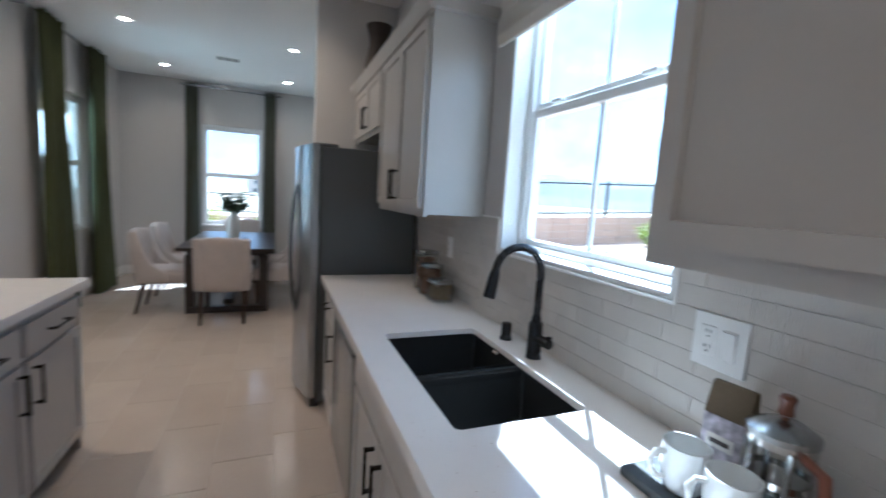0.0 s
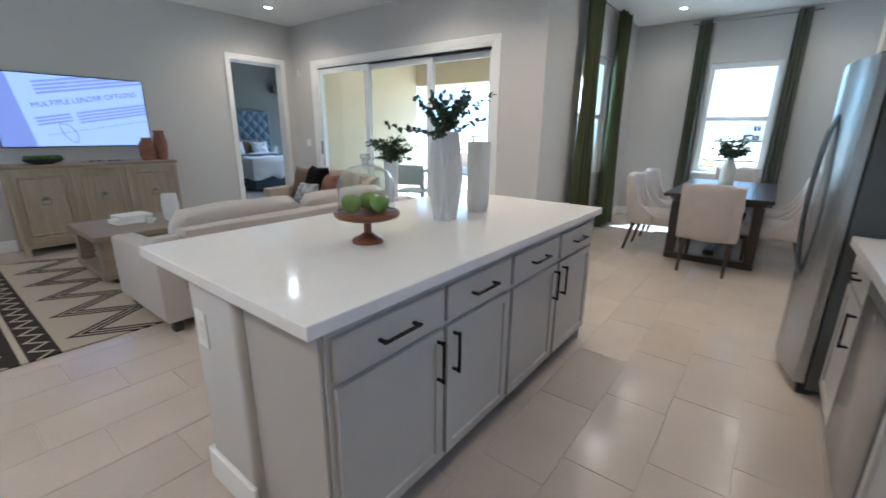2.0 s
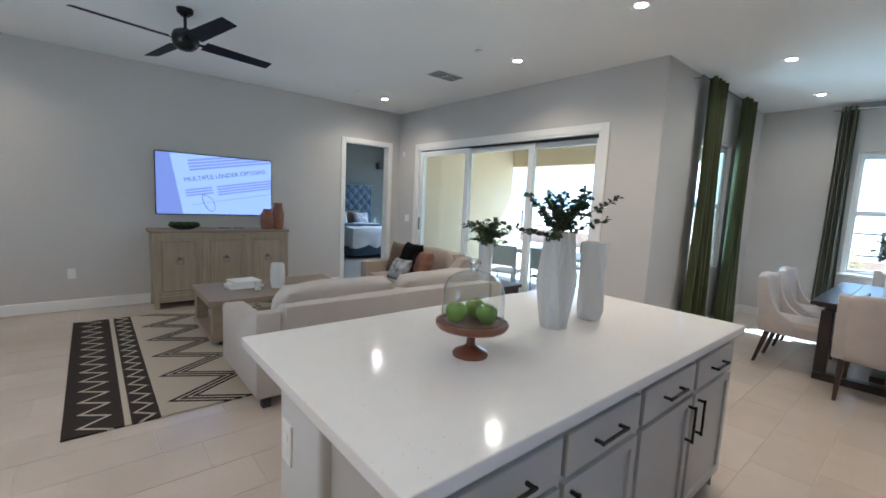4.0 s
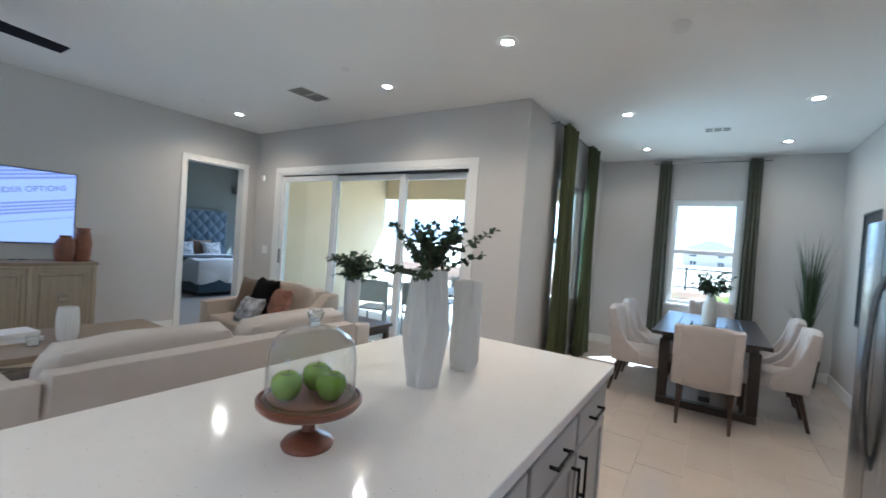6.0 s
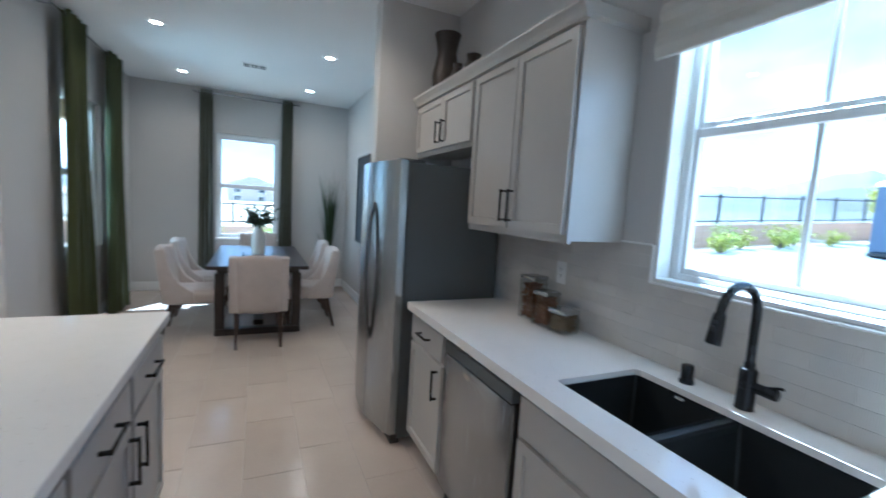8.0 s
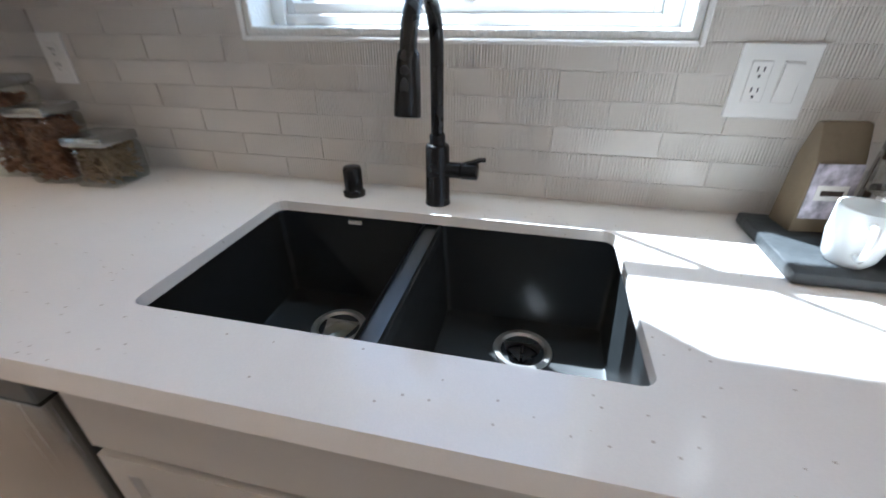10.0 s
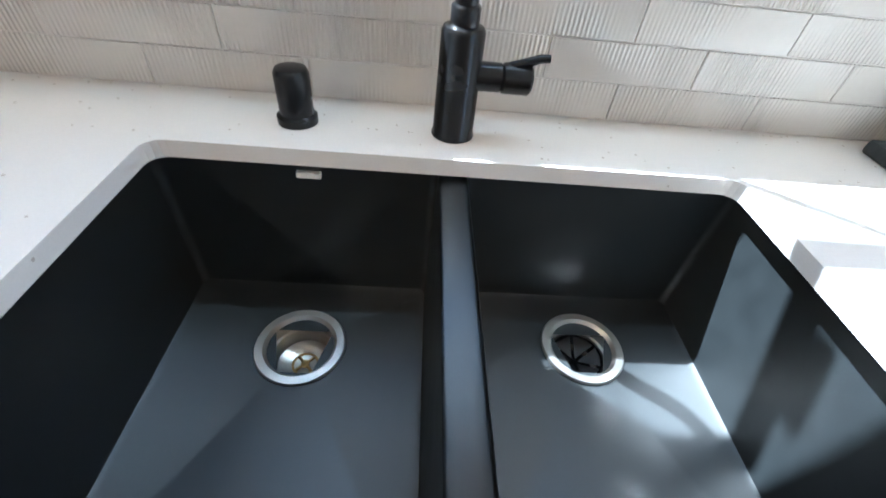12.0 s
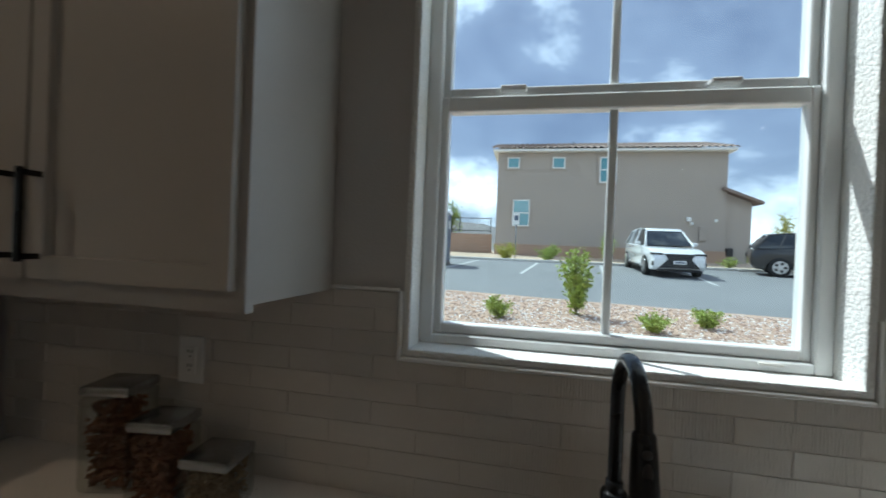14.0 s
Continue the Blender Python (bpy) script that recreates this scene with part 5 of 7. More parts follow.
# ---------------- island things ----------------
def faceted_vase(name, at, r, h, turn, label, n, levels):
    # folded-paper vase: rings turned against each other, flat triangles between
    top = thing(name, at, label, "vase", "faceted white vases")
    bm = bmesh.new()
    rings = []
    n *= 2
    for s, k, o in levels:
        # every other corner stands proud, the next ring the other way round
        rings.append([bm.verts.new((r * (k if i % 2 == o else k * 0.84) * math.cos(2 * math.pi * i / n + turn),
                                    r * (k if i % 2 == o else k * 0.84) * math.sin(2 * math.pi * i / n + turn), h * s)) for i in range(n)])
    for k, (a, b) in enumerate(zip(rings, rings[1:])):
        for i in range(n):
            j = (i + 1) % n
            if (i + k) % 2:
                bm.faces.new((a[i], a[j], b[i]))
                bm.faces.new((a[j], b[j], b[i]))
            else:
                bm.faces.new((a[i], a[j], b[j]))
                bm.faces.new((a[i], b[j], b[i]))
    bm.faces.new(rings[0])
    rim = bmesh.new()
    rings2 = [[rim.verts.new((v_.co.x * q, v_.co.y * q, z_)) for v_ in rings[-1]] for q, z_ in ((0.999, h), (0.94, h + 0.0015), (0.88, h - 0.002), (0.85, h * 0.55))]
    for a, b in zip(rings2, rings2[1:]):
        for i in range(n):
            rim.faces.new((a[i], a[(i + 1) % n], b[(i + 1) % n], b[i]))
    rim.faces.new(rings2[-1])
    part("rim", rim, M["ceramic"], top)
    part("body", bm, M["ceramic"], top)
    return top


faceted_vase("faceted_vase", (-2.39, 0.575, CT), 0.084, 0.46, 0.3, "tall folded-facet white ceramic vase holding eucalyptus", 8,
             [(0.0, 0.80, 0), (0.47, 1.14, 1), (1.0, 0.88, 0)])
faceted_vase("faceted_vase", (-2.375, 0.875, CT), 0.070, 0.405, 0.8, "smaller folded-facet white ceramic vase, empty", 4,
             [(0.0, 0.85, 0), (0.13, 1.10, 1), (1.0, 0.98, 0)])
twig_plant("eucalyptus_branches", (-2.39, 0.575, CT + 0.46), None, None, 24, 0.34, 0.30, 0.027, M["leaf"], "dark green eucalyptus branches standing in the tall vase", "plant", 12, lw=0.95, per=20, start=0.0, longs=3)


def cake_stand():
    top = thing("cake_stand", (-2.335, -0.035, CT), "turned dark walnut pedestal cake stand on the island", "cake stand")
    part("foot", lathe([(0.0, 0), (0.068, 0), (0.070, 0.008), (0.062, 0.018), (0.035, 0.030), (0.020, 0.042), (0.0, 0.042)], 40), M["walnut"], top, "", True)
    part("stem", lathe([(0.018, 0.04), (0.0165, 0.06), (0.017, 0.085), (0.024, 0.102), (0.0, 0.102)], 28), M["walnut"], top, "", True)
    part("plate", lathe([(0.0, 0.100), (0.10, 0.102), (0.132, 0.112), (0.139, 0.122), (0.139, 0.134), (0.133, 0.136), (0.129, 0.130), (0.0, 0.130)], 56), M["walnut"], top, "", True)


cake_stand()
dome = thing("glass_dome", (-2.335, -0.035, CT + 0.131), "clear glass cloche over the green apples", "cloche")
dprof = [(0.119, 0.0), (0.119, 0.10), (0.114, 0.135), (0.098, 0.165), (0.067, 0.186), (0.03, 0.196), (0.014, 0.198)]
dome_s = lathe(dprof, 56)
dome_s = lathe([(r - 0.003, z - (0.003 if i > 2 else 0)) for i, (r, z) in enumerate(dprof)][::-1], 56, (0, 0, 0), dome_s)
part("bell", dome_s, M["domeglass"], dome, "", True)
part("knob", lathe([(0.0, 0.196), (0.014, 0.198), (0.012, 0.208), (0.019, 0.220), (0.022, 0.230), (0.017, 0.241), (0.0, 0.245)], 28), M["solidglass"], dome, "", True)
part("rim", lathe([(0.116, 0.0), (0.1225, 0.0), (0.1235, 0.004), (0.1225, 0.008), (0.116, 0.008)], 56), M["solidglass"], dome, "", True)
for ax, ay, sd0 in ((-2.367, -0.090, 1), (-2.370, 0.014, 2), (-2.285, -0.010, 3)):
    ap = thing("green_apple", (ax, ay, CT + 0.131), "glossy green apple on the wooden cake stand", "apple", "apples under the dome", 40 * sd0)
    part("flesh", lathe([(0.0, 0.006), (0.012, 0.0), (0.024, 0.004), (0.036, 0.022), (0.041, 0.042), (0.037, 0.060), (0.024, 0.071), (0.010, 0.070), (0.0, 0.062)], 28), M["apple"], ap, "", True)
    part("stalk", tube([(0, 0, 0.062), (0.002, 0.001, 0.072), (0.006, 0.003, 0.082)], 0.0014, 6), M["stem"], ap)


# ---------------- counter things ----------------
def jar(x, y, h, w, fill, rz, label):
    top = thing("glass_jar", (x, y, CT), label, "jar", "storage jars", rz)
    part("glass", box((-w, -w, 0), (w, w, h - 0.022), 0.012, None, 2), M["greenglass"], top, "", True)
    # loose dried pieces heaped inside
    vs, fs = [], []
    rj = random.Random(int(h * 1000))
    s0 = 0.0085 if fill == "nuts" else 0.006
    for k in range(680 if fill == "nuts" else 760):
        c = Vector((rj.uniform(-1, 1) * (w - 0.012), rj.uniform(-1, 1) * (w - 0.012), 0.010 + (h * 0.82 - 0.01) * rj.random()))
        q = Matrix.Rotation(rj.uniform(0, 6.28), 3, Vector((rj.uniform(-1, 1), rj.uniform(-1, 1), 0.3)).normalized())
        b0 = len(vs)
        for d in ((1.5, 0, 0), (-1.5, 0, 0), (0, 0.8, 0), (0, -0.8, 0), (0, 0, 0.6), (0, 0, -0.6)):
            p_ = c + q @ (Vector(d) * s0 * rj.uniform(0.7, 1.1))
            p_.x, p_.y, p_.z = max(-w + 0.005, min(w - 0.005, p_.x)), max(-w + 0.005, min(w - 0.005, p_.y)), max(0.005, p_.z)
            vs.append(p_)
        fs += [(b0 + a, b0 + b_, b0 + e) for a, b_, e in ((0, 2, 4), (2, 1, 4), (1, 3, 4), (3, 0, 4), (2, 0, 5), (1, 2, 5), (3, 1, 5), (0, 3, 5))]
    cm = bmesh.new()
    cv = [cm.verts.new(p_) for p_ in vs]
    for f in fs:
        cm.faces.new([cv[i] for i in f])
    part("contents", cm, M[fill], top)["kind"] = "stuff"
    part("lid", box((-w + 0.002, -w + 0.002, h - 0.022), (w - 0.002, w - 0.002, h), 0.005, None, 2), M["steel"], top, "brushed metal lid", True)


jar(-0.115, 1.065, 0.232, 0.055, "nuts", 12, "tall square glass jar of dried chillies with metal lid")
jar(-0.135, 0.925, 0.178, 0.052, "nuts", 8, "square glass jar of brown nuts with metal lid")
jar(-0.130, 0.795, 0.118, 0.055, "grain", 5, "low square glass jar of pale grains with metal lid")
cb = thing("slate_board", (0, 0, CT), "dark slate serving board on the worktop", "serving board")
part("board", box((-0.272, -1.12, 0.0), (-0.045, -0.592, 0.022), 0.006, None, 2), M["slate"], cb, "", True)


def mug(x, y, rz):
    top = thing("coffee_mug", (x, y, CT + 0.022), "glazed white coffee mug on the slate board", "mug", "white mugs", rz)
    top.scale = (0.9, 0.9, 0.92)
    part("cup", lathe([(0.0, 0.0), (0.030, 0.0), (0.038, 0.012), (0.045, 0.05), (0.0455, 0.098), (0.042, 0.098), (0.040, 0.05), (0.032, 0.012), (0.0, 0.01)], 40), M["mug"], top, "", True)
    part("handle", tube([(0.044 - 0.002, 0, 0.08), (0.062, 0, 0.082), (0.074, 0, 0.065), (0.070, 0, 0.042), (0.056, 0, 0.028), (0.042, 0, 0.027)], 0.006, 10), M["mug"], top, "", True)


mug(-0.215, -0.685, 160)
mug(-0.222, -0.775, 150)
cbag = thing("coffee_bag", (-0.09, -0.678, CT + 0.022), "brown kraft coffee bag with a patterned label", "bag", "", 8)
cbag.scale = (0.88, 0.88, 0.95)
part("pouch", prism([(-0.036, 0.0), (0.036, 0.0), (0.03, 0.13), (0.012, 0.195), (-0.006, 0.195), (-0.03, 0.13)], -0.045, 0.045, axis=1, bev=0.006), M["kraft"], cbag, "", True)
lb = prism([(-0.0385, 0.03), (-0.037, 0.03), (-0.0315, 0.13), (-0.033, 0.13)], -0.041, 0.041, axis=1)
lbo = part("label_panel", lb, M["label"], cbag, "lilac patterned paper label")
part("name_panel", prism([(-0.0385, 0.065), (-0.0375, 0.065), (-0.0355, 0.092), (-0.0365, 0.092)], -0.028, 0.028, axis=1), M["paper"], lbo, "cream panel with plain bars")
part("text_bar", prism([(-0.0392, 0.074), (-0.0382, 0.074), (-0.0377, 0.083), (-0.0387, 0.083)], -0.02, 0.02, axis=1), M["legwood"], lbo)
fp = thing("french_press", (-0.122, -0.782, CT + 0.022), "glass and steel french press with a wooden knob", "coffee press")
part("beaker", lathe([(0.0, 0.004), (0.048, 0.004), (0.048, 0.15), (0.046, 0.15), (0.046, 0.006), (0.0, 0.006)], 36), M["domeglass"], fp, "", True)
for z in (0.01, 0.07, 0.135):
    part("band", lathe([(0.0485, z), (0.050, z), (0.050, z + 0.012), (0.0485, z + 0.012)], 36), M["chrome"], fp)
for k in range(4):
    a = math.pi / 4 + k * math.pi / 2
    part("strut", box((0.0485 * math.cos(a) - 0.004, 0.0485 * math.sin(a) - 0.004, 0.0), (0.0485 * math.cos(a) + 0.004, 0.0485 * math.sin(a) + 0.004, 0.14), 0.001), M["chrome"], fp)
part("lid", lathe([(0.052, 0.148), (0.052, 0.158), (0.03, 0.172), (0.0, 0.176)], 36), M["steel"], fp, "", True)
part("knob", lathe([(0.0, 0.174), (0.006, 0.176), (0.006, 0.182), (0.012, 0.186), (0.010, 0.200), (0.013, 0.214), (0.009, 0.219), (0.0, 0.220)], 24), M["walnut"], fp, "", True)
part("grip", tube([(-0.02, -0.045, 0.135), (-0.035, -0.08, 0.13), (-0.038, -0.088, 0.08), (-0.034, -0.076, 0.03), (-0.02, -0.046, 0.02)], 0.009, 10), M["walnut"], fp, "wooden grip", True)

# jugs on the wall cabinets
for nm, at, sc_, prof, lab, hd in (
        ("tall_jug", (-0.20, 2.22, 2.302), 0.87, [(0.0, 0), (0.09, 0), (0.115, 0.06), (0.12, 0.16), (0.092, 0.27), (0.080, 0.34), (0.092, 0.42), (0.113, 0.50), (0.104, 0.50), (0.072, 0.37), (0.0, 0.34)], "tall aged metal jug on top of the wall cabinets", None),
        ("small_jug", (-0.17, 1.84, 2.302), 0.80, [(0.0, 0), (0.07, 0), (0.088, 0.07), (0.078, 0.14), (0.052, 0.19), (0.062, 0.235), (0.055, 0.235), (0.04, 0.18), (0.0, 0.17)], "small dark two-handled jug on top of the wall cabinets", 0.066),
        ("small_jug", (-0.20, 2.02, 2.302), 0.72, [(0.0, 0), (0.06, 0), (0.075, 0.06), (0.062, 0.14), (0.04, 0.20), (0.05, 0.24), (0.043, 0.24), (0.025, 0.19), (0.0, 0.18)], "small dark pitcher on top of the wall cabinets", 0.055)):
    j = thing(nm, at, lab, "jug")
    j.scale = (sc_, sc_, sc_)
    part("body", lathe(prof, 30), M["antique"], j, "", True)
    if hd:
        for s in (-1, 1):
            part("handle", tube([(0, s * (hd - 0.018), 0.20), (0, s * (hd + 0.025), 0.205), (0, s * (hd + 0.035), 0.15), (0, s * (hd + 0.012), 0.10)], 0.007, 8), M["antique"], j, "", True)


# ---------------- living room ----------------
def sofa(name, at, w, d, back_h, arm_h, n, material, label, rz):
    # faces local +y; width along x
    top = thing(name, at, label, "sofa", "", rz)
    part("base", box((-w / 2 + 0.01, -d / 2 + 0.01, 0.09), (w / 2 - 0.01, d / 2 - 0.06, 0.30), 0.02, None, 3), material, top, "", True)
    part("back_frame", cushion((-w / 2 + 0.15, -d / 2, 0.12), (w / 2 - 0.15, -d / 2 + 0.20, back_h), 0.05, 8), material, top, "", True)
    for s in (-1, 1):
        ao = [(-d / 2 + 0.005, 0.10), (-d / 2 + 0.005, back_h - 0.03), (-d / 2 + 0.16, back_h - 0.05), (-d / 2 + 0.3, arm_h + 0.02), (d / 2 - 0.02, arm_h), (d / 2 - 0.02, 0.10)]
        x0 = s * (w / 2) - (0.17 if s > 0 else 0)
        part("arm", prism(ao, x0, x0 + 0.17, axis=0, bev=0.025), material, top, "", True)
    cw = (w - 0.34) / n
    for k in range(n):
        x0 = -w / 2 + 0.17 + k * cw
        part("seat_cushion", cushion((x0 + 0.004, -d / 2 + 0.18, 0.29), (x0 + cw - 0.004, d / 2, 0.46), 0.08, 8, k), material, top, "", True)
        bcush = cushion((x0 + 0.004, -0.09, 0.0), (x0 + cw - 0.004, 0.09, 0.42), 0.16, 8, k + 5)
        bmesh.ops.transform(bcush, matrix=pose(0, -d / 2 + 0.27, 0.43, 14, 0, 0), verts=bcush.verts)
        part("back_cushion", bcush, material, top, "", True)
    for sx in (-1, 1):
        for sy in (-1, 1):
            part("foot", box((sx * (w / 2 - 0.09) - 0.03, sy * (d / 2 - 0.09) - 0.03, 0.0), (sx * (w / 2 - 0.09) + 0.03, sy * (d / 2 - 0.09) + 0.03, 0.10), 0.005), M["blackp"], top, "dark wooden foot")
    return top


sofa("sofa", (-4.52, 0.88, 0), 2.42, 0.95, 0.73, 0.575, 2, M["sofa"], "beige fabric two-cushion sofa with its back to the island", 90)
sofa("armchair_sofa", (-5.83, 2.26, 0), 1.32, 0.98, 0.80, 0.60, 1, M["sofa2"], "tan fabric wide armchair in front of the patio door", 180)


def pillow(x, y, z, rx, rz, material, label, s=0.46):
    ob = solo("throw_pillow", stuffed(s, 0.17), material, label, "pillow", "throw pillows", smooth=True)
    ob.matrix_basis = pose(x, y, z, rx, 0, rz)


pillow(-6.06, 2.20, 0.665, -18, 14, M["brown"], "brown suede throw pillow on the tan armchair")
pillow(-5.78, 2.14, 0.685, -20, -10, M["blackfab"], "black throw pillow on the tan armchair", 0.48)
pillow(-5.50, 2.15, 0.655, -20, -14, M["rust"], "rust coloured patterned throw pillow on the tan armchair", 0.38)
pillow(-5.70, 1.93, 0.575, -30, 4, M["printed"], "small printed pale throw pillow on the tan armchair", 0.32)


def coffee_table():
    top = thing("coffee_table", (-5.94, 0.42, 0.012), "grey oak two-tier coffee table on the rug", "coffee table")
    part("top_board", box((-0.45, -0.75, 0.40), (0.45, 0.75, 0.45), 0.005), M["oaktop"], top)
    part("shelf", box((-0.44, -0.73, 0.05), (0.44, 0.73, 0.10), 0.005), M["oaktop"], top)
    for sx in (-1, 1):
        for sy in (-1, 1):
            part("leg", box((sx * 0.385 - 0.055, sy * 0.66 - 0.055, 0.10), (sx * 0.385 + 0.055, sy * 0.66 + 0.055, 0.40), 0.004), M["oaktop"], top)
            part("caster", box((sx * 0.36 - 0.03, sy * 0.62 - 0.03, 0.0), (sx * 0.36 + 0.03, sy * 0.62 + 0.03, 0.05), 0.006), M["blackp"], top)


coffee_table()
TZ = 0.462
for i, (dx, w, h, r) in enumerate(((0, 0.17, 0.03, 4), (0.0, 0.155, 0.026, -6), (0.01, 0.14, 0.022, 9))):
    z0 = TZ + (0, 0.03, 0.056)[i]
    bk = thing("book", (-6.05 + dx, 0.12, z0), "pale hardback book in a stack on the coffee table", "book", "stacked books", r + 90)
    part("pages", box((-w + 0.004, -0.11, 0.003), (w - 0.004, 0.112, h - 0.003)), M["paper"], bk)
    part("cover", box((-w, -0.115, 0.0), (w, 0.115, 0.003)), M["trim"], bk)
    part("cover", box((-w, -0.115, h - 0.003), (w, 0.115, h)), M["trim"], bk)
    part("spine", box((-w, -0.118, 0.0), (w, -0.113, h)), M["trim"], bk)
cd = thing("candle_glass", (-5.80, 0.20, TZ), "small clear glass candle holder", "candle")
part("glass", lathe([(0.0, 0), (0.04, 0), (0.042, 0.09), (0.039, 0.09), (0.037, 0.006), (0, 0.006)], 28), M["domeglass"], cd, "", True)
part("wax", lathe([(0.0, 0.007), (0.036, 0.007), (0.036, 0.05), (0, 0.05)], 24), M["paper"], cd)
rvz = thing("ribbed_vase", (-5.86, 0.42, TZ), "white ribbed ceramic vase on the coffee table", "vase")
rb = lathe([(0.0, 0), (0.06, 0), (0.072, 0.05), (0.075, 0.16), (0.068, 0.25), (0.062, 0.27), (0.055, 0.27), (0.06, 0.2), (0.0, 0.18)], 60)
for i, v_ in enumerate(rb.verts):
    a = math.atan2(v_.co.y, v_.co.x)
    k = 1 + 0.03 * math.cos(20 * a)
    v_.co.x *= k
    v_.co.y *= k
part("body", rb, M["ceramic"], rvz, "", True)
orn = thing("brass_ornament", (-6.22, 0.02, TZ), "small brass knot ornament on the coffee table", "ornament")
part("knot", tube([(0.04 * math.cos(t), 0.02 * math.sin(2 * t), 0.045 + 0.035 * math.sin(t)) for t in [2 * math.pi * q / 24 for q in range(25)]], 0.010, 10), M["brass"], orn, "", True)

rg = thing("area_rug", (-7.05, -1.32, 0), "cream and black zigzag patterned woven rug", "rug")
part("weave", box((0, 0, 0.001), (2.70, 3.5, 0.012), 0.003), M["rug"], rg)


def sideboard():
    top = thing("sideboard", (-7.68, 0.225, 0), "weathered oak sideboard with three framed doors", "sideboard")
    D = 0.42
    part("body", box((0, -0.80, 0.12), (D - 0.02, 0.80, 0.94), 0.004), M["oak"], top)
    part("top_board", box((0, -0.83, 0.94), (D + 0.01, 0.83, 0.975), 0.005), M["oaktop"], top)
    part("base_rail", box((0.0, -0.80, 0.08), (D, 0.80, 0.12), 0.004), M["oak"], top)
    for sx, x in ((0, 0.03), (1, D - 0.03)):
        for sy in (-1, 1):
            part("leg", box((x - 0.028, sy * 0.775 - 0.028, 0.0), (x + 0.028, sy * 0.775 + 0.028, 0.10), 0.004), M["oak"], top)
    for y in (-0.79, -0.2633, 0.2633, 0.79):
        part("stile", box((D - 0.03, y - 0.022, 0.12), (D + 0.012, y + 0.022, 0.94), 0.005), M["oak"], top)
    part("top_rail", box((D - 0.03, -0.77, 0.905), (D + 0.009, 0.77, 0.939), 0.005), M["oak"], top)
    part("bottom_rail", box((D - 0.03, -0.77, 0.121), (D + 0.009, 0.77, 0.16), 0.005), M["oak"], top)
    for k in range(3):
        a, b = -0.79 + k * 0.5267 + 0.026, -0.79 + (k + 1) * 0.5267 - 0.026
        dr = shaker(a, b, 0.165, 0.90, D - 0.02, 1, 0.05, 0.026)
        f = max(dr.faces, key=lambda q: (q.calc_center_median().x > D - 0.012) * 0 - abs(q.calc_center_median().y - (a + b) / 2) - abs(q.calc_center_median().z - 0.53) + (1 if q.normal.x > 0.9 else 0))
        bmesh.ops.inset_region(dr, faces=[f], thickness=0.035, depth=0.014)
        bmesh.ops.inset_region(dr, faces=[f], thickness=0.014, depth=-0.012)
        d = part("door", dr, M["oak"], top)
        cy, cz = (a + b) / 2, 0.60
        part("pull_plate", box((D - 0.012, cy - 0.02, cz + 0.0), (D + 0.004, cy + 0.02, cz + 0.04), 0.002), M["steel"], d)
        part("ring_pull", tube([(D + 0.010, cy - 0.035, cz + 0.02), (D + 0.012, cy - 0.035, cz - 0.045), (D + 0.012, cy + 0.035, cz - 0.045), (D + 0.010, cy + 0.035, cz + 0.02), (D + 0.010, cy - 0.035, cz + 0.02)], 0.005, 8), M["steel"], d, "square metal ring pull")


sideboard()
SZ = 0.975
bw = thing("moss_bowl", (-7.44, -0.22, SZ), "black oval bowl filled with green moss balls", "bowl")
bo = lathe([(0.0, 0.0), (0.08, 0.0), (0.15, 0.025), (0.185, 0.055), (0.178, 0.055), (0.14, 0.03), (0.0, 0.012)], 36)
for v_ in bo.verts:
    v_.co.x *= 0.55
part("bowl", bo, M["blackp"], bw, "", True)
rnd = random.Random(4)
for k in range(8):
    mb = bmesh.new()
    bmesh.ops.create_icosphere(mb, subdivisions=2, radius=0.038)
    for v_ in mb.verts:
        v_.co *= 1 + 0.12 * noise.noise(v_.co * 60 + Vector((k, 0, 0)))
        v_.co += Vector((rnd.uniform(-0.001, 0.001) + (0.025 if k % 2 else -0.025), -0.13 + k * 0.037, 0.062))
    part("moss_ball", mb, M["moss"], bw, "", True)
for y in (0.24, 0.42):
    gl = thing("eyeglasses", (-7.42, y, SZ), "pair of black folded sunglasses on the sideboard", "glasses", "sunglasses")
    for s in (-1, 1):
        part("lens", lathe([(0.0, 0.012), (0.028, 0.014), (0.03, 0.018), (0.028, 0.022), (0, 0.02)], 20, (0, s * 0.036, 0)), M["blackp"], gl, "", True)
        part("temple", tube([(0.02, s * 0.065, 0.018), (-0.06, s * 0.05, 0.01), (-0.08, s * 0.03, 0.006)], 0.004, 6), M["blackp"], gl)
for y, prof, lab in ((0.80, [(0.0, 0), (0.07, 0), (0.082, 0.06), (0.083, 0.16), (0.06, 0.20), (0.045, 0.22), (0.05, 0.235), (0.04, 0.235), (0.0, 0.2)], "short terracotta bottle vase on the sideboard"),
                     (0.955, [(0.0, 0), (0.055, 0), (0.068, 0.05), (0.075, 0.18), (0.06, 0.25), (0.05, 0.28), (0.06, 0.31), (0.052, 0.31), (0.0, 0.26)], "tall terracotta bottle vase on the sideboard")):
    prof = [(r_ * 1.12, z_ * 1.2) for r_, z_ in prof]
    tv_ = thing("terracotta_vase", (-7.44, y, SZ), lab, "vase", "terracotta vases")
    part("body", lathe(prof, 32), M["terra"], tv_, "", True)


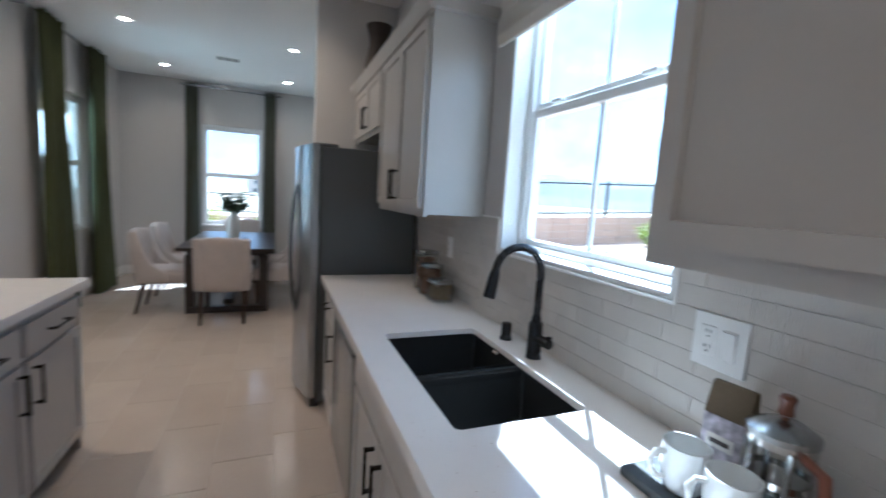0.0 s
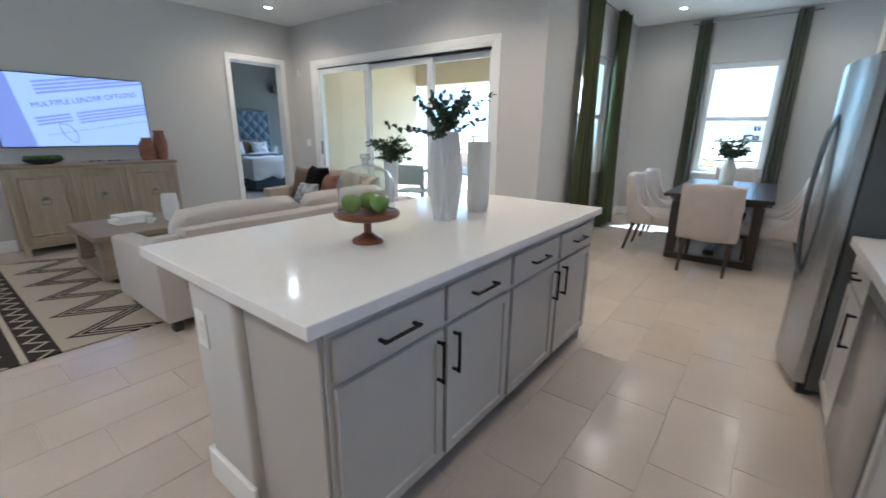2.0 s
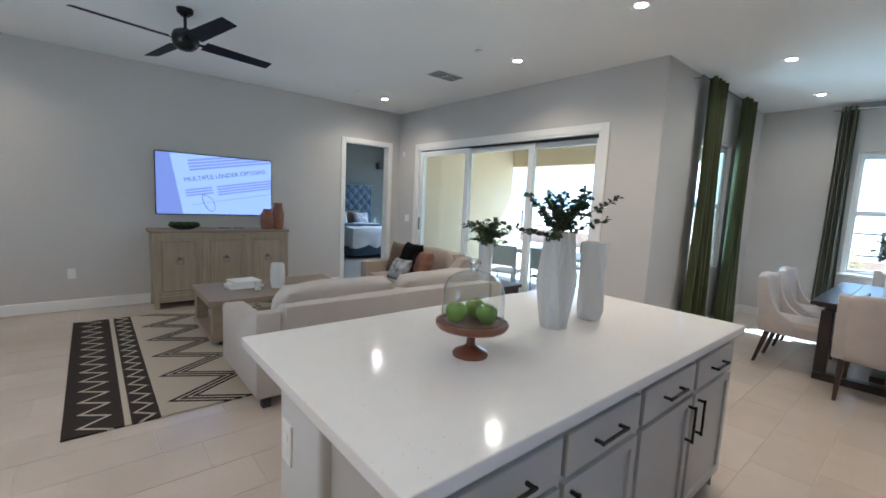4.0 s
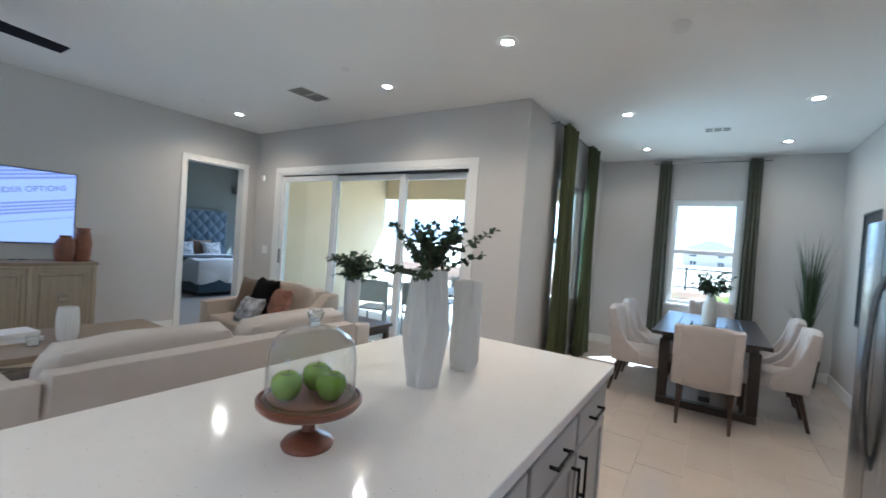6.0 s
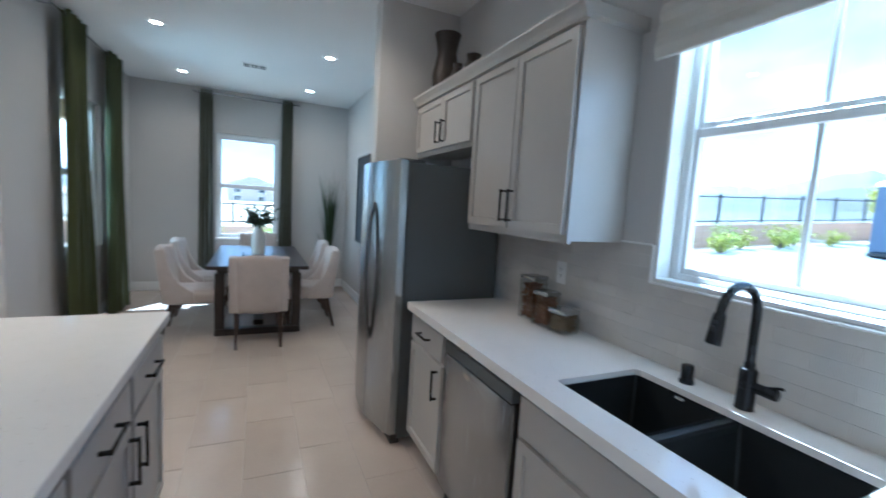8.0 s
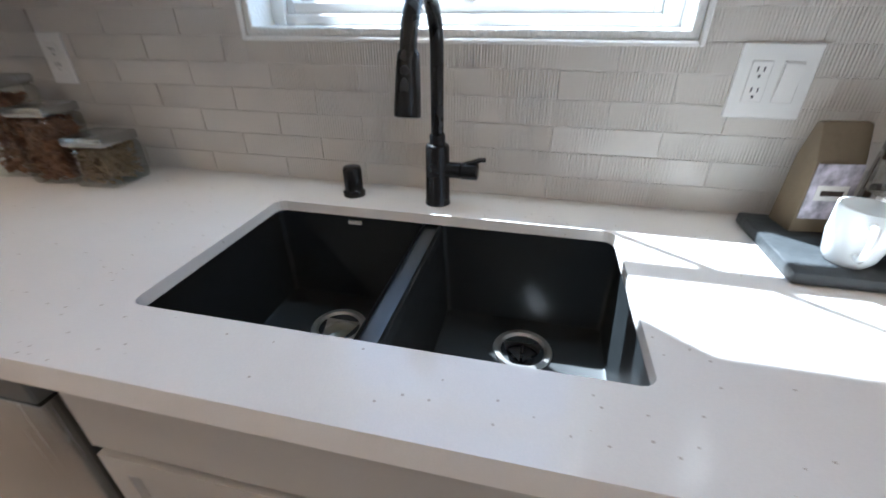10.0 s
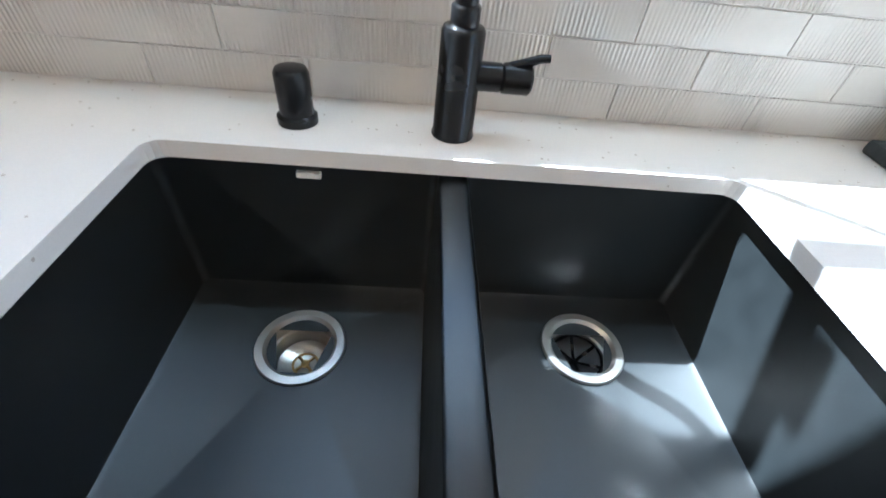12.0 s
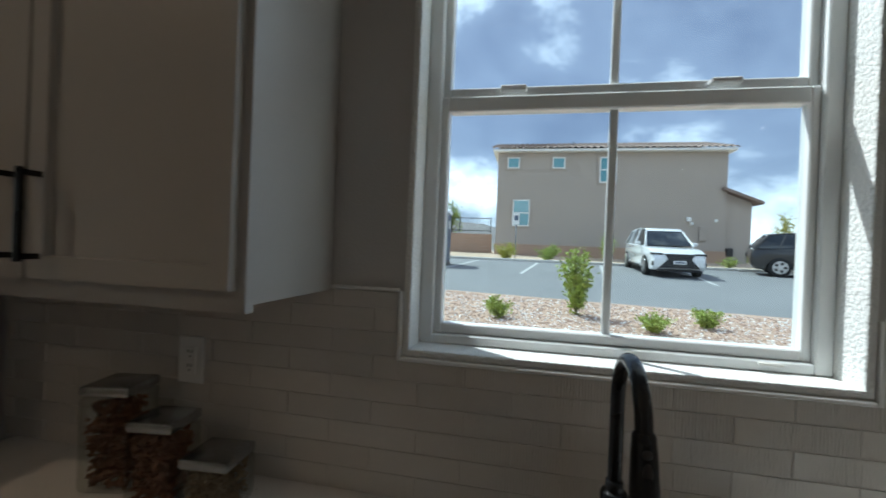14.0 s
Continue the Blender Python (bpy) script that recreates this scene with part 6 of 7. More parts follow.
def television():
    top = thing("television", (-7.70, 0.216, 1.553), "flat wall-mounted television showing a document slide", "television")
    part("casing", box((0.012, -0.716, -0.402), (0.05, 0.716, 0.402), 0.004), M["tvblack"], top)
    part("mount", box((0.001, -0.2, -0.2), (0.012, 0.2, 0.2)), M["blackp"], top)
    scr = part("screen", box((0.0495, -0.706, -0.391), (0.0515, 0.706, 0.391)), M["screenbg"], top, "lit screen")
    t = radians(10)

    def flat(pts, x, name, material):
        # polygon on the screen, clipped to its borders
        bm = bmesh.new()
        bm.faces.new([bm.verts.new((x, p[0], p[1])) for p in pts])
        for co_, no_ in (((0, 0.705, 0), (0, 1, 0)), ((0, -0.705, 0), (0, -1, 0)), ((0, 0, 0.39), (0, 0, 1)), ((0, 0, -0.39), (0, 0, -1))):
            bmesh.ops.bisect_plane(bm, geom=bm.verts[:] + bm.edges[:] + bm.faces[:], plane_co=co_, plane_no=no_, clear_outer=True)
        return part(name, bm, material, scr)

    def rot(u, v):
        return (u * math.cos(t) - v * math.sin(t), u * math.sin(t) + v * math.cos(t))

    c = (-0.46, -0.02)
    page = [(-0.02, -0.9), (1.6, -0.9), (1.6, 0.9), (-0.02, 0.9)]
    flat([(c[0] + rot(*p)[0], c[1] + rot(*p)[1]) for p in page], 0.0518, "page", M["screenpage"])

    def bar(u0, u1, v0, v1, material=M["screenbar"]):
        flat([(c[0] + rot(*p)[0], c[1] + rot(*p)[1]) for p in ((u0, v0), (u1, v0), (u1, v1), (u0, v1))], 0.0521, "text_bar", material)

    for k in range(4):
        bar(0.16, 1.3, 0.17 + k * 0.04, 0.193 + k * 0.04)
        bar(0.44, 1.3, -0.085 - k * 0.036, -0.065 - k * 0.036)
    for k in range(3):
        bar(0.06, 0.38, -0.085 - k * 0.036, -0.065 - k * 0.036)
    bar(0.10, 1.3, -0.272, -0.268, M["screenink"])
    cu = bpy.data.curves.new("caption", "FONT")
    cu.body = "MULTIPLE LENDER OPTIONS"
    cu.size = 0.093
    tmp = new("caption_tmp", cu)
    dg = bpy.context.evaluated_depsgraph_get()
    me = bpy.data.meshes.new_from_object(tmp.evaluated_get(dg))
    bpy.data.objects.remove(tmp)
    wdt = max(v_.co.x for v_ in me.vertices)
    sc = 1.04 / wdt
    me.transform(Matrix.Translation((0.0523, c[0] + rot(0.07, 0.035)[0], c[1] + rot(0.07, 0.035)[1])) @ pose(0, 0, 0, 90, 0, 90) @ pose(0, 0, 0, 0, 0, 10) @ Matrix.Diagonal((sc, sc, 1, 1)))
    me.materials.append(M["screenink"])
    cap = new("caption", me)
    cap.parent = scr
    pts = []
    for q in range(30):
        s = q / 29
        u = 0.26 + 0.10 * math.sin(s * 5.2) * (1 - s * 0.3) + 0.06 * s
        v = -0.29 + 0.12 * math.cos(s * 6.0) + 0.03 * s
        pts.append((0.0525, c[0] + rot(u, v)[0], c[1] + rot(u, v)[1]))
    part("pen_scribble", tube(pts, 0.0035, 5), M["screenink"], scr, "abstract pen scribble")


television()
for nm, (x, y, z), lab, cat in (("wall_outlet", (-7.70, -1.33, 0.44), "white outlet low on the living room wall", "outlet"),):
    o_ = thing(nm, (x, y, z), lab, cat)
    part("plate", box((0.001, -0.037, -0.06), (0.007, 0.037, 0.06), 0.002), M["outlet"], o_)
    for dz in (0.02, -0.02):
        part("socket", box((0.006, -0.016, dz - 0.014), (0.009, 0.016, dz + 0.014), 0.003), M["outlet"], o_)
lsw = thing("light_switch", (-7.38, 3.2, 1.16), "white double light switch beside the patio door", "switch")
part("plate", box((-0.058, -0.008, -0.06), (0.058, -0.001, 0.06), 0.002), M["outlet"], lsw)
for dx in (-0.024, 0.024):
    part("rocker", box((dx - 0.016, -0.012, -0.034), (dx + 0.016, -0.007, 0.034), 0.002), M["outlet"], lsw)
mot = thing("wall_sensor", (-7.50, 3.2, 2.28), "small white sensor high on the wall", "sensor")
part("housing", box((-0.03, -0.04, -0.045), (0.03, -0.001, 0.045), 0.01, None, 2), M["outlet"], mot, "", True)


def side_table():
    top = thing("console_table", (-4.72, 2.55, 0), "dark wood low console table by the patio door", "table")
    part("top_board", box((-0.36, -0.24, 0.515), (0.36, 0.24, 0.55), 0.004), M["legwood"], top)
    part("apron", box((-0.33, -0.21, 0.45), (0.33, 0.21, 0.515), 0.003), M["legwood"], top)
    for sx in (-1, 1):
        for sy in (-1, 1):
            part("leg", box((sx * 0.31 - 0.025, sy * 0.19 - 0.025, 0.0), (sx * 0.31 + 0.025, sy * 0.19 + 0.025, 0.45), 0.003), M["legwood"], top)


side_table()
VASE_L = [(0.0, 0), (0.07, 0), (0.078, 0.02), (0.080, 0.25), (0.085, 0.42), (0.082, 0.48), (0.072, 0.495), (0.062, 0.49), (0.06, 0.40), (0.0, 0.38)]
twig_plant("leafy_plant", (-4.64, 2.42, 0.55), VASE_L, M["ceramic"], 40, 0.40, 0.40, 0.060, M["leaf"], "leafy green branches in a tall white vase", "plant", 21, lw=0.42, per=13, hang=0.06, longs=2)

# ---------------- bedroom ----------------
def bed():
    top = thing("bed", (-12.28, 4.42, 0), "made queen bed with a tufted navy headboard", "bed")
    hb = bmesh.new()
    ny, nz = 84, 72
    gridv = {}
    for i in range(ny + 1):
        for k in range(nz + 1):
            y, z = -0.84 + 1.68 * i / ny, 0.40 + 1.42 * k / nz
            # diamond tufting
            u, w = (y / 0.14 + z / 0.15), (y / 0.14 - z / 0.15)
            puff = abs(math.sin(math.pi * u / 2) * math.sin(math.pi * w / 2)) ** 0.5
            gridv[i, k] = hb.verts.new((0.08 + 0.045 * puff, y, z))
    for i in range(ny):
        for k in range(nz):
            hb.faces.new((gridv[i, k], gridv[i + 1, k], gridv[i + 1, k + 1], gridv[i, k + 1]))
    hb = box((0.0, -0.87, 0.0), (0.09, 0.87, 1.84), 0.01, hb)
    part("headboard", hb, M["navy"], top, "diamond-tufted navy headboard", True)
    part("bed_frame", box((0.09, -0.82, 0.08), (2.18, 0.82, 0.36), 0.02, None, 2), M["navy"], top, "", True)
    part("mattress", cushion((0.12, -0.78, 0.34), (2.12, 0.78, 0.66), 0.04, 6), M["duvet"], top, "", True)
    dv = cushion((0.5, -0.88, 0.27), (2.23, 0.88, 0.77), 0.06, 18, 3)
    for v_ in dv.verts:
        low = max(0.0, (0.55 - v_.co.z) / 0.25)
        v_.co.z += 0.03 * noise.noise(v_.co * 3.5) - 0.07 * low * noise.noise(Vector((v_.co.y * 3, 4, 1)))
        v_.co.x += 0.035 * low * math.sin(v_.co.y * 17 + 1.5 * math.sin(v_.co.y * 5))
    part("duvet", dv, M["duvet"], top, "rumpled white duvet", True)
    th = cushion((1.15, -0.88, 0.36), (1.75, 0.88, 0.80), 0.05, 10, 9)
    part("throw_blanket", th, M["throw"], top, "dark knitted throw", True)


bed()
for x, y, z, m_, s, lab in ((-12.0, 3.95, 0.86, "navy", 0.42, "navy bed pillow against the headboard"), (-12.0, 4.6, 0.86, "brown", 0.42, "dark brown bed pillow against the headboard"),
                            (-11.82, 4.1, 0.84, "printed", 0.38, "printed grey bed cushion"), (-11.82, 4.75, 0.84, "printed", 0.38, "printed grey bed cushion")):
    ob = solo("bed_pillow", stuffed(s * 1.25, 0.16), M[m_], lab, "pillow", "bed pillows", smooth=True)
    ob.matrix_basis = pose(x, y, z, -20, 0, 90)
spk = thing("corner_speaker", (-12.1, 5.62, 2.42), "small black speaker high on the bedroom wall", "speaker")
part("housing", box((-0.19, -0.16, -0.09), (0.0, 0.16, 0.09), 0.01), M["blackp"], spk)

# ---------------- patio furniture ----------------
def patio_chair():
    top = thing("patio_chair", (0, 0, 0), "grey metal patio dining chair", "chair", "patio chairs")
    part("seat", box((-0.24, -0.24, 0.43), (0.24, 0.24, 0.46), 0.01), M["patiogrey"], top)
    bk = box((-0.25, -0.27, 0.56), (0.25, -0.25, 0.88), 0.008)
    part("backrest", bk, M["patiogrey"], top)
    for sx in (-1, 1):
        part("leg", tube([(sx * 0.24, 0.22, 0.0), (sx * 0.24, 0.22, 0.44)], 0.014, 8), M["patiogrey"], top)
        part("leg", tube([(sx * 0.24, -0.22, 0.0), (sx * 0.24, -0.24, 0.5), (sx * 0.24, -0.27, 0.88)], 0.014, 8), M["patiogrey"], top)
    return top


pc = patio_chair()
pc.matrix_basis = pose(-5.72, 4.05, -0.03, 0, 0, 20)
copy_thing(pc, pose(-4.95, 4.25, -0.03, 0, 0, -5))
copy_thing(pc, pose(-5.3, 5.65, -0.03, 0, 0, 180))
pt = thing("patio_table", (-5.2, 4.92, -0.03), "dark grey patio dining table", "table")
part("tabletop", box((-0.85, -0.45, 0.70), (0.85, 0.45, 0.74), 0.008), M["patiogrey"], pt)
for sx in (-1, 1):
    for sy in (-1, 1):
        part("leg", box((sx * 0.78 - 0.03, sy * 0.38 - 0.03, 0.0), (sx * 0.78 + 0.03, sy * 0.38 + 0.03, 0.70), 0.004), M["patiogrey"], pt)

# ---------------- outdoors ----------------
def ground_z(x, y):
    if x < 0.3:
        return -0.16
    if x < 1.0:
        return -0.16 + (x - 0.3) / 0.7 * 0.21
    if x < 19.0:
        return 0.05 * x
    return 0.95 + 0.04 * min(x - 19.0, 8.0)


def ground():
    xs = [-1500, -400, -120, -40, -16, -8, -3.2, 0.17, 0.3, 1.0, 2, 3.5, 5, 7, 8.75, 11, 13, 15, 17, 19, 19.6, 23, 27, 34, 60, 140, 400, 1500]
    ys = [-1500, -400, -120, -50, -26, -18, -12, -8, -4, 0, 4, 8, 12, 16, 24, 45, 120, 400, 1500]
    bm = bmesh.new()
    g = {}
    for i, x in enumerate(xs):
        for k, y in enumerate(ys):
            px = x + (0.14 * max(-14, min(10, y)) if x == 8.75 else 0.0)
            far = max(0, math.hypot(x, y) - 60) * 0.004
            g[i, k] = bm.verts.new((px, y, ground_z(px, y) - far))
    for i in range(len(xs) - 1):
        for k in range(len(ys) - 1):
            f = bm.faces.new((g[i, k], g[i + 1, k], g[i + 1, k + 1], g[i, k + 1]))
            near = -30 < ys[k] < 20
            f.material_index = 1 if xs[i] >= 0.17 and xs[i + 1] <= 8.75 and -20 < ys[k] < 12 else 2 if 8.75 <= xs[i] < 19 and near and ys[k] < 8 else 0
    ob = solo("ground", bm, M["desert"], "desert ground with a gravel bed and an asphalt drive", "ground", kind="structure")
    ob.data.materials.append(M["gravel"])
    ob.data.materials.append(M["asphalt"])


ground()
# loose stones of the gravel bed under the window
gs = bmesh.new()
rnd = random.Random(31)
unit = bmesh.new()
bmesh.ops.create_icosphere(unit, subdivisions=1, radius=1.0)
uv = [v_.co.copy() for v_ in unit.verts]
uf = [[v_.index for v_ in f.verts] for f in unit.faces]
unit.free()
vs, fs = [], []
for k in range(30000):
    x = 2.2 + 7.2 * rnd.random() ** 1.2
    y = rnd.uniform(-0.75, 0.62) * (x + 1.2) - 0.6
    if x > 8.6 + 0.14 * y:
        continue
    s = rnd.uniform(0.009, 0.021)
    sx, sy, sz = s * rnd.uniform(0.8, 1.4), s * rnd.uniform(0.8, 1.4), s * rnd.uniform(0.45, 0.8)
    b0 = len(vs)
    a = rnd.uniform(0, 6.28)
    ca, sa = math.cos(a), math.sin(a)
    for c in uv:
        w = 1 + 0.25 * (rnd.random() - 0.5)
        px, py = c.x * sx * w, c.y * sy * w
        vs.append((x + px * ca - py * sa, y + px * sa + py * ca, ground_z(x, y) + sz * 0.5 + c.z * sz * w))
    fs += [[b0 + q for q in f] for f in uf]
me = bpy.data.meshes.new("gravel_stones")
me.from_pydata(vs, [], fs)
stone = mat("gravel_stone_mix", (0.46, 0.30, 0.22), 0.9, var=0.3, scale=12)
snt = stone.node_tree
sg = snt.nodes.new("ShaderNodeNewGeometry")
sr = snt.nodes.new("ShaderNodeValToRGB")
for pos, c in ((0.0, (0.36, 0.235, 0.18)), (0.5, (0.45, 0.305, 0.24)), (1.0, (0.53, 0.39, 0.32))):
    e = sr.color_ramp.elements.new(pos)
    e.color = (*c, 1)
sr.color_ramp.elements.remove(sr.color_ramp.elements[0])
sr.color_ramp.elements.remove(sr.color_ramp.elements[-1])
snt.links.new(sg.outputs["Random Per Island"], sr.inputs["Fac"])
snt.links.new(sr.outputs["Color"], snt.nodes["Principled BSDF"].inputs["Base Color"])
me.materials.append(stone)
tagged(new("gravel_stones", me), "pinkish landscaping gravel outside the window", "gravel", kind="stuff")

kb = bmesh.new()
for k in range(14):
    kb = box((19.0, -26 + k * 2.9, 0.93), (19.16, -26 + k * 2.9 + 2.88, 1.07), 0.02, kb)
solo("kerb", kb, M["concrete"], "pale concrete kerb along the drive", "kerb", kind="structure")
for (x0, y0, x1, y1) in ((14.2, 3.2, 18.8, 2.4), (13.6, 0.4, 18.8, -0.3), (13.2, -2.3, 18.8, -3.0), (13.0, -5.4, 18.8, -6.2)):
    d = Vector((x1 - x0, y1 - y0, 0))
    n_ = Vector((-d.y, d.x, 0)).normalized() * 0.06
    cs = [(x0 + n_.x, y0 + n_.y), (x1 + n_.x, y1 + n_.y), (x1 - n_.x, y1 - n_.y), (x0 - n_.x, y0 - n_.y)]
    own = bmesh.new()
    lo_ = [own.verts.new((p[0], p[1], ground_z(p[0], p[1]) + 0.002)) for p in cs]
    hi_ = [own.verts.new((p[0], p[1], ground_z(p[0], p[1]) + 0.008)) for p in cs]
    own.faces.new(lo_), own.faces.new(hi_)
    for i in range(4):
        own.faces.new((lo_[i], lo_[(i + 1) % 4], hi_[(i + 1) % 4], hi_[i]))
    solo("parking_line", own, M["paintline"], "white painted parking bay line on the asphalt", "road marking", "parking lines", kind="structure")


def shrub(x, y, r, h, material, seed, label, n=260, name="shrub", leaf=0.07):
    top = thing(name, (x, y, ground_z(x, y)), label, "shrub", "garden shrubs")
    rnd = random.Random(seed)
    st = bmesh.new()
    tips = []
    for k in range(14):
        a, rr = rnd.uniform(0, 6.28), r * rnd.uniform(0.2, 1.0)
        hh = h * rnd.uniform(0.6, 1.0) * (1 - 0.35 * rr / r)
        pts = [Vector((rr * math.cos(a) * s, rr * math.sin(a) * s, hh * s ** 0.85)) for s in (0, 0.35, 0.7, 1.0)]
        st = tube(pts, [0.012, 0.009, 0.006, 0.003], 5, st)
        for i in range(n // 14):
            s = rnd.uniform(0.15, 1.0)
            p = pts[0].lerp(pts[3], s) + Vector((rnd.gauss(0, r * 0.14), rnd.gauss(0, r * 0.14), rnd.gauss(0, h * 0.05)))
            p.z = max(0.01, p.z)
            tips.append((p, (rnd.uniform(-1, 1), rnd.uniform(-1, 1), rnd.uniform(-0.1, 1))))
    part("branches", st, M["bark"], top)
    part("foliage", leaves(tips, leaf, None, seed, 0.1, True, 0.5), material, top)["kind"] = "stuff"


shrub(7.0, -0.72, 0.36, 1.5, M["shrub"], 1, "upright leafy green shrub in the gravel", 1500, leaf=0.085)
shrub(6.3, 0.62, 0.34, 0.40, M["shrub"], 2, "low spiky green shrub in the gravel", 900, leaf=0.06)
shrub(6.0, -1.75, 0.26, 0.36, M["shrub"], 3, "low green shrub in the gravel", 900, leaf=0.06)
shrub(6.6, -2.7, 0.28, 0.38, M["shrub"], 4, "low green shrub in the gravel", 900, leaf=0.06)
shrub(19.9, 1.25, 0.6, 1.15, M["shruby"], 5, "yellow flowering shrub by the kerb", 900, leaf=0.11)
shrub(19.9, -0.75, 0.65, 1.0, M["shrub"], 6, "green shrub by the kerb", 900, leaf=0.11)
shrub(19.8, -3.45, 0.5, 1.6, M["shrub"], 7, "tall green shrub by the kerb", 900, leaf=0.11)
shrub(20.5, -8.9, 0.45, 0.6, M["shrub"], 8, "grey green shrub by the kerb", 380, leaf=0.1)
for k in range(9):
    shrub(9.0 + 1.05 * k + 0.2 * (k % 3), 7.7 + 0.3 * math.sin(k * 2.1), 0.5, 0.8 + 0.25 * (k % 2), M["shruby"] if k % 3 else M["shrub"], 20 + k,
          "yellow green shrub along the block wall", 360, leaf=0.1)
shrub(5.2, 5.2, 0.45, 0.4, M["shrub"], 41, "low green shrub on the gravel", 320, leaf=0.08)


def tree(x, y, h, r, material, seed, label):
    top = thing("tree", (x, y, ground_z(x, y)), label, "tree", "young trees")
    rnd = random.Random(seed)
    st = tube([(0, 0, 0), (0.03, 0.02, h * 0.4), (0.0, 0.05, h * 0.95)], [0.07, 0.05, 0.015], 7)
    tips = []
    for k in range(22):
        z0 = h * rnd.uniform(0.3, 0.9)
        a = rnd.uniform(0, 6.28)
        ln = r * rnd.uniform(0.5, 1.0) * (1.15 - z0 / h)
        p1 = Vector((ln * math.cos(a), ln * math.sin(a), z0 + ln * 0.9))
        st = tube([(0, 0, z0), p1 * 0.5 + Vector((0, 0, z0 * 0.5)), p1], [0.02, 0.013, 0.006], 5, st)
        for i in range(34):
            p = Vector((0, 0, z0)).lerp(p1, rnd.uniform(0.3, 1.1)) + Vector((rnd.gauss(0, 0.14), rnd.gauss(0, 0.14), rnd.gauss(0, 0.16)))
            tips.append((p, (rnd.uniform(-1, 1), rnd.uniform(-1, 1), rnd.uniform(-0.5, 0.8))))
    part("trunk", st, M["bark"], top)
    part("crown", leaves(tips, 0.15, None, seed, 0.2, True, 0.5), material, top)["kind"] = "stuff"


tree(26.5, 5.2, 3.6, 0.9, M["shrub"], 1, "slender young tree beyond the block wall")
tree(27.5, 7.4, 3.3, 0.9, M["shrub"], 2, "slender young tree beyond the block wall")
tree(26.8, 9.6, 3.0, 0.8, M["shruby"], 3, "slender yellow green young tree beyond the wall")
tree(31, -16.5, 3.2, 1.2, M["shruby"], 4, "small desert tree beyond the parked cars")
tree(31, -19.5, 3.2, 1.2, M["shrub"], 6, "small desert tree beyond the parked cars")


def block_wall(name, p, q, hgt, label, base):
    # coursed block wall with a cap; blocks are separate pieces
    p, q = Vector(p), Vector(q)
    L = (q - p).length
    d = (q - p).normalized()
    ang = math.degrees(math.atan2(d.y, d.x))
    top = thing(name, (p.x, p.y, base(p.x)), label, "wall", "", ang)
    top["kind"] = "structure"
    slope = (base(q.x) - base(p.x)) / L
    n = int(L / 0.6)
    core = bmesh.new()
    rows = int(hgt / 0.2)
    for i in range(n):
        z0 = slope * (i + 0.5) * L / n
        core = box((i * L / n, -0.085, z0 - 0.3), ((i + 1) * L / n, 0.085, z0 + rows * 0.2 - 0.01), 0, core)
    part("mortar_core", core, M["concrete"], top)
    unit_ = box((0.004, -0.1, 0.004), (L / n - 0.004, 0.1, 0.196), 0.006)
    um = bpy.data.meshes.new("block")
    unit_.to_mesh(um)
    unit_.free()
    um.materials.append(M["block"])
    for i in range(n):
        z0 = slope * (i + 0.5) * L / n
        for k in range(rows):
            b_ = new("block", um)
            b_.parent = top
            b_.location = (i * L / n, 0, z0 + k * 0.2)
    return top, L, slope, rows * 0.2


def rail_fence(p, q, z_of, h, label):
    p, q = Vector((*p, 0)), Vector((*q, 0))
    top = thing("iron_fence", (0, 0, 0), label, "fence")
    L = (q - p).length
    n = max(1, round(L / 2.4))
    for i in range(n + 1):
        c = p.lerp(q, i / n)
        part("post", box((c.x - 0.03, c.y - 0.03, z_of(c.x)), (c.x + 0.03, c.y + 0.03, z_of(c.x) + h)), M["iron"], top)
    for dz in (0.12, h - 0.08):
        part("rail", tube([(p.x, p.y, z_of(p.x) + dz), (q.x, q.y, z_of(q.x) + dz)], 0.025, 6), M["iron"], top)
    m_ = int(L / 0.14)
    pk = bmesh.new()
    for i in range(m_):
        c = p.lerp(q, i / m_)
        z = z_of(c.x)
        v8 = [pk.verts.new((c.x + sx * 0.0045, c.y + sy * 0.0045, z + zz)) for zz in (0.08, h) for sx, sy in ((-1, -1), (1, -1), (1, 1), (-1, 1))]
        for a in range(4):
            pk.faces.new((v8[a], v8[(a + 1) % 4], v8[4 + (a + 1) % 4], v8[4 + a]))
    part("pickets", pk, M["iron"], top)["kind"] = "stuff"


block_wall("wall_block_long", (3.2, 8.75, 0), (25.9, 8.75, 0), 0.82, "low tan block wall beyond the gravel", lambda x: ground_z(x, 0))
rail_fence((3.2, 8.75), (25.9, 8.75), lambda x: ground_z(x, 0) + 0.8, 1.05, "black iron fence on the block wall")
block_wall("wall_block_end", (26.0, 8.75, 0), (26.0, 2.5, 0), 1.3, "tan block wall beside the neighbouring house", lambda x: ground_z(x, 0))
rail_fence((26.0, 8.6), (26.0, 2.6), lambda x: ground_z(x, 0) + 1.28, 1.0, "black iron fence beside the neighbouring house")


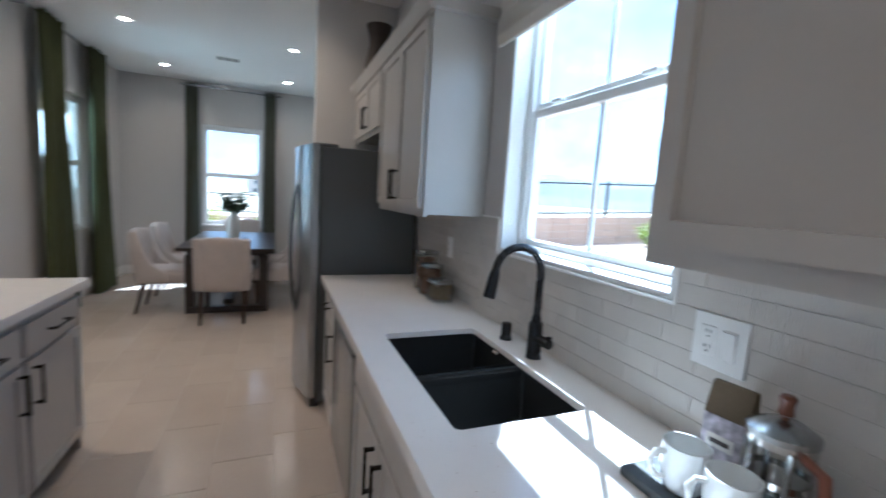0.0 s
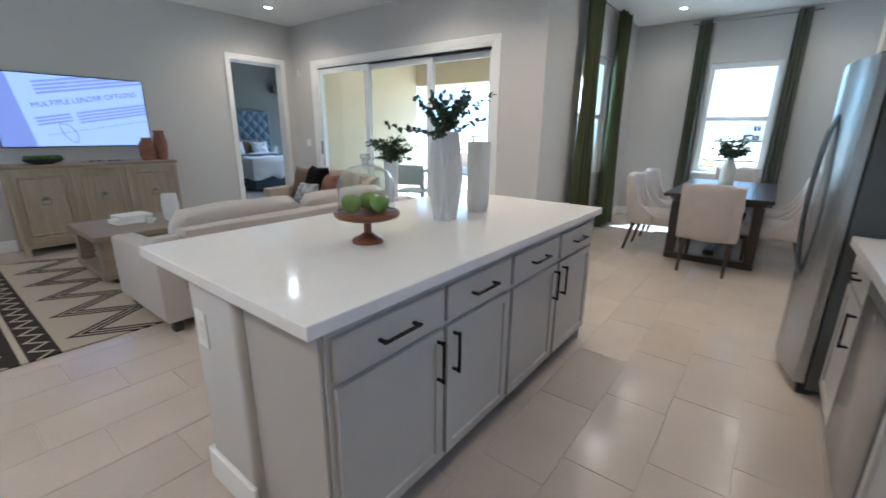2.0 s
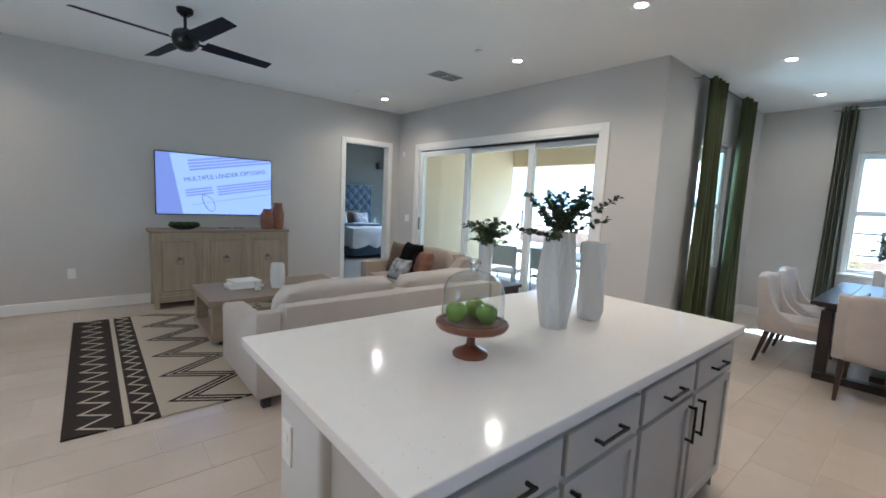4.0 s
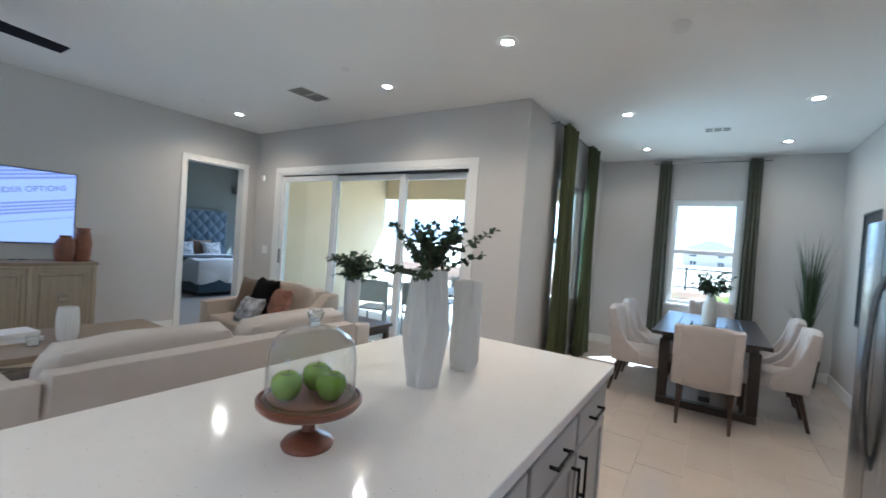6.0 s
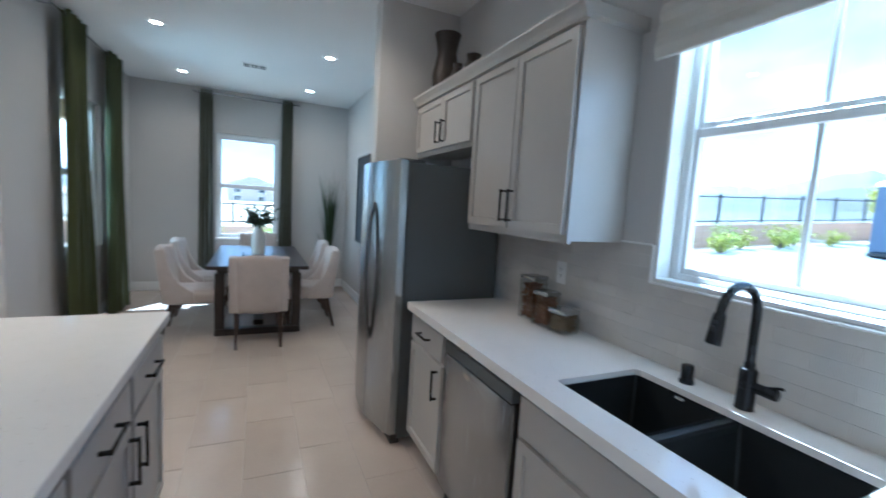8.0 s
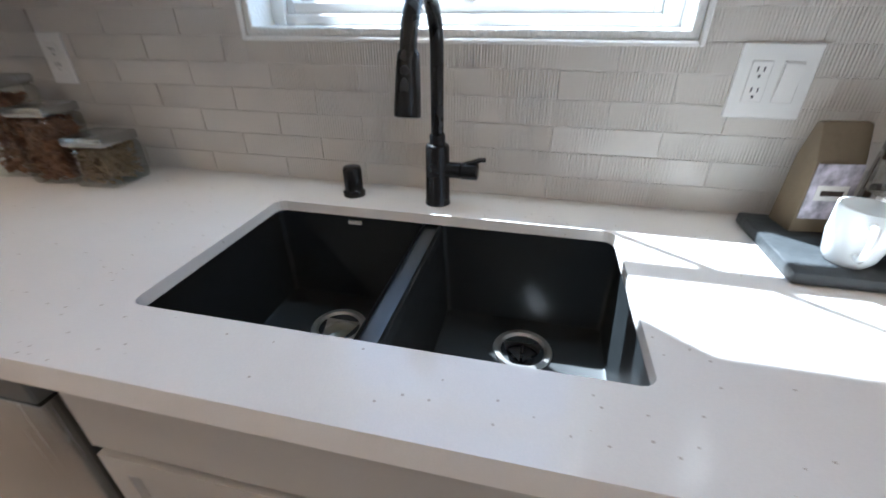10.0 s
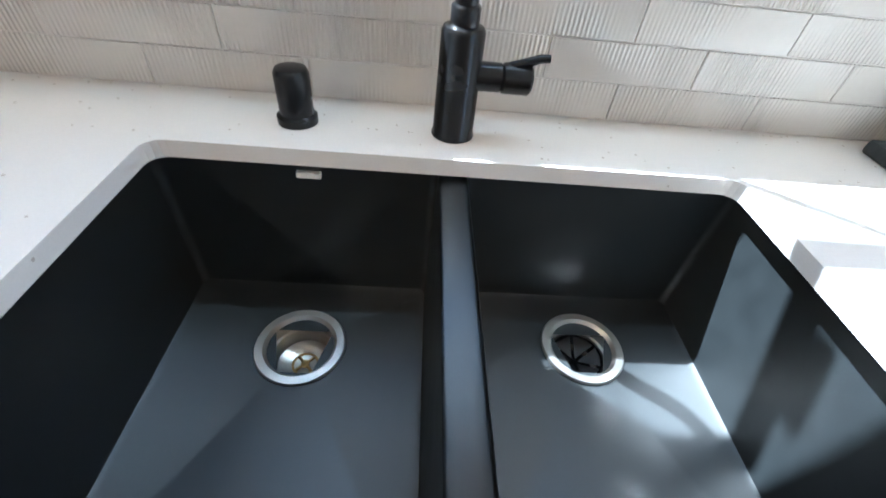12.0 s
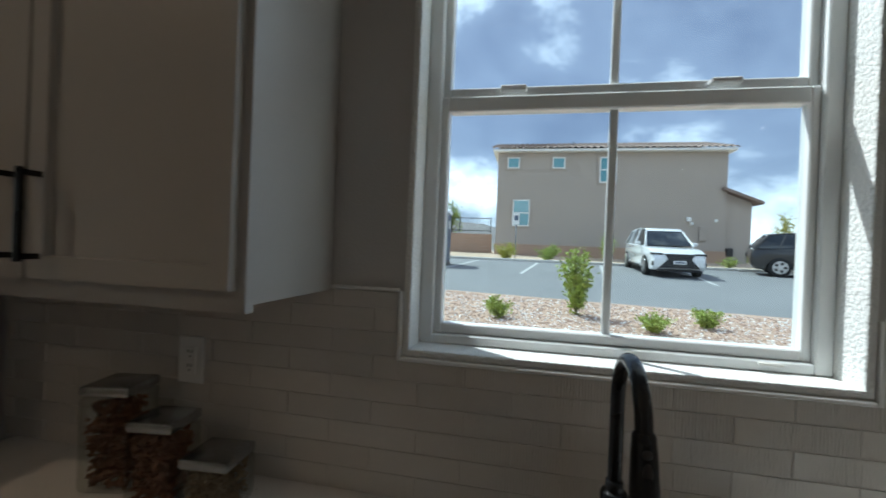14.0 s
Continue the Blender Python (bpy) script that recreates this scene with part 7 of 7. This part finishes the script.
def neighbour_house(x0, y0, y1, z0, zt, depth, label, wins, wing=True):
    top = thing("neighbour_house", (x0, 0, z0), label, "house")
    part("wall", box((0, y1, -0.4), (depth, y0, zt - z0), 0), M["stuccog"], top)
    part("base_band", box((-0.05, y1 - 0.05, -0.4), (depth, y0 + 0.05, 0.65), 0.01), M["block"], top)
    part("fascia", box((-0.42, y1 - 0.3, zt - z0 - 0.08), (depth, y0 + 0.3, zt - z0 + 0.06), 0.01), M["trim"], top)

    def tiles(xa, xb, ya, yb, za, zb):
        bm = bmesh.new()
        n = int(abs(yb - ya) / 0.07)
        rows = 8
        prev = None
        for r in range(rows + 1):
            for lip in (0, 1) if 0 < r < rows else (0,):
                s = r / rows
                line = []
                for i in range(n + 1):
                    y = ya + (yb - ya) * i / n
                    w = 0.10 * abs(math.sin(math.pi * i / 5))
                    line.append(bm.verts.new((xa + (xb - xa) * s, y, za + (zb - za) * s + w + (0.035 if lip else 0))))
                if prev:
                    for i in range(n):
                        bm.faces.new((prev[i], prev[i + 1], line[i + 1], line[i]))
                prev = line
        return bm

    h = zt - z0
    part("roof", tiles(-0.5, depth / 2, y1 - 0.4, y0 + 0.4, h + 0.05, h + 0.05 + (depth / 2 + 0.5) * 0.29), M["rooftile"], top, "low clay tile roof")
    part("roof", tiles(depth + 0.5, depth / 2, y1 - 0.4, y0 + 0.4, h + 0.05, h + 0.05 + (depth / 2 + 0.5) * 0.29), M["rooftile"], top, "low clay tile roof")
    for (wy, wz, ww, wh) in wins:
        wn_ = part("window", box((-0.06, wy - ww / 2 - 0.12, wz - z0 - wh / 2 - 0.12), (0.0, wy + ww / 2 + 0.12, wz - z0 + wh / 2 + 0.12), 0.01), M["stuccog"], top)
        fr_ = box((-0.09, wy - ww / 2, wz - z0 - wh / 2), (-0.058, wy - ww / 2 + 0.06, wz - z0 + wh / 2))
        fr_ = box((-0.09, wy + ww / 2 - 0.06, wz - z0 - wh / 2), (-0.058, wy + ww / 2, wz - z0 + wh / 2), 0, fr_)
        for q in (wz - z0 - wh / 2, wz - z0 + wh / 2 - 0.06) + ((wz - z0 - 0.03,) if wh > 1.1 else ()):
            fr_ = box((-0.09, wy - ww / 2 + 0.06, q), (-0.058, wy + ww / 2 - 0.06, q + 0.06), 0, fr_)
        part("frame", fr_, M["trim"], wn_)
        part("pane", box((-0.07, wy - ww / 2 + 0.05, wz - z0 - wh / 2 + 0.05), (-0.0615, wy + ww / 2 - 0.05, wz - z0 + wh / 2 - 0.05)), M["winteal"], wn_)
    if wing:
        part("wing_wall", prism([(y1, -0.4), (y1 - 1.35, -0.4), (y1 - 1.35, 3.42), (y1, 3.95)], 0.2, depth - 1, axis=0), M["stuccog"], top)
        part("wing_roof", prism([(y1 + 0.25, 4.07), (y1 - 1.75, 3.30), (y1 - 1.75, 3.44), (y1 + 0.25, 4.24)], -0.25, depth - 0.8, axis=0), M["rooftile"], top, "sloping tile roof of the side wing")
        for (my, mz, s) in ((y1 + 1.9, 2.4, 0.12), (y1 + 1.75, 2.15, 0.09), (y1 + 0.5, 2.35, 0.08)):
            part("wall_light", box((-0.12, my - s, mz - s), (0.0, my + s, mz + s), 0.02), M["trim"], top)
        part("meter_box", box((-0.12, y1 + 1.0, 1.2), (0.0, y1 + 1.35, 2.0), 0.02), M["stuccog"], top, "grey utility box")
        part("gas_meter", box((0.0, y1 - 0.45, 0.4), (0.19, y1 - 0.1, 0.85), 0.04), M["iron"], top)
        part("roof_vent", tube([(2.2, -2.4, h + 0.4), (2.2, -2.4, h + 1.1)], 0.06, 8), M["iron"], top)
    return top


neighbour_house(25.0, 2.2, -10.5, 1.2, 7.5, 9.0, "two-storey grey beige stucco house with tile roof",
                [(1.26, 6.78, 0.72, 0.66), (-1.41, 6.78, 0.72, 0.66), (-4.21, 6.37, 0.95, 1.5), (0.71, 3.75, 1.0, 1.6)])
sg_ = thing("parking_sign", (20.2, 0.82, ground_z(20.2, 0)), "white parking sign on a thin metal post", "sign")
part("post", tube([(0, 0, 0), (0, 0, 2.2)], 0.03, 8), M["steel"], sg_)
part("plate", box((-0.04, -0.16, 1.75), (-0.025, 0.16, 2.3), 0.005), M["trim"], sg_)
part("text_bar", box((-0.043, -0.1, 1.95), (-0.0395, 0.1, 2.2)), M["toiletblue"], sg_)


def portable_toilets():
    top = thing("portable_toilet", (15.6, 4.35, ground_z(15.6, 0)), "slate blue double portable toilet cabin with white roof", "portable toilet", "", 4)
    part("skid", box((-0.6, -1.05, 0.0), (0.6, 1.05, 0.12), 0.02), M["blackp"], top)
    part("cabin", box((-0.58, -1.03, 0.12), (0.58, 1.03, 2.02), 0.03), M["toiletblue"], top)
    part("roof", prism([(-0.62, 2.02), (0.62, 2.02), (0.56, 2.12), (0.2, 2.22), (-0.2, 2.22), (-0.56, 2.12)], -1.08, 1.08, axis=1, bev=0.02), M["toiletroof"], top, "white moulded roof", True)
    for y in (-0.5, 0.5):
        d = part("door", box((-0.615, y - 0.40, 0.16), (-0.58, y + 0.40, 1.9), 0.015), M["toiletblue"], top)
        part("vent_slot", box((-0.622, y - 0.2, 1.78), (-0.612, y + 0.2, 1.82)), M["trim"], d)
        part("latch", box((-0.63, y - 0.30, 0.98), (-0.612, y - 0.18, 1.04), 0.004), M["trim"], d)
    part("text_bar", box((-0.62, 0.28, 1.35), (-0.6145, 0.72, 1.62), 0.002), M["trim"], top, "white panel with plain bars")
    part("text_bar", box((-0.626, 0.34, 1.45), (-0.6195, 0.66, 1.53)), M["toiletblue"], top)
    part("side_panel", box((-0.2, -1.042, 1.45), (0.2, -1.031, 1.75), 0.002), M["trim"], top)


portable_toilets()


def car(name, x, y, rz, paint, label):
    # sport utility vehicle, nose along local +x
    top = thing(name, (x, y, ground_z(x, y)), label, "car")
    slope = math.degrees(math.atan(0.05))
    c, s = math.cos(radians(rz)), math.sin(radians(rz))
    top.matrix_basis = pose(x, y, ground_z(x, y) + 0.005, 0, -slope, 0) @ pose(0, 0, 0, 0, 0, rz)
    low = [(-2.40, 0.42), (-2.42, 0.75), (-2.36, 1.02), (-1.2, 1.06), (0.9, 1.04), (1.75, 0.98), (2.22, 0.86), (2.38, 0.68), (2.40, 0.40), (2.30, 0.26), (1.95, 0.24),
           (1.90, 0.42), (1.75, 0.62), (1.5, 0.70), (1.25, 0.62), (1.10, 0.42), (1.05, 0.24), (-1.05, 0.24), (-1.10, 0.42), (-1.25, 0.62), (-1.5, 0.70), (-1.75, 0.62), (-1.90, 0.42), (-1.95, 0.24), (-2.25, 0.26)]
    bm = prism(low, -0.93, 0.93, axis=1, bev=0.045)
    for v_ in bm.verts:
        k = abs(v_.co.x) / 2.4
        v_.co.y *= 1 - 0.14 * k ** 4 - 0.05 * max(0, v_.co.z - 0.85) / 0.2
    part("body", bm, paint, top, "", True)
    cab = [(-2.30, 1.03), (-2.05, 1.40), (-1.75, 1.60), (-0.6, 1.68), (0.1, 1.66), (0.45, 1.56), (1.15, 1.06)]
    bm = prism(cab, -0.80, 0.80, axis=1, bev=0.04)
    for v_ in bm.verts:
        v_.co.y *= 1 - 0.24 * max(0, v_.co.z - 1.05) / 0.6
    cabin = part("cabin_glass", bm, M["carglass"], top, "dark tinted windows", True)
    rf = prism([(-1.85, 1.575), (-0.6, 1.685), (0.15, 1.665), (0.42, 1.585), (0.42, 1.61), (0.15, 1.695), (-0.6, 1.715), (-1.85, 1.605)], -0.63, 0.63, axis=1, bev=0.008)
    part("roof", rf, paint, top, "", True)
    for sy in (-1, 1):
        for a, b in (((0.42, 1.59), (1.18, 1.05)), ((-0.52, 1.67), (-0.48, 1.04)), ((-1.82, 1.58), (-2.30, 1.03)), ((-1.35, 1.64), (-1.55, 1.04))):
            f = lambda z: sy * 0.812 * (1 - 0.24 * max(0, z - 1.05) / 0.6)
            part("pillar", tube([(a[0], f(a[1]), a[1]), (b[0], f(b[1]), b[1])], 0.035, 6), paint, top)
        part("mirror", box((0.62, sy * 0.98 - 0.09, 1.06), (0.80, sy * 0.98 + 0.09, 1.19), 0.03), paint, top)
        part("headlight", box((2.02, sy * 0.68 - 0.19, 0.765), (2.31, sy * 0.68 + 0.19, 0.845), 0.025), M["carglass"], top, "slim dark headlight")
        part("fog_lamp", box((2.26, sy * 0.76 - 0.09, 0.40), (2.37, sy * 0.76 + 0.09, 0.56), 0.02), M["blackp"], top)
        part("sill", box((-1.0, sy * 0.90 - 0.04, 0.24), (1.0, sy * 0.90 + 0.04, 0.34), 0.02), M["blackp"], top)
        for wx in (-1.5, 1.5):
            wh = tube([(wx, sy * 0.72, 0.36), (wx, sy * 0.74, 0.36), (wx, sy * 0.92, 0.36), (wx, sy * 0.94, 0.36)], [0.31, 0.36, 0.36, 0.31], 28)
            w_ = part("wheel", wh, M["tyre"], top, "", True)
            hub = tube([(wx, sy * 0.93, 0.36), (wx, sy * 0.95, 0.36)], [0.25, 0.235], 24)
            part("rim", hub, M["rim"], w_, "alloy rim")
            for q in range(5):
                a = 2 * math.pi * q / 5
                part("spoke_gap", tube([(wx + 0.15 * math.cos(a), sy * 0.945, 0.36 + 0.15 * math.sin(a)), (wx + 0.15 * math.cos(a), sy * 0.955, 0.36 + 0.15 * math.sin(a))], 0.055, 8), M["tyre"], w_)
    part("grille", prism([(-0.46, 0.82), (0.46, 0.82), (0.36, 0.64), (0.64, 0.34), (-0.64, 0.34), (-0.36, 0.64)], 2.30, 2.435, axis=0), M["blackp"], top, "dark spindle grille")
    part("number_plate", box((2.42, -0.20, 0.48), (2.445, 0.20, 0.60), 0.004), M["trim"], top, "pale plate with a plain bar")
    part("text_bar", box((2.444, -0.14, 0.515), (2.4485, 0.14, 0.565)), M["toiletblue"], top)
    part("lower_bumper", box((2.25, -0.7, 0.22), (2.42, 0.7, 0.30), 0.03), M["blackp"], top)
    return top


car("parked_car", 17.0, -4.9, 179, M["carwhite"], "white sport utility vehicle parked on the asphalt")
car("parked_car", 17.4, -10.8, 252, M["cardark"], "dark brown sport utility vehicle parked on the asphalt")


def mountains():
    # ring of ridges far off
    bm = bmesh.new()
    n = 220
    prev = None
    for i in range(n + 1):
        a = radians(-75 + 190 * i / n)
        R = 1350
        h = 118 + 26 * noise.fractal(Vector((a * 9.0, 0.3, 0)), 0.9, 2.1, 5) + 28 * noise.noise(Vector((a * 4.5, 3.1, 0)))
        h *= 0.3 + 0.7 * math.exp(-((math.degrees(a) - 20) / 15) ** 2) + 0.38 * math.exp(-((math.degrees(a) - 56) / 13) ** 2)
        h = max(18, h * 1.4)
        col = []
        for k, (rr, s) in enumerate(((0, 0.0), (60, 0.35), (110, 0.72), (160, 1.0), (320, -0.1))):
            j = 1 + 0.06 * noise.noise(Vector((a * 40, k * 2.0, 1)))
            col.append(bm.verts.new(((R + rr) * math.cos(a), (R + rr) * math.sin(a), -8 + h * s * j)))
        if prev:
            for k in range(4):
                bm.faces.new((prev[k], col[k], col[k + 1], prev[k + 1]))
        prev = col
    solo("backdrop_mountains", bm, M["mount"], "blue grey desert mountain range on the horizon", "mountains", kind="structure")


mountains()
# beyond the dining room window: garden wall, fence and a house
block_wall("wall_block_garden", (-14.0, 14.5, 0), (2.6, 14.5, 0), 0.62, "low tan block wall behind the house", lambda x: -0.16)
rail_fence((-14.0, 14.5), (2.6, 14.5), lambda x: 0.46, 0.78, "black iron fence behind the house")
for k in range(5):
    shrub(-4.2 + 1.5 * k, 12.6 + 0.5 * math.sin(k * 3), 0.5, 1.0 + 0.3 * (k % 2), M["shruby"] if k % 2 else M["shrub"], 60 + k, "pale green shrub behind the house", 320, leaf=0.1)
def distant_house():
    top = thing("distant_house", (-2.3, 131.0, -0.46), "distant pale stucco house with a brown hip roof", "house")
    part("wall", box((-6.4, 0, 0), (6.4, 12, 4.3)), M["stuccog"], top)
    part("fascia", box((-6.9, -0.55, 4.22), (6.9, 12.5, 4.42), 0.02), M["trim"], top)
    rf = bmesh.new()
    e_ = [rf.verts.new(p) for p in ((-7.0, -0.6, 4.42), (7.0, -0.6, 4.42), (7.0, 12.6, 4.42), (-7.0, 12.6, 4.42))]
    r_ = [rf.verts.new(p) for p in ((-1.2, 6.0, 7.15), (1.2, 6.0, 7.15))]
    rf.faces.new(e_)
    for f in ((e_[0], e_[1], r_[1], r_[0]), (e_[2], e_[3], r_[0], r_[1]), (e_[1], e_[2], r_[1]), (e_[3], e_[0], r_[0])):
        rf.faces.new(f)
    part("roof", rf, M["darkroof"], top, "brown hip roof")
    for wx, wz in ((-3.9, 3.1), (2.4, 3.1), (-3.9, 0.9), (2.4, 0.9)):
        w_ = part("window", box((wx - 0.85, -0.06, wz - 0.7), (wx + 0.85, 0.0, wz + 0.7), 0.01), M["trim"], top)
        for sx in (-1, 1):
            part("pane", box((wx + sx * 0.40 - 0.36, -0.09, wz - 0.6), (wx + sx * 0.40 + 0.36, -0.061, wz + 0.6)), M["carglass"], w_)


distant_house()

# ---------------- wall tiles behind the worktop ----------------
bs = solo("backsplash", holed_wall(0, -0.0072, 0.007, -2.3, 1.572, CT, 1.3735, [(WY0 - 0.006, WY1 + 0.006, WZ0 - 0.006, 1.3735)]), M["bgrout"],
          "glossy off-white ribbed ceramic tiles in running bond", "backsplash", kind="structure")
TP, TH = 0.2075, 0.0525
tile_mesh = {}


def piece_mesh(name, lo, hi, bev, material):
    key = (name, tuple(round(v_, 4) for v_ in lo + hi))
    if key not in tile_mesh:
        bm = box(lo, hi, bev)
        me_ = bpy.data.meshes.new(name)
        bmesh.ops.recalc_face_normals(bm, faces=bm.faces)
        bm.to_mesh(me_)
        bm.free()
        me_.materials.append(material)
        tile_mesh[key] = me_
    return tile_mesh[key]


def cut(y0, y1, z0, z1):
    # a tile loses what would lie in the window opening
    w0, w1, wz = WY0 - 0.012, WY1 + 0.012, WZ0 - 0.012
    if z1 <= wz or y1 <= w0 or y0 >= w1:
        return [(y0, y1, z0, z1)]
    res = []
    if y0 < w0:
        res.append((y0, w0, z0, z1))
    if y1 > w1:
        res.append((w1, y1, z0, z1))
    if z0 < wz - 0.006:
        res.append((max(y0, w0), min(y1, w1), z0, wz))
    return res


rnd = random.Random(77)
for r in range(9):
    z0 = 0.9165 + r * TH
    z1 = min(z0 + TH - 0.0020, 1.372)
    if z1 - z0 < 0.01:
        continue
    off = -0.224 if r % 2 == 0 else -0.325
    k0 = math.floor((-2.3 - off) / TP)
    for k in range(k0, k0 + 21):
        y0, y1 = off + k * TP + 0.001, off + (k + 1) * TP - 0.001
        y0, y1 = max(y0, -2.298), min(y1, 1.57)
        if y1 - y0 < 0.012:
            continue
        for a, b, c, d in cut(y0, y1, z0, z1):
            if b - a < 0.008 or d - c < 0.008:
                continue
            pm = piece_mesh("tile", (-0.0025, -(b - a) / 2, -(d - c) / 2), (0.0025, (b - a) / 2, (d - c) / 2), 0.0007, M["wtile"])
            t_ = new("tile", pm)
            t_.parent = bs
            t_.location = (-0.0070 + rnd.uniform(-0.0004, 0.0004), (a + b) / 2, (c + d) / 2)
            t_.rotation_euler = (0, rnd.uniform(-0.006, 0.006), rnd.uniform(-0.004, 0.004))
et = box((-0.0125, WY0 - 0.016, WZ0 - 0.016), (-0.001, WY0 - 0.0065, 1.377), 0.002)
et = box((-0.0125, WY1 + 0.0065, WZ0 - 0.016), (-0.001, WY1 + 0.016, 1.377), 0.002, et)
et = box((-0.0125, WY0 - 0.0065, WZ0 - 0.016), (-0.001, WY1 + 0.0065, WZ0 - 0.0065), 0.002, et)
et = box((-0.0125, WY1 + 0.016, 1.3745), (-0.001, 0.612, 1.382), 0.002, et)
et = box((-0.0125, -0.628, 1.3745), (-0.001, WY0 - 0.016, 1.382), 0.002, et)
solo("trim_tile_edge", et, M["trim"], "slim white metal edge trim round the tiles", "trim", kind="structure")

# ---------------- floor tiles ----------------
fl = bpy.data.objects["floor"]
FW, FL = 0.299, 0.60
near, rest_v, rest_f = [], [], []
for i in range(-4, 25):
    xa, xb = -0.92 - FW * (i + 1), -0.92 - FW * i
    if xa > 0 or xb < -7.7:
        continue
    xa_, xb_ = max(xa + 0.0015, -7.699), min(xb - 0.0015, -0.002)
    y = 0.52 - 0.2 * i
    y -= FL * math.ceil((y + 3.5) / FL)
    while y < 6.5:
        lim = 3.199 if xb_ <= -3.1 else 6.499
        ya, yb = max(y + 0.0015, -3.499), min(y + FL - 0.0015, lim)
        if yb - ya > 0.02 and xb_ - xa_ > 0.02:
            near.append((xa_, xb_, ya, yb))
        y += FL
near.sort(key=lambda q: math.hypot((q[0] + q[1]) / 2 + 1.6, ((q[2] + q[3]) / 2 - 1.2) * 0.8))
for j, (a, b, c, d) in enumerate(near):
    if j < 300:
        pm = piece_mesh("floor_tile", (-(b - a) / 2, -(d - c) / 2, -0.004), ((b - a) / 2, (d - c) / 2, 0.0), 0.0012, M["floor"])
        t_ = new("floor_tile", pm)
        t_.parent = fl
        t_.location = ((a + b) / 2, (c + d) / 2, 0.0)
    else:
        k = len(rest_v)
        rest_v += [(x, y, z) for z in (-0.004, 0.0) for x, y in ((a, c), (b, c), (b, d), (a, d))]
        rest_f += [[k, k + 1, k + 2, k + 3][::-1], [k + 4, k + 5, k + 6, k + 7]] + [[k + q, k + (q + 1) % 4, k + 4 + (q + 1) % 4, k + 4 + q] for q in range(4)]
me = bpy.data.meshes.new("floor_tiles_far")
me.from_pydata(rest_v, [], rest_f)
me.materials.append(M["floor"])
ft = new("floor_tiles_far", me)
ft.parent = fl
ft["kind"] = "stuff"
